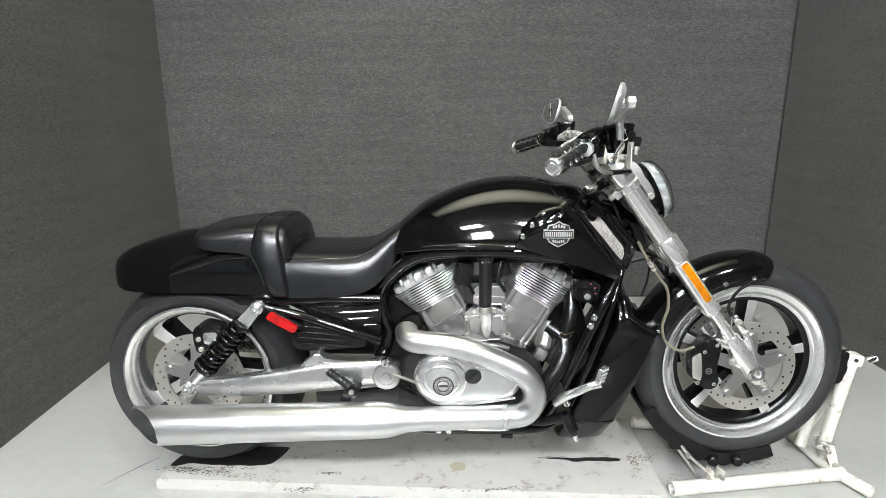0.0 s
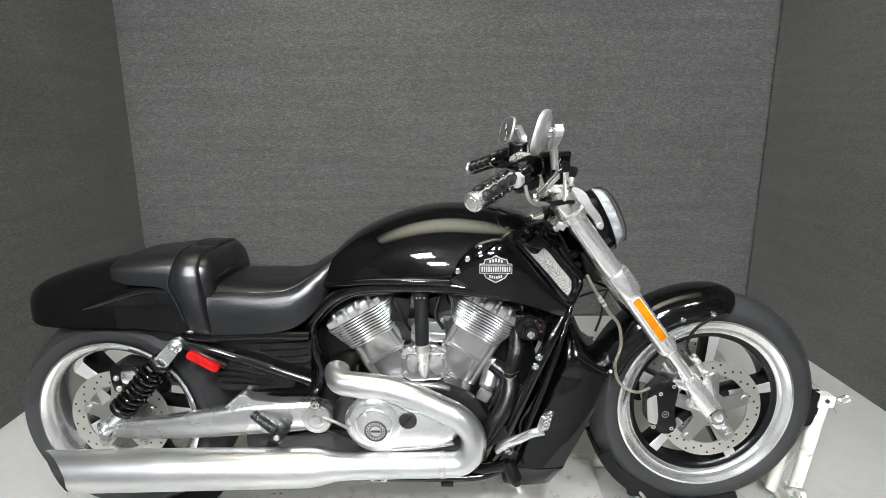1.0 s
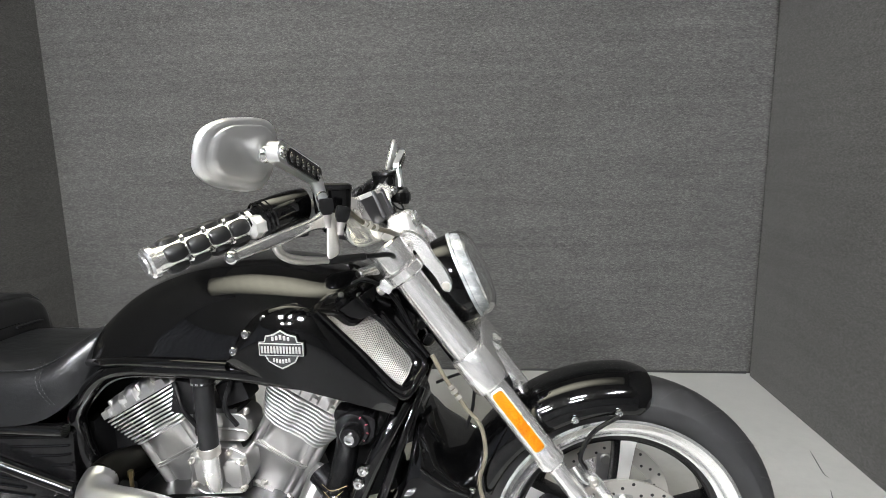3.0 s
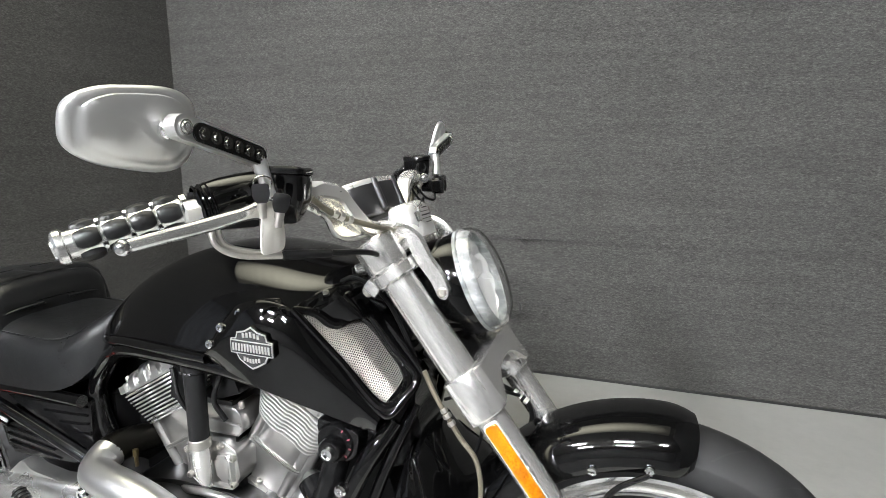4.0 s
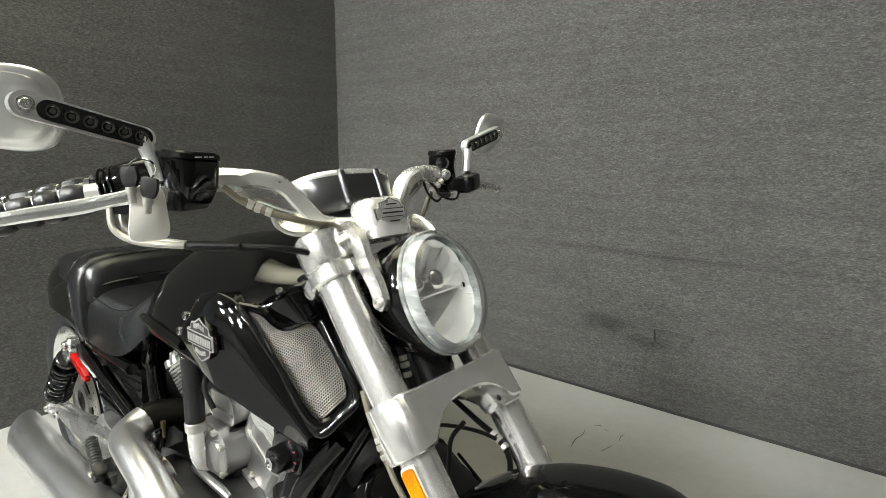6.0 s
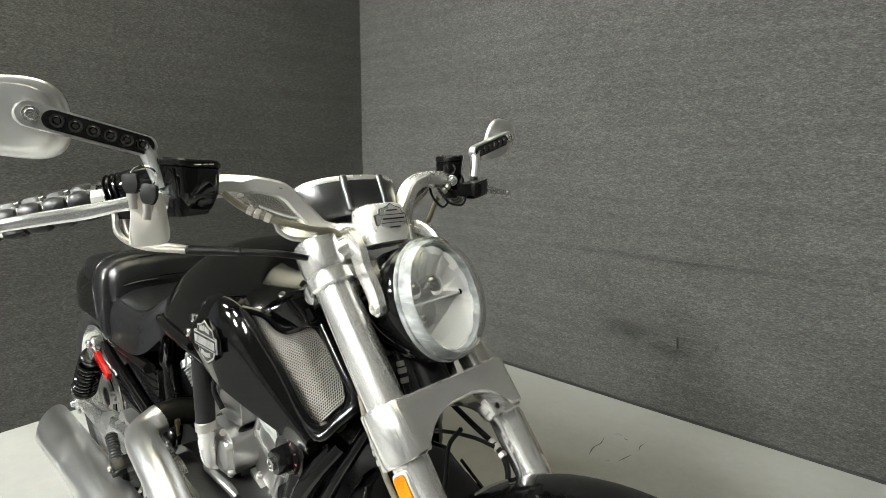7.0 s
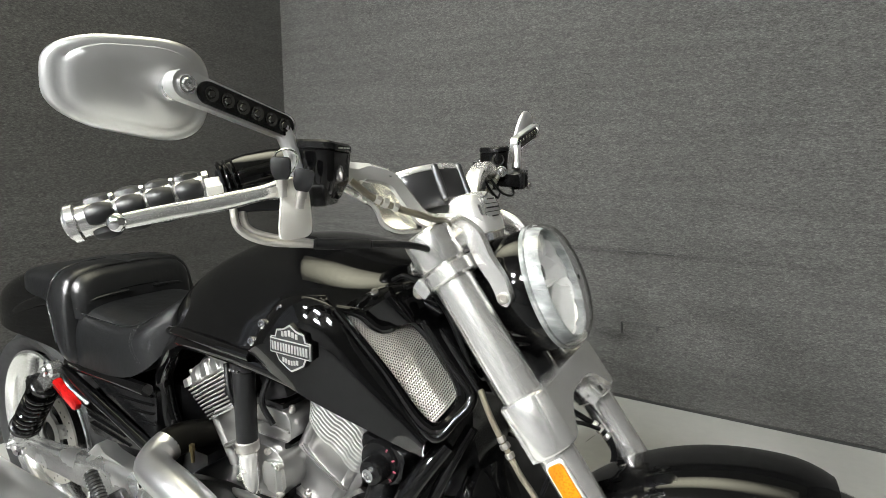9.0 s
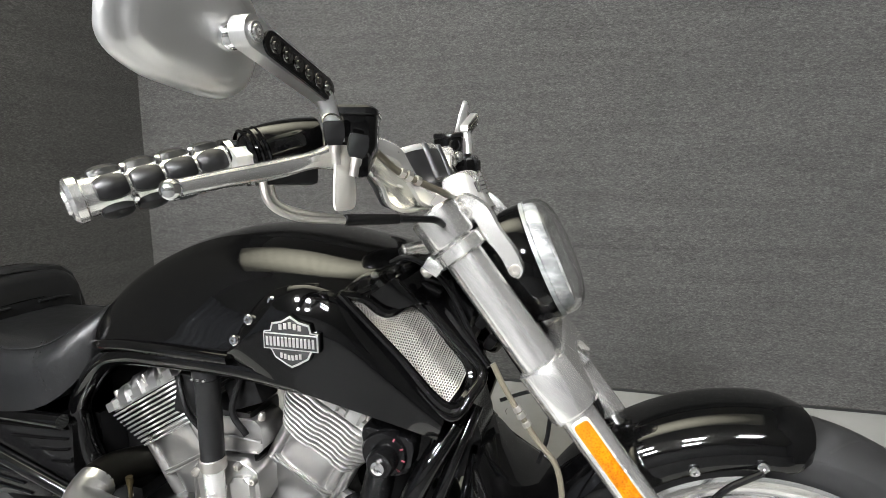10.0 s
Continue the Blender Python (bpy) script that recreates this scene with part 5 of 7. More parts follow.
part("filler_plug", bm, DARK_STEEL, clutch, "slotted filler plug")
bm = bmesh.new()
tube(bm, [V(0.80, -0.212, 0.338), V(0.90, -0.212, 0.346), V(0.99, -0.212, 0.362)], 0.004, 8)
part("cover_ridge", bm, POLISHED, clutch)
bm = bmesh.new()
tube(bm, [V(0.635, -0.19, 0.42), V(0.68, -0.205, 0.412), V(0.71, -0.225, 0.41)], 0.004, 8)
part("clutch_arm", bm, STEEL, clutch)


def cylinder(front):
    sgn = 1 if front else -1
    up = V(0.5 * sgn, 0, 0.866)
    side = V(0.866, 0, -0.5 * sgn)
    lift = 0.018 if front else 0.0

    def at(s, q, y):
        return CRANK + up * (s + lift) + side * q + V(0, y, 0)

    def slab(bm, s0, s1, q0, q1, y0, y1, r, bevel=0.0):
        ring = rounded([at(s0, q0, y0), at(s0, q1, y0), at(s0, q1, y1), at(s0, q0, y1)], r, 5)
        return plate(bm, ring, up * (s1 - s0), bevel)

    # barrel: smooth upper half, flange, squarer foot with bolt columns
    bm = bmesh.new()
    slab(bm, 0.215, 0.29, -0.062, 0.070, -0.084, 0.084, 0.045)
    slab(bm, 0.10, 0.215, -0.058, 0.066, -0.078, 0.078, 0.04)
    root = part("cylinder", bm, ALU, bike, "cast aluminium cylinder barrel with fins above", 40)
    bm = bmesh.new()
    slab(bm, 0.2115, 0.2145, -0.068, 0.072, -0.087, 0.087, 0.035, 0.001)
    slab(bm, 0.218, 0.221, -0.068, 0.072, -0.087, 0.087, 0.035, 0.001)
    slab(bm, 0.2146, 0.2179, -0.064, 0.068, -0.084, 0.084, 0.035)
    part("barrel_flange", bm, ALU, root)
    bm = bmesh.new()
    slab(bm, 0.10, 0.135, -0.070, 0.078, -0.090, 0.090, 0.03, 0.010)
    part("barrel_foot", bm, ALU, root)
    for q, r in ((-0.056, 0.0125), (0.052, 0.0125), (0.070, 0.010)):
        bm = bmesh.new()
        cyl(bm, at(0.105, q, -0.068), at(0.283, q, -0.070), r, r * 0.95, 16)
        part("stud_column", bm, ALU, root)
    for q in (-0.052, 0.0, 0.062):
        bolt("foot_bolt", at(0.136, q, -0.080), up, 0.007, 0.007, root, STEEL)
    # core in dark metal: the shade between the fins is put into its colour
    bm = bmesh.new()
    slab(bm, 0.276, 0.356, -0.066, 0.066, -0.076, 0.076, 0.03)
    part("fin_core", bm, DARK_STEEL, root, "fin core coloured dark for the shade between the fins")
    for k in range(10):
        bm = bmesh.new()
        f = k / 9
        s0 = 0.277 + 0.0081 * k
        a, b = 0.076 + 0.030 * f, 0.078 + 0.024 * f
        edge = [(-a, -0.02), (-a, -0.060), (-a + 0.010, -0.082), (-a + 0.030, -0.092), (-0.042, -0.093), (-0.030, -0.0955), (-0.010, -0.0955), (0.000, -0.092), (0.030, -0.092), (0.040, -0.0955), (0.058, -0.0955), (0.066, -0.090), (b - 0.006, -0.080), (b, -0.060), (b, -0.02)]
        drop = [0.0] * len(edge)
        ring = [at(s0 + d, q, y) for (q, y), d in zip(edge, drop)] + [at(s0 + d, q, -y) for (q, y), d in zip(reversed(edge), reversed(drop))]
        bm.faces.new([bm.verts.new(p) for p in ring])
        bmesh.ops.triangulate(bm, faces=list(bm.faces))
        rim = [at(s0 + d, q, y) for (q, y), d in zip(edge, drop)]
        prev = None
        for p in smooth_path(rim, 3):
            c = CRANK + up * ((p - CRANK).dot(up))
            o = (p - c).normalized()
            row = [bm.verts.new(v) for v in (p - o * 0.006, p + up * 0.0003, p + up * 0.0016 + o * 0.0006, p + up * 0.0032, p - o * 0.006 + up * 0.0035)]
            if prev:
                for i in range(4):
                    bm.faces.new((prev[i], row[i], row[i + 1], prev[i + 1]))
            prev = row
        part("fin", bm, FIN, root)
    # scalloped head cover
    bm = bmesh.new()
    slab(bm, 0.356, 0.368, -0.098, 0.096, -0.088, 0.088, 0.03, 0.003)
    slab(bm, 0.366, 0.392, -0.080, 0.080, -0.076, 0.076, 0.03, 0.010)
    for q, w, h in ((-0.080, 0.030, 0.380), (-0.046, 0.034, 0.391), (-0.008, 0.036, 0.397), (0.032, 0.036, 0.395), (0.070, 0.034, 0.386)):
        rings = []
        for s0, g, y in ((0.360, 1.0, -0.094), (0.376, 1.0, -0.092), (h - 0.008, 0.9, -0.088), (h, 0.7, -0.078)):
            rings.append([at(s0, q + 0.5 * w * g * c, y + d) for c, d in ((-1, 0.03), (-0.9, 0.008), (-0.55, 0.0), (0.55, 0.0), (0.9, 0.008), (1, 0.03))])
        loft(bm, rings)
    head = part("cylinder_head", bm, HEAD, root, "scalloped cast aluminium head cover", 40)
    for q in (-0.063, 0.012, 0.052):
        bolt("head_bolt", at(0.378, q, -0.080), up, 0.006, 0.012, head, STEEL)
    return root


cylinder(True)
cylinder(False)
# valley between the cylinders: coolant hose, thermostat casting, small parts
bm = bmesh.new()
cyl(bm, (0.902, -0.148, 0.79), (0.903, -0.150, 0.618), 0.0195, 0.0185, 20)
cyl(bm, (0.902, -0.148, 0.80), (0.902, -0.148, 0.748), 0.0225, seg=20, chamfer=0.004)
hose = part("coolant_hose", bm, GRIP, bike, "black rubber coolant hose")
for k in range(3):
    bolt("hose_screw", (0.892 + 0.010 * k, -0.168, 0.755), (0, -1, 0), 0.003, 0.003, hose)
bm = bmesh.new()
cyl(bm, (0.903, -0.150, 0.620), (0.904, -0.150, 0.601), 0.0205, seg=24, chamfer=0.0015)
part("hose_clamp", bm, STEEL, hose, "steel band clamp")
bm = bmesh.new()
tube(bm, [V(0.904, -0.150, 0.606), V(0.905, -0.151, 0.575), V(0.907, -0.150, 0.545), V(0.909, -0.146, 0.526), V(0.911, -0.136, 0.514)], [0.0165, 0.0165, 0.0150, 0.0105, 0.003], 18)
part("coolant_pipe", bm, SILVER, hose, "pale coolant pipe")


def ribbed_block(outline, y, depth, rim, name, label):
    """A small casting with a raised bright rim round its face."""
    bm = bmesh.new()
    ring = rounded([V(x, y + depth, z) for x, z in outline], 0.008)
    plate(bm, ring, (0, -depth, 0), 0.004)
    block = part(name, bm, ALU, bike, label, 40)
    bm = bmesh.new()
    pts = [V(p.x, y, p.z) for p in rounded([V(x, y, z) for x, z in outline], 0.006, 2)]
    tube(bm, pts + [pts[0]], rim, 6, 2)
    part("casting_rim", bm, ALU, block)
    return block


bm = bmesh.new()
for c, size, rot in (((0.900, -0.060, 0.53), (0.11, 0.10, 0.14), (0, 0, 0)), ((0.89, -0.055, 0.64), (0.10, 0.09, 0.07), (0, 0, 0))):
    box(bm, c, size, rot, 0.012)
part("engine_valley", bm, DARK_STEEL, bike, "dark casting between the cylinders")
cover = ribbed_block([(0.844, 0.582), (0.862, 0.600), (0.936, 0.603), (0.964, 0.588), (0.970, 0.538), (0.950, 0.507), (0.872, 0.500), (0.844, 0.518)], -0.126, 0.075, 0.0016, "thermostat_housing", "polygonal cast aluminium water pump cover")
for x, z in ((0.850, 0.574), (0.871, 0.596), (0.932, 0.597), (0.960, 0.576), (0.957, 0.520), (0.853, 0.521)):
    bolt("housing_bolt", (x, -0.127, z), (0, -1, 0), 0.0066, 0.009, cover, STEEL)
for x0, x1, lean in ((0.853, 0.886, 1), (0.922, 0.958, -1)):
    bm = bmesh.new()
    ring = rounded([V(x0, -0.124, 0.578), V(x1, -0.124, 0.584), V(x1 - 0.004 * lean, -0.124, 0.522), V(x0 + 0.006, -0.124, 0.526)], 0.010)
    plate(bm, ring, (0.004 * lean, -0.012, 0), 0.008, 3)
    part("housing_boss", bm, HEAD, cover, "raised facet of the cover", 30)
cover = ribbed_block([(0.872, 0.656), (0.884, 0.664), (0.950, 0.664), (0.962, 0.652), (0.964, 0.618), (0.954, 0.608), (0.880, 0.606), (0.870, 0.616)], -0.104, 0.065, 0.0014, "valley_block", "cast aluminium block between the cylinders")
for x in (0.880, 0.930, 0.954):
    bolt("housing_bolt", (x, -0.090, 0.664), (0, 0, 1), 0.0062, 0.009, cover, STEEL)
bm = bmesh.new()
tube(bm, [V(0.873, -0.106, 0.630), V(0.92, -0.108, 0.634), V(0.962, -0.106, 0.630)], 0.0026, 8)
part("casting_step", bm, ALU, cover)
bm = bmesh.new()
tube(bm, [V(0.81, -0.10, 0.49), V(0.835, -0.128, 0.485), V(0.88, -0.135, 0.492), V(0.93, -0.135, 0.49), V(0.975, -0.128, 0.478)], 0.008, 12)
part("water_pipe", bm, ALU, bike, "bright water pipe at the cylinder feet")
bm = bmesh.new()
box(bm, (0.84, -0.10, 0.705), (0.05, 0.05, 0.07), (0, 10, 10), 0.008)
box(bm, (0.945, -0.10, 0.72), (0.06, 0.05, 0.05), (0, -20, 0), 0.008)
tube(bm, [V(0.83, -0.13, 0.74), V(0.85, -0.14, 0.69), V(0.87, -0.13, 0.65)], 0.005, 8)
tube(bm, [V(0.95, -0.13, 0.75), V(0.94, -0.145, 0.70), V(0.96, -0.14, 0.66)], 0.005, 8)
part("wiring_loom", bm, PLASTIC, bike, "black connectors and cable loops")

# -- exhaust --
bm = bmesh.new()
tube(bm, [V(0.673, -0.156, 0.547), V(0.676, -0.178, 0.539), V(0.694, -0.204, 0.533), V(0.735, -0.216, 0.532), V(0.80, -0.224, 0.529), V(0.87, -0.229, 0.514), V(0.95, -0.233, 0.480), V(1.005, -0.235, 0.450), V(1.038, -0.236, 0.405), V(1.038, -0.236, 0.355), V(1.008, -0.236, 0.322), V(0.96, -0.236, 0.314)], 0.0328, 24, 8)
exhaust = part("exhaust_pipe", bm, SATIN_STEEL, bike, "satin steel looped exhaust header")
bm = bmesh.new()
tube(bm, [V(0.704, -0.030, 0.528), V(0.692, -0.065, 0.538), V(0.682, -0.100, 0.545), V(0.676, -0.130, 0.549), V(0.673, -0.158, 0.547)], [0.026, 0.028, 0.030, 0.0322, 0.0325], 20)
part("exhaust_port", bm, BRONZED, bike, "heat-tinted inner exhaust pipe")
bm = bmesh.new()
cyl(bm, (0.722, -0.140, 0.538), (0.722, -0.140, 0.552), 0.006, seg=6)
cyl(bm, (0.722, -0.140, 0.515), (0.722, -0.140, 0.538), 0.004, seg=8)
part("port_nut", bm, BRASS, bike, "brass exhaust nut")
bm = bmesh.new()
tube(bm, [V(1.10, -0.08, 0.53), V(1.14, -0.11, 0.50), V(1.13, -0.14, 0.44), V(1.09, -0.155, 0.38), V(1.04, -0.15, 0.30), V(0.96, -0.16, 0.27)], 0.027, 20, 8)
part("exhaust_pipe", bm, SATIN, bike, "dark front exhaust pipe")
bm = bmesh.new()
ax = V(-1, 0.004, -0.045).normalized()
lathe(bm, [(0.0, 0.031), (0.002, 0.0335), (0.10, 0.0335), (0.25, 0.0345), (0.29, 0.037), (0.335, 0.049), (0.365, 0.0525), (0.6, 0.0545), (0.9, 0.0565), (1.005, 0.057)], V(0.965, -0.236, 0.315), ax, 40)
muffler = part("muffler", bm, SATIN_STEEL, bike, "long satin steel muffler")
# slash-cut tip
bm = bmesh.new()
end = V(0.965, -0.236, 0.315) + ax * 1.005
c0 = circle(end, ax, 0.057, 40)
c1 = [p + ax * (0.066 + 0.10 * (p.z - end.z) + 1.22 * (p.y - end.y)) for p in c0]
c2 = [end + (p - end) * 1.0 - (p - end - ax * (p - end).dot(ax)) * 0.09 for p in c1]
c3 = [p - ax * 0.09 for p in c2]
loft(bm, [c0, c1, c2], False, False)
part("muffler_tip", bm, SATIN_STEEL, muffler, "slash-cut muffler tip")
bm = bmesh.new()
loft(bm, [c2, c3, circle(end - ax * 0.09, ax, 0.02, 40)], False, True)
part("muffler_bore", bm, STAIN_AND_SHADE, muffler, "black bore of the muffler tip")
bm = bmesh.new()
cyl(bm, (0.968, -0.236, 0.315), (0.952, -0.236, 0.3145), 0.0352, seg=32, chamfer=0.002)
part("pipe_clamp", bm, SATIN_STEEL, muffler)

# -- radiator, its shroud and the hoses behind it --
bm = bmesh.new()
rings = []
for z, xa, xb, w in ((0.196, 1.135, 1.235, 0.126), (0.200, 1.125, 1.252, 0.150), (0.212, 1.125, 1.262, 0.160), (0.255, 1.150, 1.290, 0.165), (0.257, 1.150, 1.293, 0.168), (0.264, 1.152, 1.297, 0.168), (0.266, 1.152, 1.297, 0.165), (0.33, 1.185, 1.330, 0.160), (0.386, 1.212, 1.358, 0.155), (0.46, 1.246, 1.390, 0.146), (0.520, 1.272, 1.412, 0.138), (0.529, 1.276, 1.414, 0.136), (0.548, 1.284, 1.392, 0.138), (0.580, 1.290, 1.350, 0.126), (0.625, 1.296, 1.326, 0.098), (0.645, 1.298, 1.318, 0.070)):
    prof = [(xa, -w + 0.02), (xa + 0.004, -w + 0.003), (xa + 0.012, -w), ((xa + xb) / 2, -w - 0.0075), (xb - 0.016, -w), (xb - 0.003, -w + 0.012), (xb + 0.010, -w + 0.055), (xb + 0.016, 0)]
    half = smooth_path([V(x, y, z) for x, y in prof], 3)
    rings.append(half + [V(p.x, -p.y, p.z) for p in reversed(half[:-1])])
loft(bm, rings)
shroud = part("radiator_shroud", bm, BLACK, bike, "gloss black wraparound radiator shroud", 45)
for s in (-1, 1):
    bm = bmesh.new()
    tube(bm, [V(1.318, s * 0.139, 0.586), V(1.345, s * 0.141, 0.566), V(1.380, s * 0.140, 0.545), V(1.408, s * 0.134, 0.530)], 0.003, 8)
    part("shroud_edge", bm, BLACK, shroud)
    bolt("shroud_clip", (1.414, s * 0.118, 0.532), (1, s * 0.3, 0), 0.006, 0.006, shroud)
bm = bmesh.new()
tube(bm, [V(1.165, -0.07, 0.64), V(1.158, -0.10, 0.57), V(1.135, -0.11, 0.50), V(1.10, -0.11, 0.43)], 0.024, 16)
part("radiator_hose", bm, SATIN, bike, "black radiator hose")
bm = bmesh.new()
tube(bm, [V(1.118, -0.128, 0.535), V(1.14, -0.137, 0.528), V(1.168, -0.126, 0.533)], 0.0007, 6)
tube(bm, [V(1.120, -0.128, 0.520), V(1.14, -0.138, 0.512), V(1.160, -0.128, 0.522)], 0.0007, 6)
part("wire_clips", bm, BRASS, bike, "brass-coloured wire hose clips")
bm = bmesh.new()
cyl(bm, (1.105, -0.06, 0.535), (1.078, -0.11, 0.470), 0.027, 0.024, 18, 0.006)
box(bm, (1.072, -0.118, 0.458), (0.036, 0.024, 0.036), (0, 30, 0), 0.006)
part("starter_motor", bm, ALU, bike)
bm = bmesh.new()
box(bm, (1.13, 0.05, 0.60), (0.14, 0.12, 0.36), (0, -18, 0), 0.02)
part("radiator_core", bm, PLASTIC, bike, "dull black back of the radiator")
# ignition switch with its round key barrel
bm = bmesh.new()
lathe(bm, [(-0.03, 0.036), (0.0, 0.036), (0.006, 0.032)], V(1.188, -0.135, 0.660), (0, -1, 0), 32, True, True)
plate(bm, rounded([V(1.15, -0.10, 0.70), V(1.235, -0.10, 0.685), V(1.225, -0.10, 0.63), V(1.165, -0.10, 0.625)], 0.015), (0, -0.036, 0), 0.004)
ignition = part("ignition_switch", bm, SATIN, bike, "black ignition switch with red markings")
bm = bmesh.new()
lathe(bm, [(0.0, 0.022), (0.022, 0.021), (0.026, 0.018)], V(1.190, -0.138, 0.656), (0, -1, 0), 28, True, True)
part("switch_knob", bm, SATIN, ignition)
bm = bmesh.new()
lathe(bm, [(0.0, 0.010), (0.006, 0.010), (0.007, 0.006), (0.003, 0.005)], V(1.190, -0.1635, 0.655), (0, -1, 0), 24, True, True)
part("key_barrel", bm, CHROME, ignition, "bright key barrel")
bm = bmesh.new()
for k in range(4):
    a = radians(60 - 35 * k)
    box(bm, (1.190 + 0.029 * math.cos(a), -0.1412, 0.660 + 0.029 * math.sin(a)), (0.0022, 0.001, 0.005), (0, 90 - math.degrees(a), 0))
part("switch_marks", bm, RED_PRINT, ignition, "plain red marks")

# -- pegs and pedal --
bm = bmesh.new()
d0, d1 = V(0.447, -0.205, 0.437), V(0.512, -0.215, 0.392)
tube(bm, [d0, d0.lerp(d1, 0.5), d1], [0.011, 0.0125, 0.0125], 12, 4)
peg = part("passenger_peg", bm, GRIP, bike, "folded black rubber passenger footpeg")
bm = bmesh.new()
for k in range(9):
    p = d0.lerp(d1, 0.08 + 0.1 * k)
    lathe(bm, [(-0.0016, 0.0125), (0, 0.0148), (0.0016, 0.0125)], p, d1 - d0, 12)
part("peg_ribs", bm, GRIP, peg)
bm = bmesh.new()
box(bm, (0.520, -0.205, 0.382), (0.034, 0.05, 0.032), (0, 35, 0), 0.005)
box(bm, (0.50, -0.19, 0.36), (0.03, 0.03, 0.07), (0, 20, 0), 0.004)
part("peg_mount", bm, SATIN, peg)
bolt("peg_bolt", (0.518, -0.230, 0.383), (0, -1, 0), 0.008, 0.006, peg, STEEL)
bm = bmesh.new()
tube(bm, [V(1.108, -0.212, 0.345), V(1.122, -0.226, 0.368), V(1.138, -0.240, 0.388), V(1.161, -0.252, 0.407), V(1.190, -0.260, 0.427), V(1.218, -0.262, 0.436)], [0.013, 0.014, 0.0125, 0.0120, 0.0115, 0.012], 14, 6)
pedal = part("brake_pedal", bm, POLISHED, bike, "polished aluminium brake pedal")
face = [V(1.203, -0.286, 0.443), V(1.214, -0.286, 0.487), V(1.244, -0.246, 0.480), V(1.232, -0.246, 0.428)]
out = (face[1] - face[0]).cross(face[3] - face[0]).normalized()
out = out if out.y < 0 else -out
bm = bmesh.new()
plate(bm, rounded(face, 0.007), out * -0.010, 0.003)
part("pedal_pad", bm, POLISHED, pedal)
bm = bmesh.new()
for i in range(4):
    for j in range(3):
        p = face[0].lerp(face[3], 0.2 + 0.3 * j).lerp(face[1].lerp(face[2], 0.2 + 0.3 * j), 0.16 + 0.225 * i)
        cyl(bm, p - out * 0.001, p + out * 0.0028, 0.0038, 0.0028, 8)
part("pedal_studs", bm, POLISHED, pedal)
bm = bmesh.new()
tube(bm, [V(1.02, -0.165, 0.262), V(1.065, -0.195, 0.276), V(1.10, -0.215, 0.296), V(1.134, -0.232, 0.318)], [0.015, 0.013, 0.013, 0.016], 14)
tube(bm, [V(1.132, -0.234, 0.326), V(1.141, -0.241, 0.304), V(1.152, -0.248, 0.283), V(1.158, -0.250, 0.271)], [0.016, 0.018, 0.0175, 0.012], 16)
rider_peg = part("rider_peg", bm, SATIN, bike, "black rubber rider footpeg hanging down")
bm = bmesh.new()
lathe(bm, [(0, 0.013), (0.004, 0.016), (0.012, 0.016), (0.016, 0.013)], V(1.040, -0.178, 0.268), (0.8, -0.5, 0.3), 16, True, True)
part("peg_collar", bm, SATIN, rider_peg)
bm = bmesh.new()
cyl(bm, (1.157, -0.250, 0.272), (1.163, -0.252, 0.250), 0.0075, 0.005, 10)
part("peg_feeler", bm, CHROME, rider_peg, "bright peg feeler bolt")
bolt("peg_bolt", (1.132, -0.238, 0.362), (0, -1, 0), 0.010, 0.01, rider_peg)
bm = bmesh.new()
box(bm, (1.09, -0.155, 0.36), (0.09, 0.03, 0.06), (0, -30, 0), 0.008)
box(bm, (1.05, -0.16, 0.315), (0.06, 0.04, 0.05), (0, 0, 0), 0.01)
part("master_cylinder", bm, DARK_STEEL, bike, "rear brake master cylinder")
bm = bmesh.new()
tube(bm, [V(1.03, -0.165, 0.30), V(1.05, -0.18, 0.275), V(1.09, -0.17, 0.27)], 0.008, 10)
cyl(bm, (1.02, -0.16, 0.262), (1.05, -0.175, 0.272), 0.013, 0.010, 12, 0.003)
part("brake_union", bm, STEEL, bike)

# lower frame rail under the exhaust
bm = bmesh.new()
tube(bm, [V(0.66, -0.185, 0.250), V(0.74, -0.19, 0.242), V(0.90, -0.19, 0.241), V(1.06, -0.185, 0.246), V(1.13, -0.165, 0.265)], 0.011, 12)
rail = part("lower_rail", bm, BLACK, bike, "black lower frame rail")
for x in (0.767, 0.797):
    bolt("rail_bolt", (x, -0.199, 0.244), (0, -1, 0), 0.0085, 0.008, rail, CHROME)
bm = bmesh.new()
box(bm, (0.97, -0.19, 0.228), (0.034, 0.02, 0.014), bevel=0.003)
part("rail_foot", bm, SATIN, rail)
# dark collector box and gearbox rear between the swingarm and the engine
bm = bmesh.new()
box(bm, (0.52, 0.0, 0.30), (0.30, 0.20, 0.10), bevel=0.025)
part("exhaust_collector", bm, DARK_STEEL, bike, "dark exhaust collector box")
bm = bmesh.new()
box(bm, (0.63, 0.0, 0.42), (0.14, 0.19, 0.16), bevel=0.02)
box(bm, (0.50, 0.0, 0.53), (0.22, 0.17, 0.20), bevel=0.02)
box(bm, (0.655, 0.03, 0.62), (0.16, 0.12, 0.22), bevel=0.02)
part("battery_box", bm, PLASTIC, bike, "dull black battery box behind the panels")
for pts in ([V(0.40, -0.13, 0.345), V(0.50, -0.135, 0.335), V(0.60, -0.14, 0.345), V(0.68, -0.15, 0.36)], [V(0.60, -0.145, 0.39), V(0.64, -0.15, 0.36), V(0.70, -0.15, 0.33)]):
    bm = bmesh.new()
    tube(bm, pts, 0.006, 8)
    part("brake_line", bm, SATIN, bike)

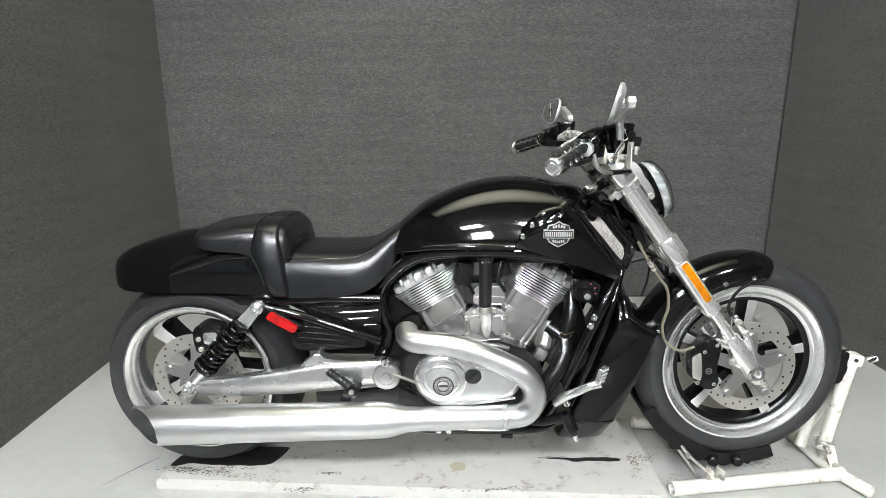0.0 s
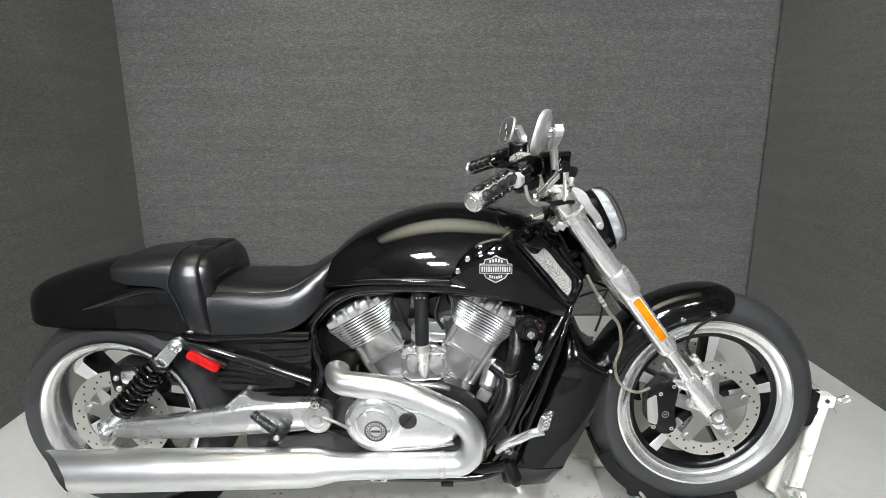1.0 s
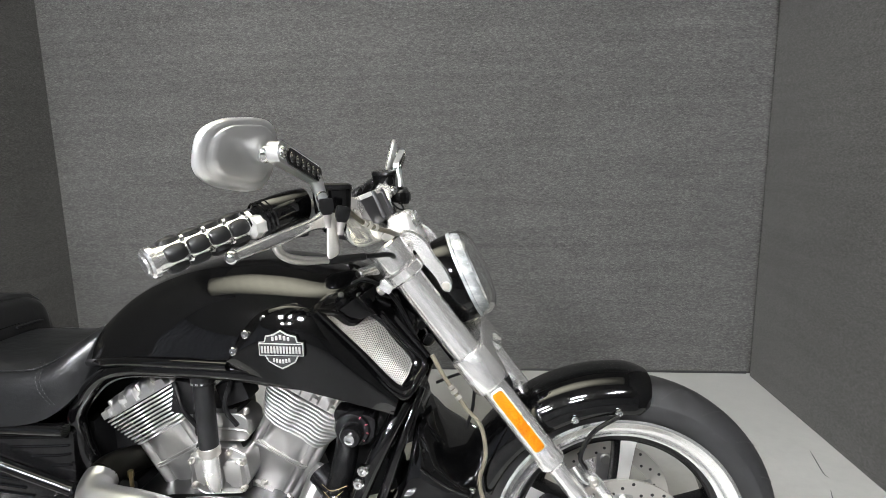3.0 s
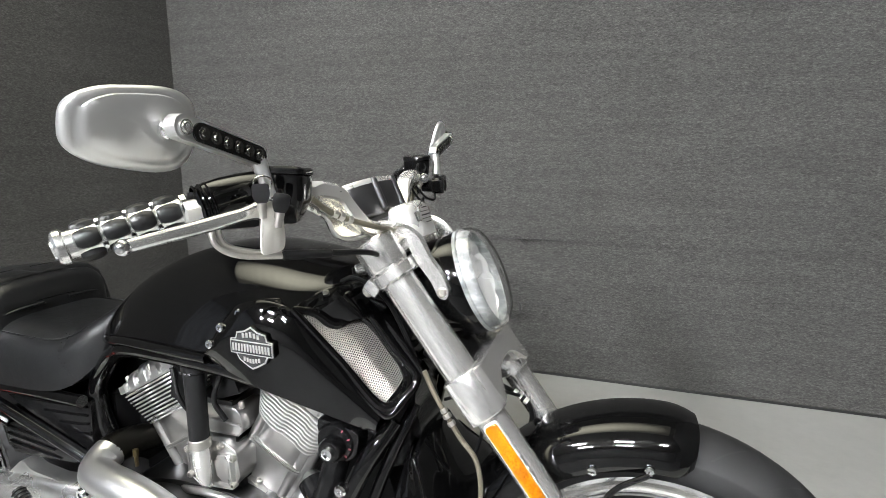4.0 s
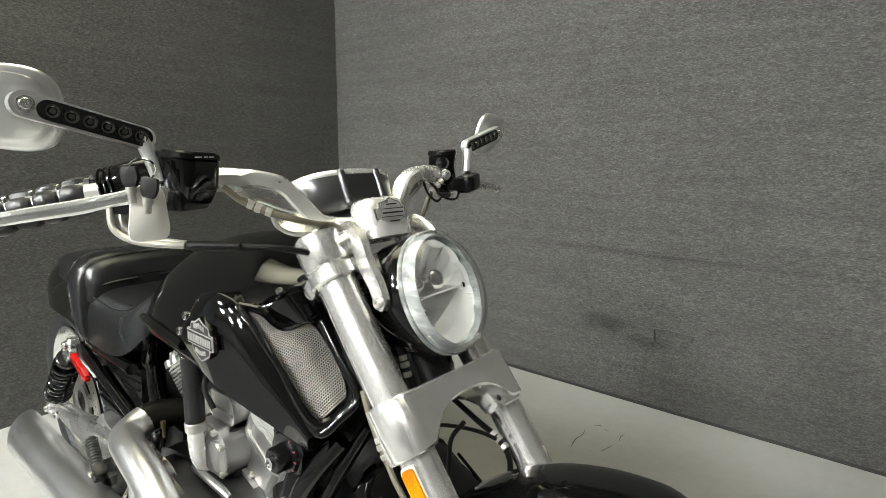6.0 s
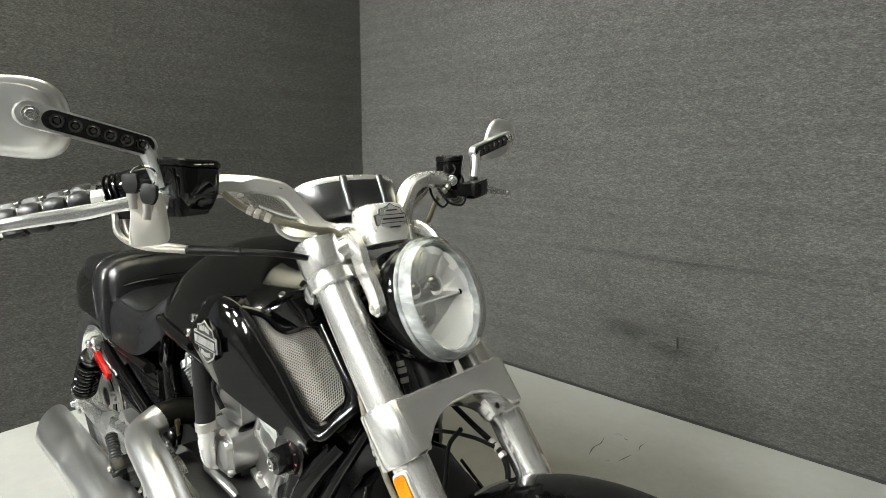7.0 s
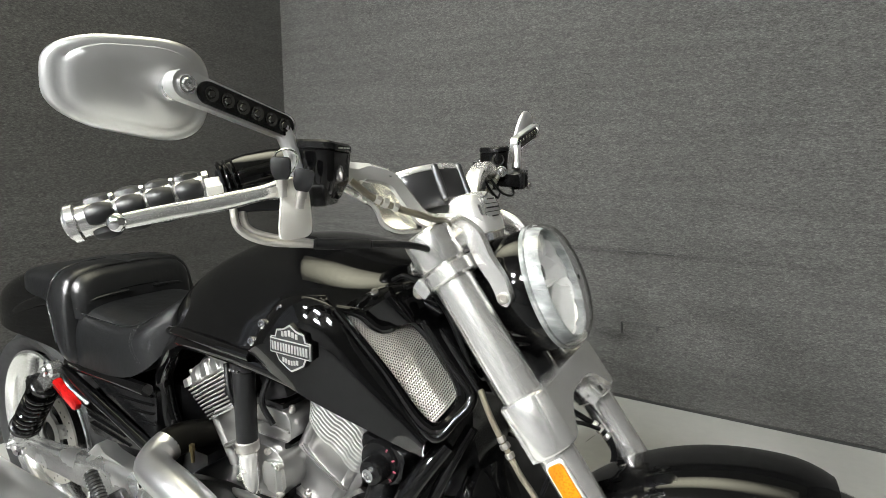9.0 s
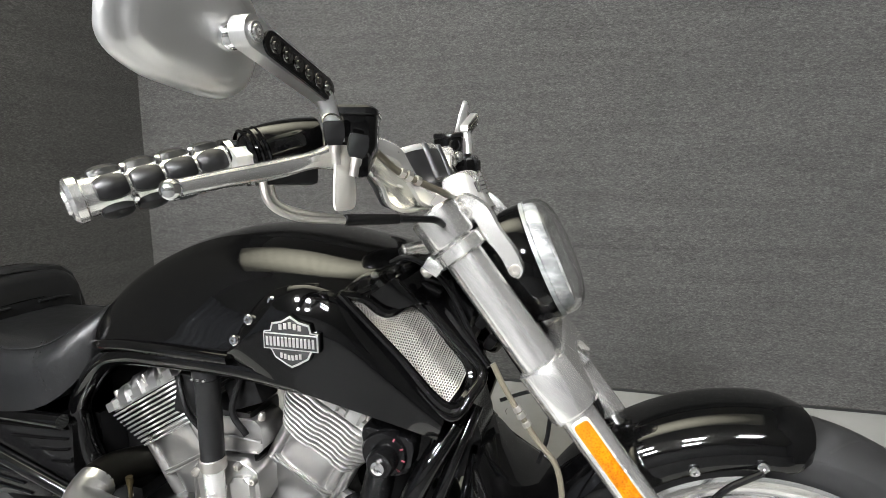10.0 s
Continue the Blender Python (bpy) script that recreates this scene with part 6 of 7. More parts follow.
# -- front fork --
def fork_leg(s):
    y = s * 0.103
    bm = bmesh.new()
    lathe(bm, [(0.0, 0.010), (0.0, 0.0255), (0.003, 0.0278), (0.05, 0.0278), (0.22, 0.0275), (0.26, 0.0268), (0.33, 0.0255), (0.493, 0.0245), (0.497, 0.0265), (0.514, 0.0265), (0.518, 0.0225), (0.522, 0.018), (0.64, 0.018)], F(0.0, 0, y), -FORK_UP, 36)
    leg = part("fork_leg", bm, FORK, bike, "silver inverted fork leg", 30, xf=STEER)
    # axle casting
    bm = bmesh.new()
    rings = []
    for q, n0, w, h in ((0.612, 0.0, 0.018, 0.019), (0.618, 0.0, 0.021, 0.024), (0.66, -0.001, 0.024, 0.029), (0.70, -0.001, 0.025, 0.030), (0.74, 0.0, 0.026, 0.030), (0.77, -0.002, 0.026, 0.028), (0.788, -0.006, 0.020, 0.018)):
        c = F(q, n0, y)
        rings.append([c + FORK_AHEAD * (h * math.cos(2 * math.pi * k / 16)) + V(0, w * math.sin(2 * math.pi * k / 16), 0) for k in range(16)])
    loft(bm, rings)
    lug = part("axle_lug", bm, FORK, leg, "cast aluminium axle lug", xf=STEER)
    bm = bmesh.new()
    for q, n in ((0.60, -0.045), (0.68, -0.04)):
        tube(bm, [F(q + 0.045, -0.01, y), F(q + 0.02, -0.028, y), F(q, n, y)], [0.016, 0.012, 0.013], 12)
    tube(bm, [F(0.572, 0.042, y), F(0.61, 0.043, y), F(0.65, 0.040, y), F(0.70, 0.022, y)], [0.010, 0.011, 0.011, 0.014], 12)
    part("caliper_lug", bm, FORK, lug, xf=STEER)
    for q, n in ((0.60, -0.045), (0.68, -0.04), (0.585, 0.042), (0.629, 0.042)):
        bolt("lug_bolt", F(q, n, y + s * 0.012), (0, s, 0), 0.009, 0.007, lug, STEEL, STEER)
    bm = bmesh.new()
    c = FRONT_AXLE + V(0, s * 0.121, 0)
    lathe(bm, [(-0.02, 0.024), (0.006, 0.024), (0.010, 0.021), (0.010, 0.013), (0.0, 0.012), (0.0, 0.0)], c, (0, s, 0), 28)
    part("axle_end", bm, CHROME, lug, "hollow bright axle end", xf=STEER)
    bolt("pinch_bolt", F(0.795, -0.002, y + s * 0.02), (0, s, 0), 0.009, 0.008, lug, STEEL, STEER)
    # amber reflector strip on the outer face
    bm = bmesh.new()
    out = (V(0, s, 0) * 0.99 + FORK_AHEAD * 0.10).normalized()
    tang = out.cross(FORK_UP).normalized()
    ring = [F(q, 0, y) + out * 0.0245 + tang * w for q, w in ((0.332, -0.0105), (0.332, 0.0105), (0.468, 0.0105), (0.468, -0.0105))]
    plate(bm, rounded(ring, 0.006), out * 0.006, 0.002)
    refl = part("amber_reflector", bm, AMBER, leg, "long amber reflector strip", xf=STEER)
    bm = bmesh.new()
    ring = [F(q, 0, y) + out * 0.0235 + tang * w for q, w in ((0.329, -0.013), (0.329, 0.013), (0.471, 0.013), (0.471, -0.013))]
    plate(bm, rounded(ring, 0.007), out * 0.004, 0.001)
    part("reflector_frame", bm, SILVER, refl, xf=STEER)
    return leg


for s in (-1, 1):
    fork_leg(s)
# top clamps with pinch lugs
for s in (-1, 1):
    y = s * 0.103
    bm = bmesh.new()
    lathe(bm, [(-0.002, 0.020), (-0.004, 0.0315), (0.0, 0.0348), (0.042, 0.0348), (0.046, 0.0325)], F(0.0, 0, y), -FORK_UP, 32, True, True)
    lathe(bm, [(0.050, 0.0325), (0.052, 0.0358), (0.068, 0.0358), (0.071, 0.0325)], F(0.0, 0, y), -FORK_UP, 32, True, True)
    box(bm, F(0.058, -0.04, y + s * 0.004), (0.026, 0.026, 0.020), (0, 35, 0), 0.004)
    clamp = part("top_clamp", bm, FORK, bike, "silver fork top clamp", xf=STEER)
    bolt("clamp_bolt", F(0.058, -0.052, y + s * 0.004), -FORK_AHEAD, 0.009, 0.008, clamp, STEEL, STEER)
# upper and lower yokes
bm = bmesh.new()
plate(bm, rounded([F(0.048, 0.03, -0.108), F(0.048, 0.03, 0.108), F(0.048, -0.03, 0.108), F(0.048, -0.075, 0.03), F(0.048, -0.075, -0.03), F(0.048, -0.03, -0.108)], 0.02), -FORK_UP * 0.022, 0.004)
part("upper_yoke", bm, SILVER, bike, xf=STEER)
# broad lower yoke, arched over the wheel
bm = bmesh.new()
rings = []
for k in range(33):
    f = -1 + 2 * k / 32
    y = f * 0.133
    a = min(1.0, max(0.0, (abs(y) - 0.012) / 0.082))
    s1 = 0.282 + 0.040 * a ** 2.4
    s0 = 0.247
    n1 = 0.036 - 0.030 * max(0.0, (abs(y) - 0.112) / 0.024) ** 2
    n0 = -0.030 + 0.012 * max(0.0, (abs(y) - 0.112) / 0.024) ** 2
    rings.append([F(s0, n0, y), F(s0 - 0.001, n0 * 0.3, y), F(s0, n1 - 0.003, y), F(s0 + 0.003, n1, y), F(s1 - 0.003, n1 + 0.001, y), F(s1, n1 - 0.002, y), F(s1 + 0.001, n0 * 0.3, y), F(s1, n0, y)])
loft(bm, rings)
yoke = part("lower_yoke", bm, FORK, bike, "broad silver lower yoke bridging the forks", 40, xf=STEER)
for s in (-1, 1):
    bm = bmesh.new()
    lathe(bm, [(0.2455, 0.030), (0.2465, 0.0335), (0.250, 0.035), (0.318, 0.0345), (0.322, 0.032), (0.323, 0.024)], F(0, 0, s * 0.103), -FORK_UP, 36)
    if s > 0:
        lathe(bm, [(0.300, 0.029), (0.302, 0.0318), (0.326, 0.0318), (0.329, 0.029)], F(0, 0, s * 0.103), -FORK_UP, 32)
        box(bm, F(0.313, 0.016, 0.066), (0.028, 0.026, 0.026), (0, 35, 0), 0.003)
    part("yoke_clamp", bm, FORK, yoke, xf=STEER)
    if s > 0:
        bolt("yoke_bolt", F(0.313, 0.029, 0.064), FORK_AHEAD, 0.005, 0.003, yoke, DARK_STEEL, STEER)

# -- headlight --
def lamp_ring(cx, cz, r, tilt, seg=40, ry=None):
    n = V(math.cos(radians(tilt)), 0, math.sin(radians(tilt)))
    up = V(-n.z, 0, n.x)
    ry = r * 0.87 if ry is None else ry
    return [V(cx, 0, cz) + up * (r * math.cos(2 * math.pi * k / seg)) + V(0, ry * math.sin(2 * math.pi * k / seg), 0) for k in range(seg)]


HX, HZ, TILT = 1.418, 0.9405, 22.2
HN, HU = V(math.cos(radians(TILT)), 0, math.sin(radians(TILT))), V(-math.sin(radians(TILT)), 0, math.cos(radians(TILT)))
HC = V(HX, 0, HZ)


def oval(d, r, seg=48, squash=0.85):
    """A ring of the headlight, d ahead of its flange."""
    return [HC + HN * d + HU * (r * math.cos(2 * math.pi * k / seg)) + V(0, r * squash * math.sin(2 * math.pi * k / seg), 0) for k in range(seg)]


bm = bmesh.new()
loft(bm, [oval(0.0, 0.0865), oval(-0.002, 0.0895), lamp_ring(1.385, 0.928, 0.0885, 22, 48, 0.0770), lamp_ring(1.35, 0.923, 0.083, 16, 48, 0.072), lamp_ring(1.315, 0.920, 0.068, 10, 48, 0.060), lamp_ring(1.29, 0.919, 0.042, 5, 48, 0.038), lamp_ring(1.282, 0.919, 0.015, 4, 48, 0.014)], False, True)
head = part("headlight_shell", bm, BLACK, bike, "gloss black teardrop headlight shell", 60, xf=STEER)
bm = bmesh.new()
loft(bm, [oval(-0.001, 0.0855), oval(-0.001, 0.0915), oval(0.0045, 0.0915), oval(0.006, 0.0895), oval(0.006, 0.0855)], False, False)
part("headlight_ring", bm, FROST, head, "narrow pale lens flange", xf=STEER)
# thick clear lens: conical wall and domed front
bm = bmesh.new()
outer = ((0.003, 0.0905), (0.012, 0.0900), (0.022, 0.0880), (0.030, 0.0840), (0.037, 0.0760), (0.042, 0.0640), (0.0455, 0.045), (0.0475, 0.022), (0.048, 0.004))
inner = [(d - 0.0028, r - 0.0030) for d, r in reversed(outer) if r > 0.004]
loft(bm, [oval(d, r) for d, r in outer] + [oval(0.045, 0.003)] + [oval(d, r) for d, r in inner], False, False)
lens = part("headlight_lens", bm, GLASS, head, "thick clear convex headlight lens", 60, xf=STEER)
lens.visible_shadow = False
# bright collar, then a mirror-like bowl in facets
bm = bmesh.new()
loft(bm, [oval(d, r) for d, r in ((0.003, 0.0872), (0.010, 0.0868), (0.016, 0.0852), (0.021, 0.0822), (0.0235, 0.0795), (0.022, 0.0775), (0.012, 0.0765))], False, False)
part("reflector_collar", bm, FROST, head, "pale inner lens collar", 40, xf=STEER)
bm = bmesh.new()
rings = []
for d, r in ((0.012, 0.0765), (0.004, 0.0725), (-0.010, 0.066), (-0.024, 0.055), (-0.036, 0.038), (-0.042, 0.015)):
    rings.append([p if i % 4 else p - HN * (0.003 if r > 0.04 else 0.0) for i, p in enumerate(oval(d, r))])
loft(bm, rings, False, True)
part("reflector_bowl", bm, BOWL, head, "faceted chrome reflector bowl", 14, xf=STEER)


# fluted lower sector: ridges run from a slanting edge out to the bowl's rim
bm = bmesh.new()
A, B, ACROSS = (0.056, -0.001), (-0.034, -0.052), (0.50, -0.866)
prev = None
for k in range(45):
    u = k / 44
    y, z = A[0] + (B[0] - A[0]) * u, A[1] + (B[1] - A[1]) * u
    run = 0.0
    while ((y + ACROSS[0] * run) / 0.85) ** 2 + (z + ACROSS[1] * run) ** 2 < 0.0735 ** 2:
        run += 0.0005
    lift = 0.0050 if k % 2 else 0.0
    row = []
    for f, d in ((0.0, -0.009), (0.5, -0.005), (1.0, 0.006)):
        row.append(bm.verts.new(HC + V(0, y + ACROSS[0] * run * f, 0) + HU * (z + ACROSS[1] * run * f) + HN * (d + lift)))
    if prev:
        for i in range(2):
            bm.faces.new((prev[i], row[i], row[i + 1], prev[i + 1]))
    prev = row
part("reflector_ribs", bm, BOWL, head, "fluted lower sector of the reflector", 8, xf=STEER)
# upper half: a fan of mirror facets, each turned a little from the next
for k in range(9):
    bm = bmesh.new()
    a0, a1 = radians(2 + 19.5 * k), radians(2 + 19.5 * (k + 1))
    tip = 0.007 if k % 2 else -0.004
    pts = []
    for r, a, d in ((0.024, a0, -0.030), (0.071, a0, 0.004), (0.071, a1, 0.004 - tip), (0.024, a1, -0.030 + tip)):
        pts.append(HC + V(0, r * 0.85 * math.cos(a), 0) + HU * (r * math.sin(a)) + HN * d)
    mid = (pts[0] + pts[1] + pts[2] + pts[3]) / 4 - HN * (0.004 - 0.003 * (k % 3))
    v = [bm.verts.new(p) for p in pts]
    c = bm.verts.new(mid)
    for i in range(4):
        bm.faces.new((v[i], v[(i + 1) % 4], c))
    part("reflector_facet", bm, BOWL, head, xf=STEER, sharp=5)
bm = bmesh.new()
box(bm, HC + HN * -0.006 + HU * 0.000 + V(0, 0.006, 0), (0.020, 0.088, 0.003), (2, -TILT, 0), 0.001)
part("reflector_step", bm, SILVERED, head, xf=STEER)
bm = bmesh.new()
lathe(bm, [(-0.03, 0.016), (-0.006, 0.016), (-0.002, 0.013), (0.001, 0.006), (0.0015, 0.0)], HC + HU * 0.022 + V(0, 0.012, 0), HN, 24)
part("bulb_shield", bm, CHROME, head, "round bright bulb cap", xf=STEER)
for y, z, r in ((-0.030, 0.020, 0.0135), (-0.026, -0.022, 0.007)):
    bm = bmesh.new()
    bmesh.ops.create_uvsphere(bm, u_segments=20, v_segments=12, radius=r, matrix=Matrix.Translation(HC + V(0, y, 0) + HU * z - HN * 0.012))
    part("bulb", bm, CHROME, head, "small round bright bulb", xf=STEER)
for s in (-1, 1):
    bm = bmesh.new()
    pts = [F(0.034, 0.012, s * 0.072), F(0.014, 0.022, s * 0.073), F(0.010, 0.036, s * 0.075), F(0.034, 0.049, s * 0.079), F(0.068, 0.047, s * 0.082), F(0.104, 0.048, s * 0.083), F(0.138, 0.041, s * 0.083)]
    path = smooth_path(pts, 10)
    rings = []
    for i, p in enumerate(path):
        t = (path[min(i + 1, len(path) - 1)] - path[max(i - 1, 0)]).normalized()
        wide = t.cross(V(0, 1, 0)).normalized()
        w = 0.0172 - 0.005 * i / len(path)
        left = (path[-1] - p).length
        if left < 0.014:
            w *= max(0.12, math.sqrt(max(0.0, 1 - (1 - left / 0.014) ** 2)))
        rings.append([p + wide * (w * a) + V(0, s * b, 0) for a, b in ((-1, -0.004), (-0.8, 0.006), (0.8, 0.006), (1, -0.004), (0.8, -0.007), (-0.8, -0.007))])
    loft(bm, rings)
    arm = part("headlight_bracket", bm, FORK, bike, "curved silver headlight bracket", 50, xf=STEER)
    bolt("bracket_bolt", F(0.126, 0.043, s * 0.089), (0, s, 0), 0.008, 0.005, arm, STEEL, STEER)
    bolt("bracket_bolt", F(0.010, 0.034, s * 0.073), (0.3, s * 0.3, 1), 0.008, 0.006, arm, STEEL, STEER)
    bm = bmesh.new()
    tube(bm, [F(0.034, 0.0, s * 0.118), F(0.026, 0.020, s * 0.090), F(0.022, 0.032, s * 0.075)], [0.024, 0.018, 0.014], 16)
    part("bracket_lug", bm, FORK, arm, xf=STEER)

BARS = Matrix.Translation(PIVOT + V(-0.004, -0.011, 0)) @ Matrix.Rotation(radians(-0.5), 4, "X") @ Matrix.Translation(-PIVOT)
# -- handlebar --
HALF = [(1.268, 0.0, 1.021), (1.256, 0.034, 1.021), (1.241, 0.060, 1.023), (1.232, 0.076, 1.029), (1.226, 0.088, 1.041), (1.217, 0.112, 1.068), (1.214, 0.126, 1.081), (1.211, 0.142, 1.089), (1.203, 0.172, 1.095), (1.194, 0.204, 1.098), (1.184, 0.24, 1.094), (1.126, 0.345, 1.078)]
bm = bmesh.new()
pts = smooth_path([V(x, -y, z) for x, y, z in reversed(HALF)] + [V(x, y, z) for x, y, z in HALF[1:]], 7)
rings = []
for i, p in enumerate(pts):
    t = (pts[min(i + 1, len(pts) - 1)] - pts[max(i - 1, 0)]).normalized()
    fore = t.cross(V(0, 0, 1)).normalized()
    fore = fore if fore.x > 0 else -fore
    up = fore.cross(t)
    up = up if up.z > 0 else -up
    k = min(1.0, max(0.0, (abs(p.y) - 0.170) / 0.015))
    p = p - V(0, 0, 0.005 * k)
    h, w = 0.0118 + 0.0037 * k, 0.0142 + 0.0013 * k
    c = 0.72 - 0.27 * k
    rings.append([p + up * (h * a) + fore * (w * b) for a, b in ((1, c), (c, 1), (-c, 1), (-1, c), (-1, -c), (-c, -1), (c, -1), (1, -c))])
loft(bm, rings)
bar = part("handlebar", bm, SILVER, bike, "cast silver handlebar with integral riser", 28, xf=BARS)
for s in (-1, 1):
    top = [V(1.245, s * 0.056, 1.020), V(1.229, s * 0.084, 1.036), V(1.221, s * 0.102, 1.058), V(1.214, s * 0.126, 1.078), V(1.205, s * 0.166, 1.091), V(1.194, s * 0.198, 1.095)]
    low = [V(1.245, s * 0.056, 1.012), V(1.222, s * 0.106, 1.010), V(1.212, s * 0.132, 1.022), V(1.207, s * 0.143, 1.045), V(1.203, s * 0.168, 1.060), V(1.194, s * 0.198, 1.076)]
    back = V(-0.90, s * -0.42, 0)
    bm = bmesh.new()
    loft(bm, [[a + back * 0.009, b + back * 0.009, b + back * 0.014, a + back * 0.014] for a, b in zip(smooth_path(top, 4), smooth_path(low, 4))])
    part("bar_web", bm, POLISHED, bar, "recessed web of the cast handlebar", 50, xf=BARS)
    bm = bmesh.new()
    tube(bm, [p + back * 0.004 for p in low], 0.0036, 8, 5)
    tube(bm, [V(1.221, s * 0.100, 1.042), V(1.212, s * 0.125, 1.048), V(1.203, s * 0.160, 1.063)], 0.002, 6, 4)
    part("bar_web_rib", bm, SILVER, bar, xf=BARS)
bm = bmesh.new()
ax = (FORK_UP * 0.92 + FORK_AHEAD * 0.25).normalized()
c = V(1.292, 0, 1.000)
_, u, v = basis(ax)
rings = []
for d, w, h in ((0.0, 0.045, 0.034), (0.02, 0.045, 0.032), (0.045, 0.044, 0.029), (0.058, 0.041, 0.025), (0.063, 0.034, 0.018)):
    rings.append([c + ax * d + V(0, w * math.copysign(abs(math.cos(a)) ** 0.7, math.cos(a)), 0) + ax.cross(V(0, 1, 0)) * (h * math.copysign(abs(math.sin(a)) ** 0.7, math.sin(a))) for a in [2 * math.pi * k / 28 for k in range(28)]])
loft(bm, rings)
riser = part("riser_block", bm, SILVER, bar, "silver riser casting", 50, xf=BARS)
bm = bmesh.new()
f = -ax.cross(V(0, 1, 0))
f = f if f.x > 0 else -f
cc = c + ax * 0.034 + f * 0.0305
shield = [(0, 0.024), (0.010, 0.019), (0.021, 0.017), (0.023, 0.009), (0.031, 0.008), (0.031, -0.008), (0.023, -0.008), (0.018, -0.016), (0, -0.025), (-0.018, -0.016), (-0.023, -0.008), (-0.031, -0.008), (-0.031, 0.008), (-0.023, 0.009), (-0.021, 0.017), (-0.010, 0.019)]
plate(bm, [cc + V(0, a, 0) + ax * b + f * (-0.10 * (a / 0.031) ** 2 * 0.05) for a, b in shield], f * 0.002)
mark = part("riser_badge", bm, DARK_STEEL, bar, "shield emblem outlined in dark, without letters", xf=BARS)
bm = bmesh.new()
plate(bm, [cc + V(0, a * 0.94, 0) + ax * (b * 0.93) + f * (0.0006 - 0.10 * (a / 0.031) ** 2 * 0.05) for a, b in shield], f * 0.002)
part("riser_badge_field", bm, SILVER, bar, xf=BARS)
bm = bmesh.new()
for w, h, z in ((0.050, 0.0010, 0.0062), (0.050, 0.0010, -0.0062), (0.042, 0.0022, 0.0), (0.022, 0.0018, 0.0130), (0.020, 0.0018, -0.0130)):
    ring = [cc + V(0, a * w / 2, 0) + ax * (z + b * h / 2) + f * 0.0024 for a, b in ((-1, -1), (1, -1), (1, 1), (-1, 1))]
    plate(bm, ring, f * 0.0008)
part("riser_bars", bm, DARK_STEEL, bar, xf=BARS)
for s in (-1, 1):
    bm = bmesh.new()
    lathe(bm, [(0, 0.0035), (0.001, 0.0035)], V(1.2245, s * 0.137, 1.0905), (0.75, 0, 0.66), 10, True, True)
    part("bar_screw", bm, DARK_STEEL, bar, xf=BARS)

# instrument pod
bm = bmesh.new()
c, ax = V(1.205, 0.006, 1.027), V(-0.42, 0, 0.907)
back = V(0.907, 0, 0.42)
pod_rings = []
for d, a, b in ((0.0, 0.048, 0.080), (0.006, 0.052, 0.087), (0.050, 0.054, 0.096), (0.056, 0.052, 0.094)):
    pod_rings.append([c + ax * d + back * (a * math.cos(2 * math.pi * k / 40)) + V(0, b * math.copysign(abs(math.sin(2 * math.pi * k / 40)) ** 0.85, math.sin(2 * math.pi * k / 40)), 0) for k in range(40)])
loft(bm, pod_rings)
pod = part("instrument_pod", bm, BLACK_CHROME, bike, "satin black oval instrument pod", 50, xf=BARS)
bm = bmesh.new()
rim = [[p + ax * e + (p - (c + ax * 0.056)) * k for p in pod_rings[3]] for e, k in ((-0.002, 0.03), (0.004, 0.035), (0.007, 0.0), (0.004, -0.06), (-0.002, -0.05))]
loft(bm, rim + [rim[0]], False, False)
part("pod_rim", bm, SILVER, pod, "silver pod rim", 60, xf=BARS)
for y in (-0.036, 0.036):
    bm = bmesh.new()
    a = c + V(0, y, 0) + back * 0.050
    cyl(bm, a + ax * 0.004, a + ax * 0.063, 0.0065, seg=12, chamfer=0.003)
    part("pod_rib", bm, BLACK_CHROME, pod, xf=BARS)


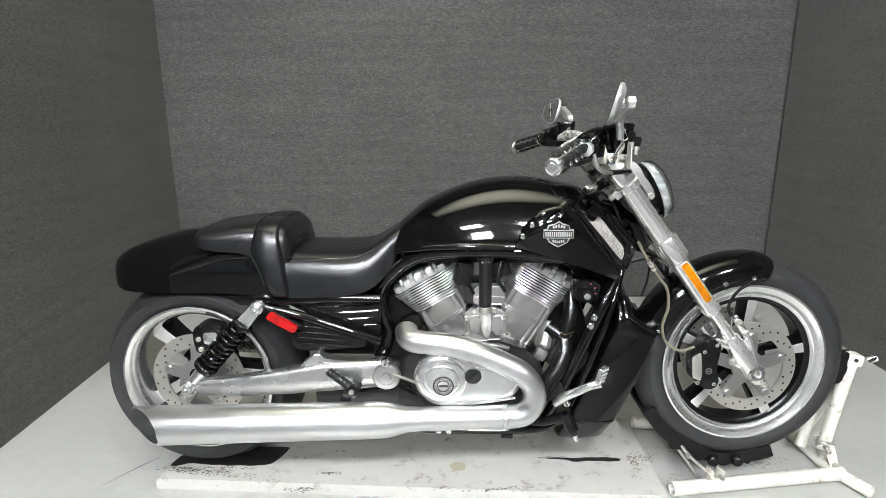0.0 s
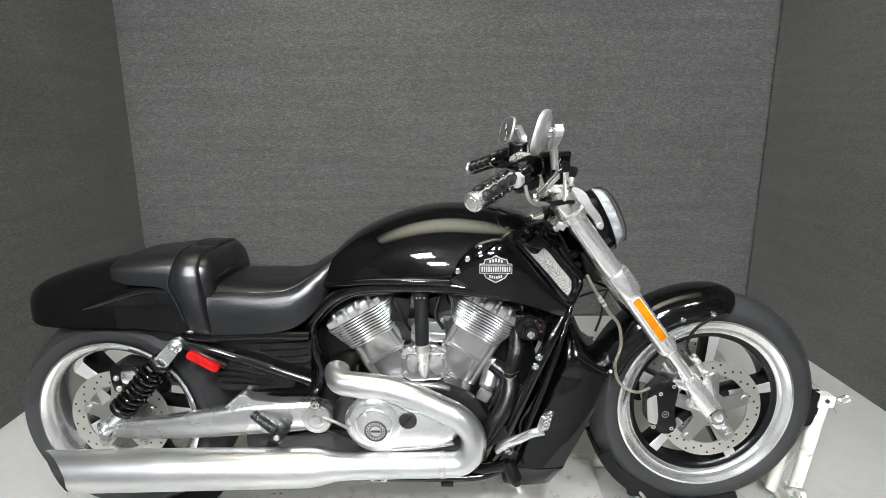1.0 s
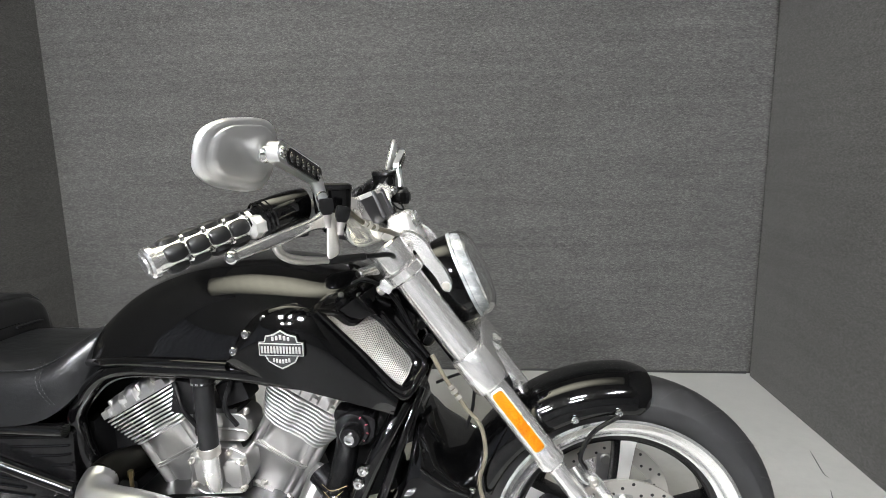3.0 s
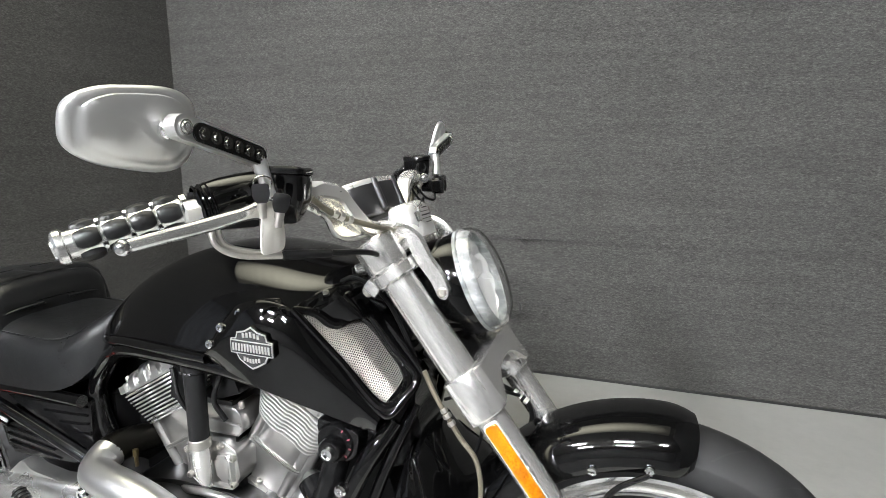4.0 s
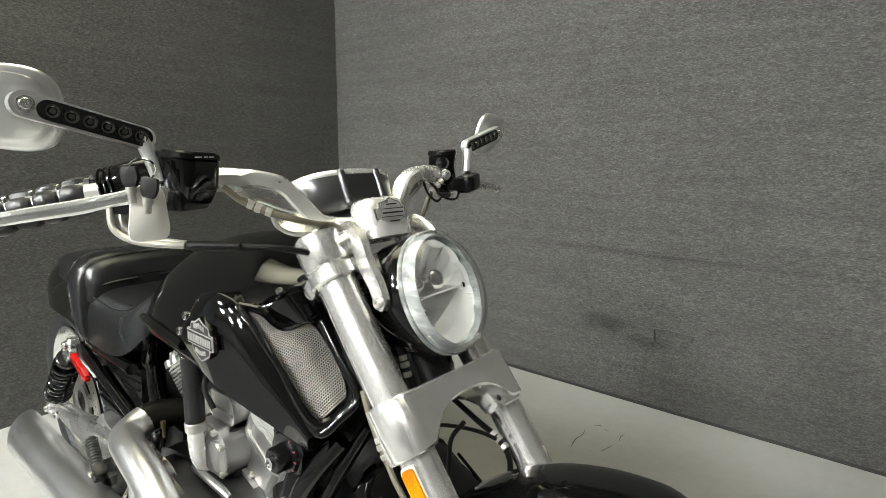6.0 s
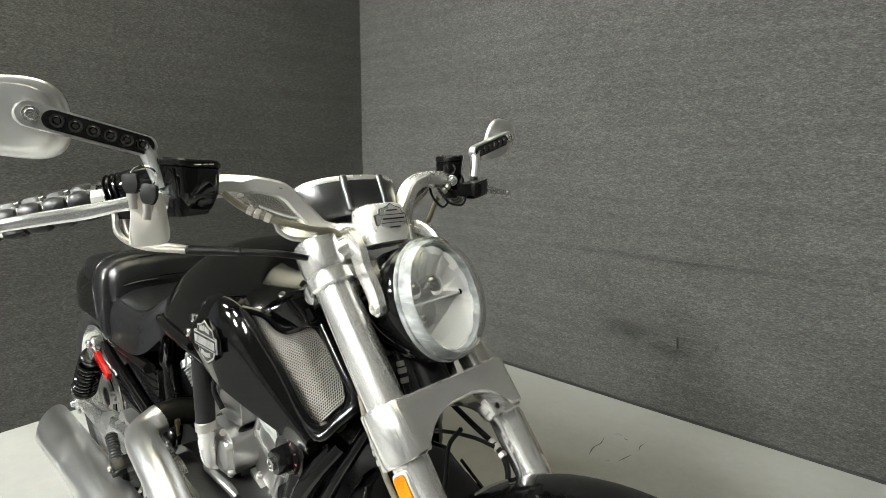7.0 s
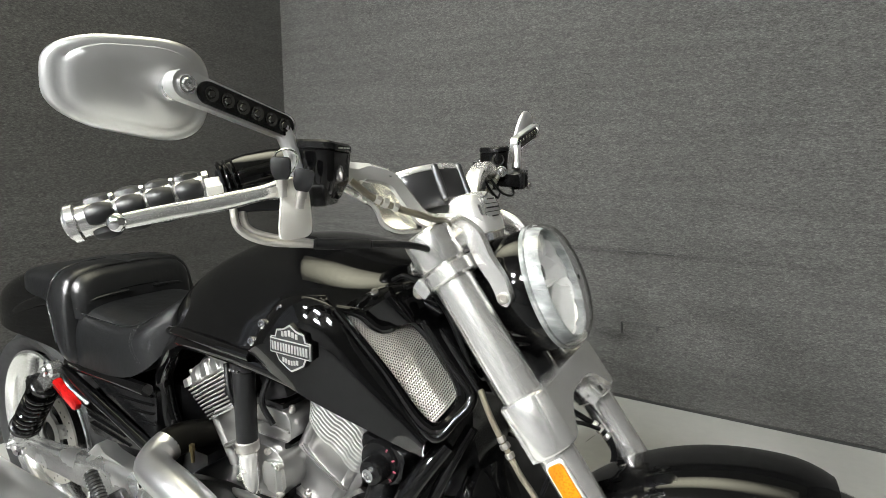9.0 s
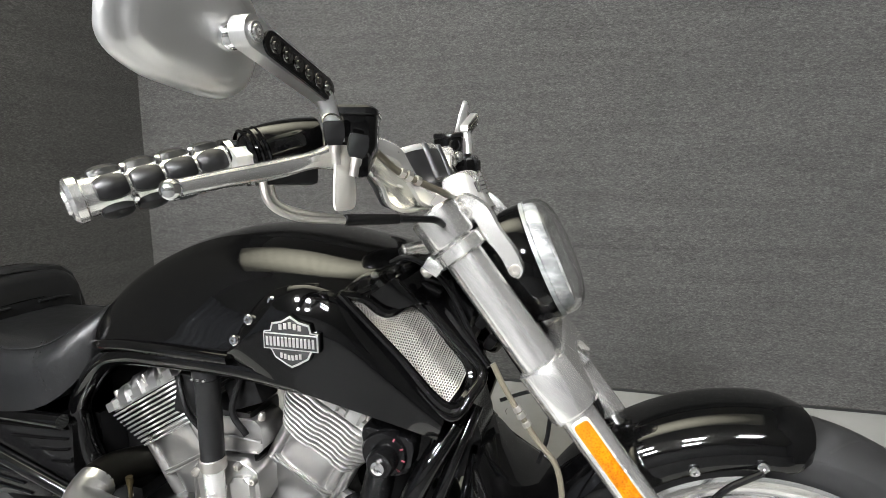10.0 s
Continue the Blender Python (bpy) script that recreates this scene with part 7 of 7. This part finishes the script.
# -- controls, levers, grips, mirrors --
def controls(s):
    SIDE = BARS @ Matrix(((1, -0.0366 * s, 0, 0), (0, 1, 0, 0), (0, 0, 1, 0), (0, 0, 0, 1)))
    g0, g1 = V(1.130, s * 0.331, 1.077), V(1.051, s * 0.446, 1.040)
    d = (g1 - g0).normalized()
    n = (g1 - g0).length
    bm = bmesh.new()
    lathe(bm, [(0.0, 0.012), (0.002, 0.0175), (n - 0.012, 0.0175), (n - 0.010, 0.021), (n - 0.003, 0.021), (n, 0.018), (n + 0.001, 0.012), (n + 0.003, 0.011), (n + 0.003, 0.0)], g0, d, 28)
    grip = part("grip", bm, POLISHED, bike, "chrome grip with rubber pads", 30, xf=SIDE)
    out = V(0.7, s * 0.7, 0)
    out = (out - d * out.dot(d)).normalized()
    over = d.cross(out)
    over = over if over.z > 0 else -over
    for k in range(4):
        c = g0 + d * (0.0225 + 0.0295 * k)
        for j in range(4):
            a = 2 * math.pi * j / 4 + radians(14)
            o = out * math.cos(a) + over * math.sin(a)
            t = d.cross(o)
            bm = bmesh.new()
            rings = []
            for g in range(8):
                q = -1 + 2 * g / 7
                p = c + d * (0.0138 * math.sin(q * math.pi / 2))
                round_ = math.cos(q * math.pi / 2) ** 0.6
                ring = []
                for e in range(8):
                    f = -1 + 2 * e / 7
                    w = radians(41 * f * (0.35 + 0.65 * round_))
                    lift = 0.0080 * round_ * max(0.0, 1 - f * f) ** 0.5
                    ring.append(p + (o * math.cos(w) + t * math.sin(w)) * (0.0172 + lift))
                rings.append(ring)
            loft(bm, rings, False, False, False)
            part("grip_pad", bm, GRIP, grip, xf=SIDE)
        if k:
            for a in (radians(62), radians(-30)):
                bm = bmesh.new()
                o = out * math.cos(a) + over * math.sin(a)
                cyl(bm, c - d * 0.01475 + o * 0.014, c - d * 0.01475 + o * 0.0235, 0.0036, 0.0030, 10, 0.0008)
                part("pad_stop", bm, CHROME, grip, "small bright stop between the pads", xf=SIDE)
    bm = bmesh.new()
    lathe(bm, [(-0.001, 0.018), (0.0, 0.0225), (0.006, 0.0225), (0.007, 0.018)], g0, d, 28)
    part("grip_collar", bm, CHROME, grip, xf=SIDE)
    # switch housing
    bm = bmesh.new()
    c = V(1.160, s * 0.296, 1.088)
    rings = []
    for q, r1, r2 in ((-0.044, 0.020, 0.020), (-0.040, 0.026, 0.025), (-0.015, 0.030, 0.027), (0.012, 0.031, 0.027), (0.034, 0.029, 0.026), (0.040, 0.022, 0.021)):
        p = c + d * q
        rings.append([p + V(0, 0, 1) * (r1 * math.cos(2 * math.pi * k / 20)) + d.cross(V(0, 0, 1)).normalized() * (r2 * math.sin(2 * math.pi * k / 20)) for k in range(20)])
    loft(bm, rings)
    housing = part("switch_housing", bm, BLACK, bike, "black handlebar switch housing", 45, xf=SIDE)
    bm = bmesh.new()
    box(bm, c + V(0.004, 0, -0.022), (0.040, 0.066, 0.030), (0, 0, math.degrees(math.atan2(d.y, d.x)) - 90), 0.007)
    part("housing_lower", bm, PLASTIC, housing, "dull black lower half", xf=SIDE)
    for q in (-0.034, -0.027, -0.020):
        bm = bmesh.new()
        lathe(bm, [(-0.0022, 0.027), (0, 0.0295), (0.0022, 0.027)], c - d * q, d, 24)
        part("housing_ridge", bm, BLACK, housing, xf=SIDE)
    bm = bmesh.new()
    for q in (-0.02, 0.0, 0.02):
        box(bm, c + d * q + V(-0.026, 0, 0.010), (0.012, 0.014, 0.010), (0, 0, 0), 0.003)
    part("switch_button", bm, PLASTIC, housing, xf=SIDE)
    # fluid reservoir
    rc = V(1.230, -0.264, 1.098) if s < 0 else V(1.196, 0.256, 1.106)
    wide = 0.066 if s < 0 else 0.048
    turn = Matrix.Rotation(radians(-20 * s), 4, "Z")

    def pot(rows):
        rings = []
        for z, hx, hy in rows:
            ring = []
            for k in range(32):
                a = 2 * math.pi * k / 32
                ca, sa = math.cos(a), math.sin(a)
                square = 0.42 if s < 0 else 0.72
                ring.append(rc + turn @ V(hx * math.copysign(abs(ca) ** square, ca), hy * math.copysign(abs(sa) ** square, sa), z + 0.10 * hy * sa * s))
            rings.append(ring)
        return loft(bmesh.new(), rings)

    h = wide / 2
    res = part("fluid_reservoir", pot([(-0.036, 0.012, h * 0.5), (-0.030, 0.018, h * 0.72), (-0.010, 0.0265, h * 0.92), (0.020, 0.0285, h)]), BLACK, bike, "gloss black fluid reservoir", 50, xf=SIDE)
    part("reservoir_lid", pot([(0.0205, 0.027, h * 0.97), (0.0225, 0.0295, h * 1.03), (0.0285, 0.0295, h * 1.03), (0.031, 0.027, h * 0.97)]), SATIN, res, xf=SIDE)
    for k in (-1, 1):
        bm = bmesh.new()
        c0 = rc + turn @ V(0.0, k * h * 0.7, 0.030)
        cyl(bm, c0, c0 + V(0, 0, 0.002), 0.0035, seg=10)
        part("lid_screw", bm, DARK_STEEL, res, xf=SIDE)
    if s < 0:
        bm = bmesh.new()
        for k, w in ((-0.010, 0.010), (0.002, 0.006), (0.011, 0.007)):
            c0 = rc + turn @ V(0.0295, k, 0.0255)
            box(bm, c0, (0.0008, w, 0.0012), (0, 0, -20 * s))
        part("lid_print", bm, WHITE_TAG, res, "tiny pale print as plain bars", xf=SIDE)
    if s > 0:
        bm = bmesh.new()
        lathe(bm, [(0, 0.012), (0.003, 0.012), (0.003, 0.0085), (0.001, 0.0075)], rc + V(0.016, -0.018, 0.006), (0.65, -0.75, 0), 20, False, True)
        part("sight_glass", bm, SMOKE, res, "round sight glass", xf=SIDE)
        bm = bmesh.new()
        lathe(bm, [(0.002, 0.0125), (0.004, 0.0120), (0.004, 0.0095), (0.002, 0.0090)], rc + V(0.016, -0.018, 0.006), (0.65, -0.75, 0), 20)
        part("glass_ring", bm, DARK_STEEL, res, xf=SIDE)
        bm = bmesh.new()
        lathe(bm, [(-0.004, 0.0105), (0.004, 0.0105), (0.005, 0.0095), (0.005, 0.0070), (0.009, 0.0065), (0.010, 0.0050), (0.010, 0.0)], rc + V(0.023, -0.017, -0.016), (0.65, -0.75, 0), 20)
        part("banjo_bolt", bm, ARM, res, "round steel hose union", xf=SIDE)
    # lever: flat blade with a ball end
    lv = [V(1.238, s * 0.275, 1.075), V(1.232, s * 0.305, 1.080), V(1.222, s * 0.335, 1.076), V(1.205, s * 0.375, 1.067), V(1.190, s * 0.420, 1.060), V(1.173 + 0.018 * (s > 0), s * (0.460 + 0.003 * (s > 0)), 1.0525)]
    path = smooth_path(lv, 6)
    rings = []
    for i, p in enumerate(path):
        t = (path[min(i + 1, len(path) - 1)] - path[max(i - 1, 0)]).normalized()
        side = t.cross(V(0, 0, 1)).normalized()
        up = side.cross(t)
        q = i / (len(path) - 1)
        h = 0.0112 - 0.0040 * q + 0.0030 * math.exp(-((q - 0.22) / 0.10) ** 2) - 0.0014 * math.exp(-((q - 0.42) / 0.10) ** 2)
        w = 0.0065 - 0.001 * q
        rings.append([p + up * (h * a) + side * (w * b) for a, b in ((-1, -0.1), (-0.88, -0.7), (-0.5, -1), (0.0, -1.12), (0.5, -1), (0.88, -0.7), (1, -0.1), (1, 0.3), (0.6, 0.8), (-0.6, 0.8), (-1, 0.3))])
    loft(bm := bmesh.new(), rings)
    lever = part("brake_lever" if s < 0 else "clutch_lever", bm, POLISHED if s < 0 else ARM, bike, "polished ball-ended lever", 50, xf=SIDE)
    bm = bmesh.new()
    bmesh.ops.create_uvsphere(bm, u_segments=16, v_segments=10, radius=0.0090 if s < 0 else 0.0100, matrix=Matrix.Translation(lv[-1]))
    part("lever_ball", bm, CHROME, lever, xf=SIDE)
    bm = bmesh.new()
    box(bm, V(1.232, s * 0.27, 1.072), (0.035, 0.05, 0.026), (0, 0, -25 * s), 0.006)
    if s > 0:
        box(bm, V(1.236, 0.292, 1.074), (0.030, 0.060, 0.034), (8, 0, 12), 0.008)
    part("lever_perch", bm, SATIN, bike, xf=SIDE)
    # mirror with lamp arm
    a0, a1 = V(1.220, s * 0.308, 1.145), V(1.218, s * 0.4175, 1.176)
    bm = bmesh.new()
    tube(bm, [V(1.228, s * 0.294, 1.095), V(1.225, s * 0.301, 1.12), a0], [0.009, 0.009, 0.010], 14, 4)
    e = (a1 - a0).normalized()
    up = (V(0, 0, 1) - e * e.z).normalized()
    ring = []
    for k in range(25):
        a = math.pi * k / 24
        ring.append(a1 + e * (0.0135 * math.sin(a)) + up * (0.0135 * math.cos(a)))
    for k in range(25):
        a = math.pi * k / 24
        ring.append(a0 - e * (0.0125 * math.sin(a)) - up * (0.0125 * math.cos(a)))
    plate(bm, [p - V(0.008, 0, 0) for p in ring], V(0.015, 0, 0), 0.003)
    mirror = part("mirror", bm, MATT_SILVER, bike, "silver mirror with lamp arm", 40, xf=SIDE)
    bm = bmesh.new()
    ring = []
    f0, f1 = a0 + e * 0.002, a1 - e * 0.020
    for k in range(17):
        a = math.pi * k / 16
        ring.append(f1 + e * (0.0106 * math.sin(a)) + up * (0.0106 * math.cos(a)))
    for k in range(17):
        a = math.pi * k / 16
        ring.append(f0 - e * (0.0106 * math.sin(a)) - up * (0.0106 * math.cos(a)))
    plate(bm, [p + V(0.0065, 0, 0) for p in ring], V(0.003, 0, 0), 0.001)
    strip = part("lamp_strip", bm, SMOKE, mirror, "smoked turn-signal lens strip", xf=SIDE)
    for k in range(6):
        bm = bmesh.new()
        p = f0.lerp(f1, 0.03 + 0.188 * k) + V(0.0098, 0, 0)
        lathe(bm, [(0.0, 0.0074), (0.0008, 0.0072), (0.0006, 0.0062), (-0.0004, 0.0040), (0.0012, 0.0030), (0.0014, 0.0014), (0.0012, 0.0)], p, (1, 0, 0), 18)
        part("lamp_led", bm, LED, mirror, "round lamp cup behind smoked lens", xf=SIDE)
    bm = bmesh.new()
    lathe(bm, [(0.0, 0.0088), (0.0022, 0.0084), (0.0022, 0.0066), (0.0012, 0.0064), (0.0030, 0.0058), (0.0036, 0.0050), (0.0036, 0.0030), (0.0010, 0.0029), (0.0010, 0.0)], a1 + V(0.0068, 0, 0), (1, 0, 0), 24)
    part("mirror_bolt", bm, POLISHED, mirror, "ringed socket cap screw", xf=SIDE)
    bm = bmesh.new()
    bmesh.ops.create_uvsphere(bm, u_segments=18, v_segments=12, radius=0.0115, matrix=Matrix.Translation(V(1.201, s * 0.4175, 1.174)))
    cyl(bm, (1.214, s * 0.4165, 1.176), (1.192, s * 0.4205, 1.173), 0.008, seg=12)
    part("mirror_ball", bm, CHROME, mirror, xf=SIDE)
    # head: rounded, taller near the stem, shell ahead and glass behind
    mc = V(1.180, s * 0.441, 1.174)
    yaw = radians(11) * s
    my, mn = V(-math.sin(yaw) * 1.0, math.cos(yaw), 0), V(math.cos(yaw), math.sin(yaw), 0)

    def outline(k, grow):
        out = []
        for i in range(48):
            a = 2 * math.pi * i / 48
            cx, cz = math.cos(a), math.sin(a)
            px = math.copysign(abs(cx) ** (0.55 if cx > 0 else 0.66), cx) * 0.068
            pz = math.copysign(abs(cz) ** (0.60 if cx > 0 else 0.72), cz) * (0.0425 - 0.12 * px)
            if px > 0.03:
                pz *= 1 - 2.5 * (px - 0.03)
            out.append(mc + my * (s * px * grow) + V(0, 0, pz * grow + 0.05 * px) + mn * (k + 0.27 * pz * grow))
        return out

    bm = bmesh.new()
    loft(bm, [outline(-0.004, 0.96), outline(-0.004, 0.99), outline(-0.002, 1.0), outline(0.003, 0.985), outline(0.006, 0.94), outline(0.0075, 0.87), outline(0.0082, 0.80), outline(0.0105, 0.775), outline(0.0125, 0.66), outline(0.0140, 0.45), outline(0.0148, 0.22), outline(0.015, 0.05)], False, True)
    shell = part("mirror_shell", bm, MATT_SILVER, mirror, "satin silver stepped mirror shell", 50, xf=SIDE)
    bm = bmesh.new()
    loft(bm, [outline(-0.0030, 0.965), outline(-0.0030, 0.02)], False, True)
    part("mirror_glass", bm, MIRROR, mirror, "mirror glass", xf=SIDE)


for s in (-1, 1):
    controls(s)

# -- front fender --
bm = bmesh.new()
outer, inner = [], []
for k in range(37):
    a = 158 - (158 - 79.0) * k / 36
    f = k / 36
    r = 0.346 - 0.008 * max(0.0, (f - 0.9) / 0.1) ** 2
    w = 0.080 - 0.016 * max(0.0, (f - 0.9) / 0.1) ** 2 - 0.010 * (1 - f) ** 3
    drop = 0.070 - 0.020 * max(0.0, (f - 0.93) / 0.07) ** 2
    o, q = V(math.cos(radians(a)), 0, math.sin(radians(a))), []
    for i in range(17):
        b = -90 + 180 * i / 16
        yy = w * math.copysign(abs(math.sin(radians(b))) ** 0.80, b)
        rr = r - drop * (1 - abs(math.cos(radians(b))) ** 0.80)
        q.append((yy, rr))
    outer.append([FRONT_AXLE + o * rr + V(0, yy, 0) for yy, rr in q])
    inner.append([FRONT_AXLE + o * (rr - 0.004) + V(0, yy * 0.95, 0) for yy, rr in q])
loft(bm, [o + list(reversed(i)) for o, i in zip(outer, inner)])
fender = part("front_fender", bm, BLACK, bike, "short gloss black front fender", 60, xf=STEER)
for s in (-1, 1):
    for x, z in ((1.622, 0.668), (1.704, 0.682)):
        bolt("fender_bolt", (x, s * 0.079, z), (0, s, 0), 0.0075, 0.006, fender, CHROME, STEER)
    bm = bmesh.new()
    tube(bm, [V(1.704, s * 0.083, 0.676), V(1.655, s * 0.086, 0.645), V(1.630, s * 0.090, 0.60), V(1.640, s * 0.095, 0.575)], 0.0045, 10)
    part("fender_stay", bm, SATIN, fender, "black fender stay", xf=STEER)

# -- hoses and cables --
for pts, r, mat, name, label in (
    ([V(1.340, -0.105, 0.800), V(1.362, -0.109, 0.760), V(1.403, -0.110, 0.698), V(1.431, -0.110, 0.662), V(1.440, -0.110, 0.603), V(1.428, -0.110, 0.545), V(1.444, -0.112, 0.494), V(1.487, -0.116, 0.470), V(1.525, -0.118, 0.484)], 0.0042, CLEAR_HOSE, "brake_hose", "clear-sleeved braided brake hose"),
    ([V(1.345, 0.048, 0.760), V(1.385, 0.050, 0.742), V(1.425, 0.050, 0.725), V(1.459, 0.050, 0.712), V(1.478, 0.050, 0.700), V(1.489, 0.050, 0.680), V(1.488, 0.050, 0.655), V(1.470, 0.05, 0.615), V(1.462, 0.06, 0.560)], 0.0046, PLASTIC, "brake_hose", "black brake hose to the far caliper"),
    ([V(1.318, -0.055, 0.905), V(1.336, -0.055, 0.885), V(1.358, -0.055, 0.862), V(1.371, -0.055, 0.841), V(1.379, -0.055, 0.821), V(1.388, -0.055, 0.800)], 0.0048, PLASTIC, "brake_hose", "black brake hose between fork and headlight"),
    ([V(1.330, 0.02, 0.690), V(1.376, 0.03, 0.706), V(1.436, 0.032, 0.718), V(1.468, 0.045, 0.710)], 0.0032, PLASTIC, "cable", "thin black cable"),
    ([V(1.44, 0.0, 0.745), V(1.417, 0.0, 0.711), V(1.412, 0.0, 0.670), V(1.408, 0.0, 0.640), V(1.396, 0.0, 0.601)], 0.0036, PLASTIC, "cable", "thin black cable behind the fork"),
    ([V(1.232, -0.225, 1.086), V(1.248, -0.205, 1.066), V(1.270, -0.175, 1.050), V(1.285, -0.13, 1.036), V(1.285, -0.07, 1.015), V(1.30, -0.055, 0.92)], 0.0045, CLEAR_HOSE, "brake_hose", "clear-sleeved braided brake hose"),
    ([V(1.214, 0.243, 1.091), V(1.206, 0.234, 1.081), V(1.195, 0.216, 1.058), V(1.206, 0.181, 1.019), V(1.230, 0.13, 0.985), V(1.245, 0.07, 0.955)], 0.0045, CLEAR_HOSE, "clutch_hose", "clear-sleeved braided clutch hose"),
):
    bm = bmesh.new()
    tube(bm, pts, r, 10, 6)
    hose = part(name, bm, mat, bike, label, xf=BARS if pts[0].z > 1.0 else None)
    if mat is CLEAR_HOSE or label.startswith("black brake"):
        bm = bmesh.new()
        a, b = (pts[3], pts[4]) if label.startswith("black brake") else (pts[1], pts[2])
        d = (b - a).normalized()
        m = a.lerp(b, 0.5)
        for q, rr in ((-0.016, 0.0062), (-0.006, 0.0072), (0.008, 0.0066)):
            cyl(bm, m + d * q, m + d * (q + 0.008), rr, seg=6, chamfer=0.001)
        part("hose_fitting", bm, STEEL, hose, "hex hose fitting", xf=BARS if pts[0].z > 1.0 else None)
# thin switch cables looping under the left controls
for pts in ([V(1.205, 0.205, 1.075), V(1.225, 0.215, 1.050), V(1.235, 0.240, 1.045), V(1.225, 0.262, 1.058), V(1.21, 0.27, 1.075)], [V(1.195, 0.19, 1.085), V(1.212, 0.185, 1.060), V(1.222, 0.20, 1.042), V(1.215, 0.225, 1.050)]):
    bm = bmesh.new()
    tube(bm, pts, 0.0024, 8)
    part("switch_cable", bm, PLASTIC, bike, "thin black switch cable", xf=BARS)
# throttle tubes under the right switch
for dy in (0.0, 0.012):
    bm = bmesh.new()
    tube(bm, [V(1.150, -0.330 + dy, 1.062), V(1.158, -0.330 + dy, 1.034), V(1.178, -0.31 + dy, 1.018 + dy * 0.3), V(1.21, -0.268 + dy, 1.012)], 0.0042, 10)
    part("throttle_tube", bm, STEEL, bike, "bent bright throttle cable tube", xf=BARS)
bm = bmesh.new()
cyl(bm, (1.208, -0.265, 1.012), (1.255, -0.215, 1.010), 0.0068, 0.0060, 14, 0.002)
tube(bm, [V(1.255, -0.215, 1.010), V(1.285, -0.17, 1.005), V(1.28, -0.10, 0.985)], 0.0045, 10)
part("cable_boot", bm, PLASTIC, bike, "black rubber cable boot", xf=BARS)

# clamp bolt on the frame neck below the bars
bm = bmesh.new()
for p in ((1.315, -0.055, 0.845), (1.325, -0.045, 0.81)):
    box(bm, p, (0.016, 0.014, 0.022), (20, 30, 10), 0.005)
part("wiring_block", bm, PLASTIC, bike, "black wiring blocks at the steering head")
bm = bmesh.new()
cyl(bm, (1.192, -0.058, 0.944), (1.225, -0.030, 0.950), 0.011, 0.012, 18, 0.003)
neck = part("neck_lug", bm, FORK, bike, "silver clamp lug at the steering head")
bolt("lug_bolt", (1.191, -0.059, 0.944), (-0.75, -0.65, -0.1), 0.006, 0.003, neck, DARK_STEEL)
for a, b, r in (((1.205, -0.095, 0.925), (1.225, -0.075, 0.935), 0.008), ((1.235, -0.090, 0.915), (1.262, -0.080, 0.905), 0.007), ((1.225, -0.070, 0.900), (1.255, -0.065, 0.885), 0.010)):
    bm = bmesh.new()
    cyl(bm, a, b, r, r * 0.85, 14, 0.002)
    part("connector", bm, SATIN, bike, "small black connector")
bm = bmesh.new()
tube(bm, [V(1.19, -0.10, 0.935), V(1.215, -0.105, 0.945), V(1.245, -0.095, 0.930), V(1.27, -0.085, 0.90), V(1.295, -0.08, 0.85), V(1.32, -0.075, 0.79)], 0.004, 8)
part("wiring", bm, PLASTIC, bike, "black wiring along the steering head")


# ---- keys and tag hung from the mirror stem ----
keys = new("key_ring")
tagged(keys, "two keys and a white plastic tag hanging from mirror stem", "keys")
keys.matrix_basis = bike.matrix_basis
hang = V(1.234, -0.316, 1.107)
HANG = Matrix(((1, 0.0366, 0, 0), (0, 1, 0, 0), (0, 0, 1, 0), (0, 0, 0, 1)))
bm = bmesh.new()
pts = [hang + V(0.004 * math.sin(2 * a), 0.014 * math.cos(a), 0.014 * math.sin(a)) for a in [2 * math.pi * i / 20 for i in range(21)]]
tube(bm, pts, 0.0012, 6, 1)
part("ring", bm, CHROME, keys, "split steel ring", xf=BARS @ HANG)
bm = bmesh.new()
ring = [hang + V(0.012, y, z) for y, z in ((-0.018, -0.016), (0.016, -0.016), (0.021, -0.070), (0.016, -0.080), (-0.022, -0.080), (-0.025, -0.07))]
plate(bm, rounded(ring, 0.012), V(0.002, 0, 0), 0.0005)
part("tag", bm, WHITE_TAG, keys, "blank white tag", xf=BARS @ HANG)
for x, y, z, tilt in ((0.010, -0.016, 0.006, 2), (0.030, -0.002, -0.006, -10)):
    m = BARS @ HANG @ Matrix.Translation(hang + V(x, y, z)) @ Matrix.Rotation(radians(-55), 4, "Z") @ Matrix.Rotation(radians(tilt), 4, "X")
    bm = bmesh.new()
    plate(bm, rounded([V(0, -0.0060, -0.024), V(0, 0.0060, -0.024), V(0, 0.0100, -0.014), V(0, 0.0095, 0.0), V(0, -0.0095, 0.0), V(0, -0.0100, -0.014)], 0.004), V(0.005, 0, 0), 0.001)
    key = part("key", bm, PLASTIC, keys, "black-headed key", xf=m)
    bm = bmesh.new()
    cyl(bm, (0.003, 0, -0.023), (0.003, 0, -0.030), 0.0058, seg=14)
    cyl(bm, (0.003, 0, -0.030), (0.003, 0, -0.041), 0.0045, seg=14)
    part("key_blade", bm, STEEL, key, xf=m)
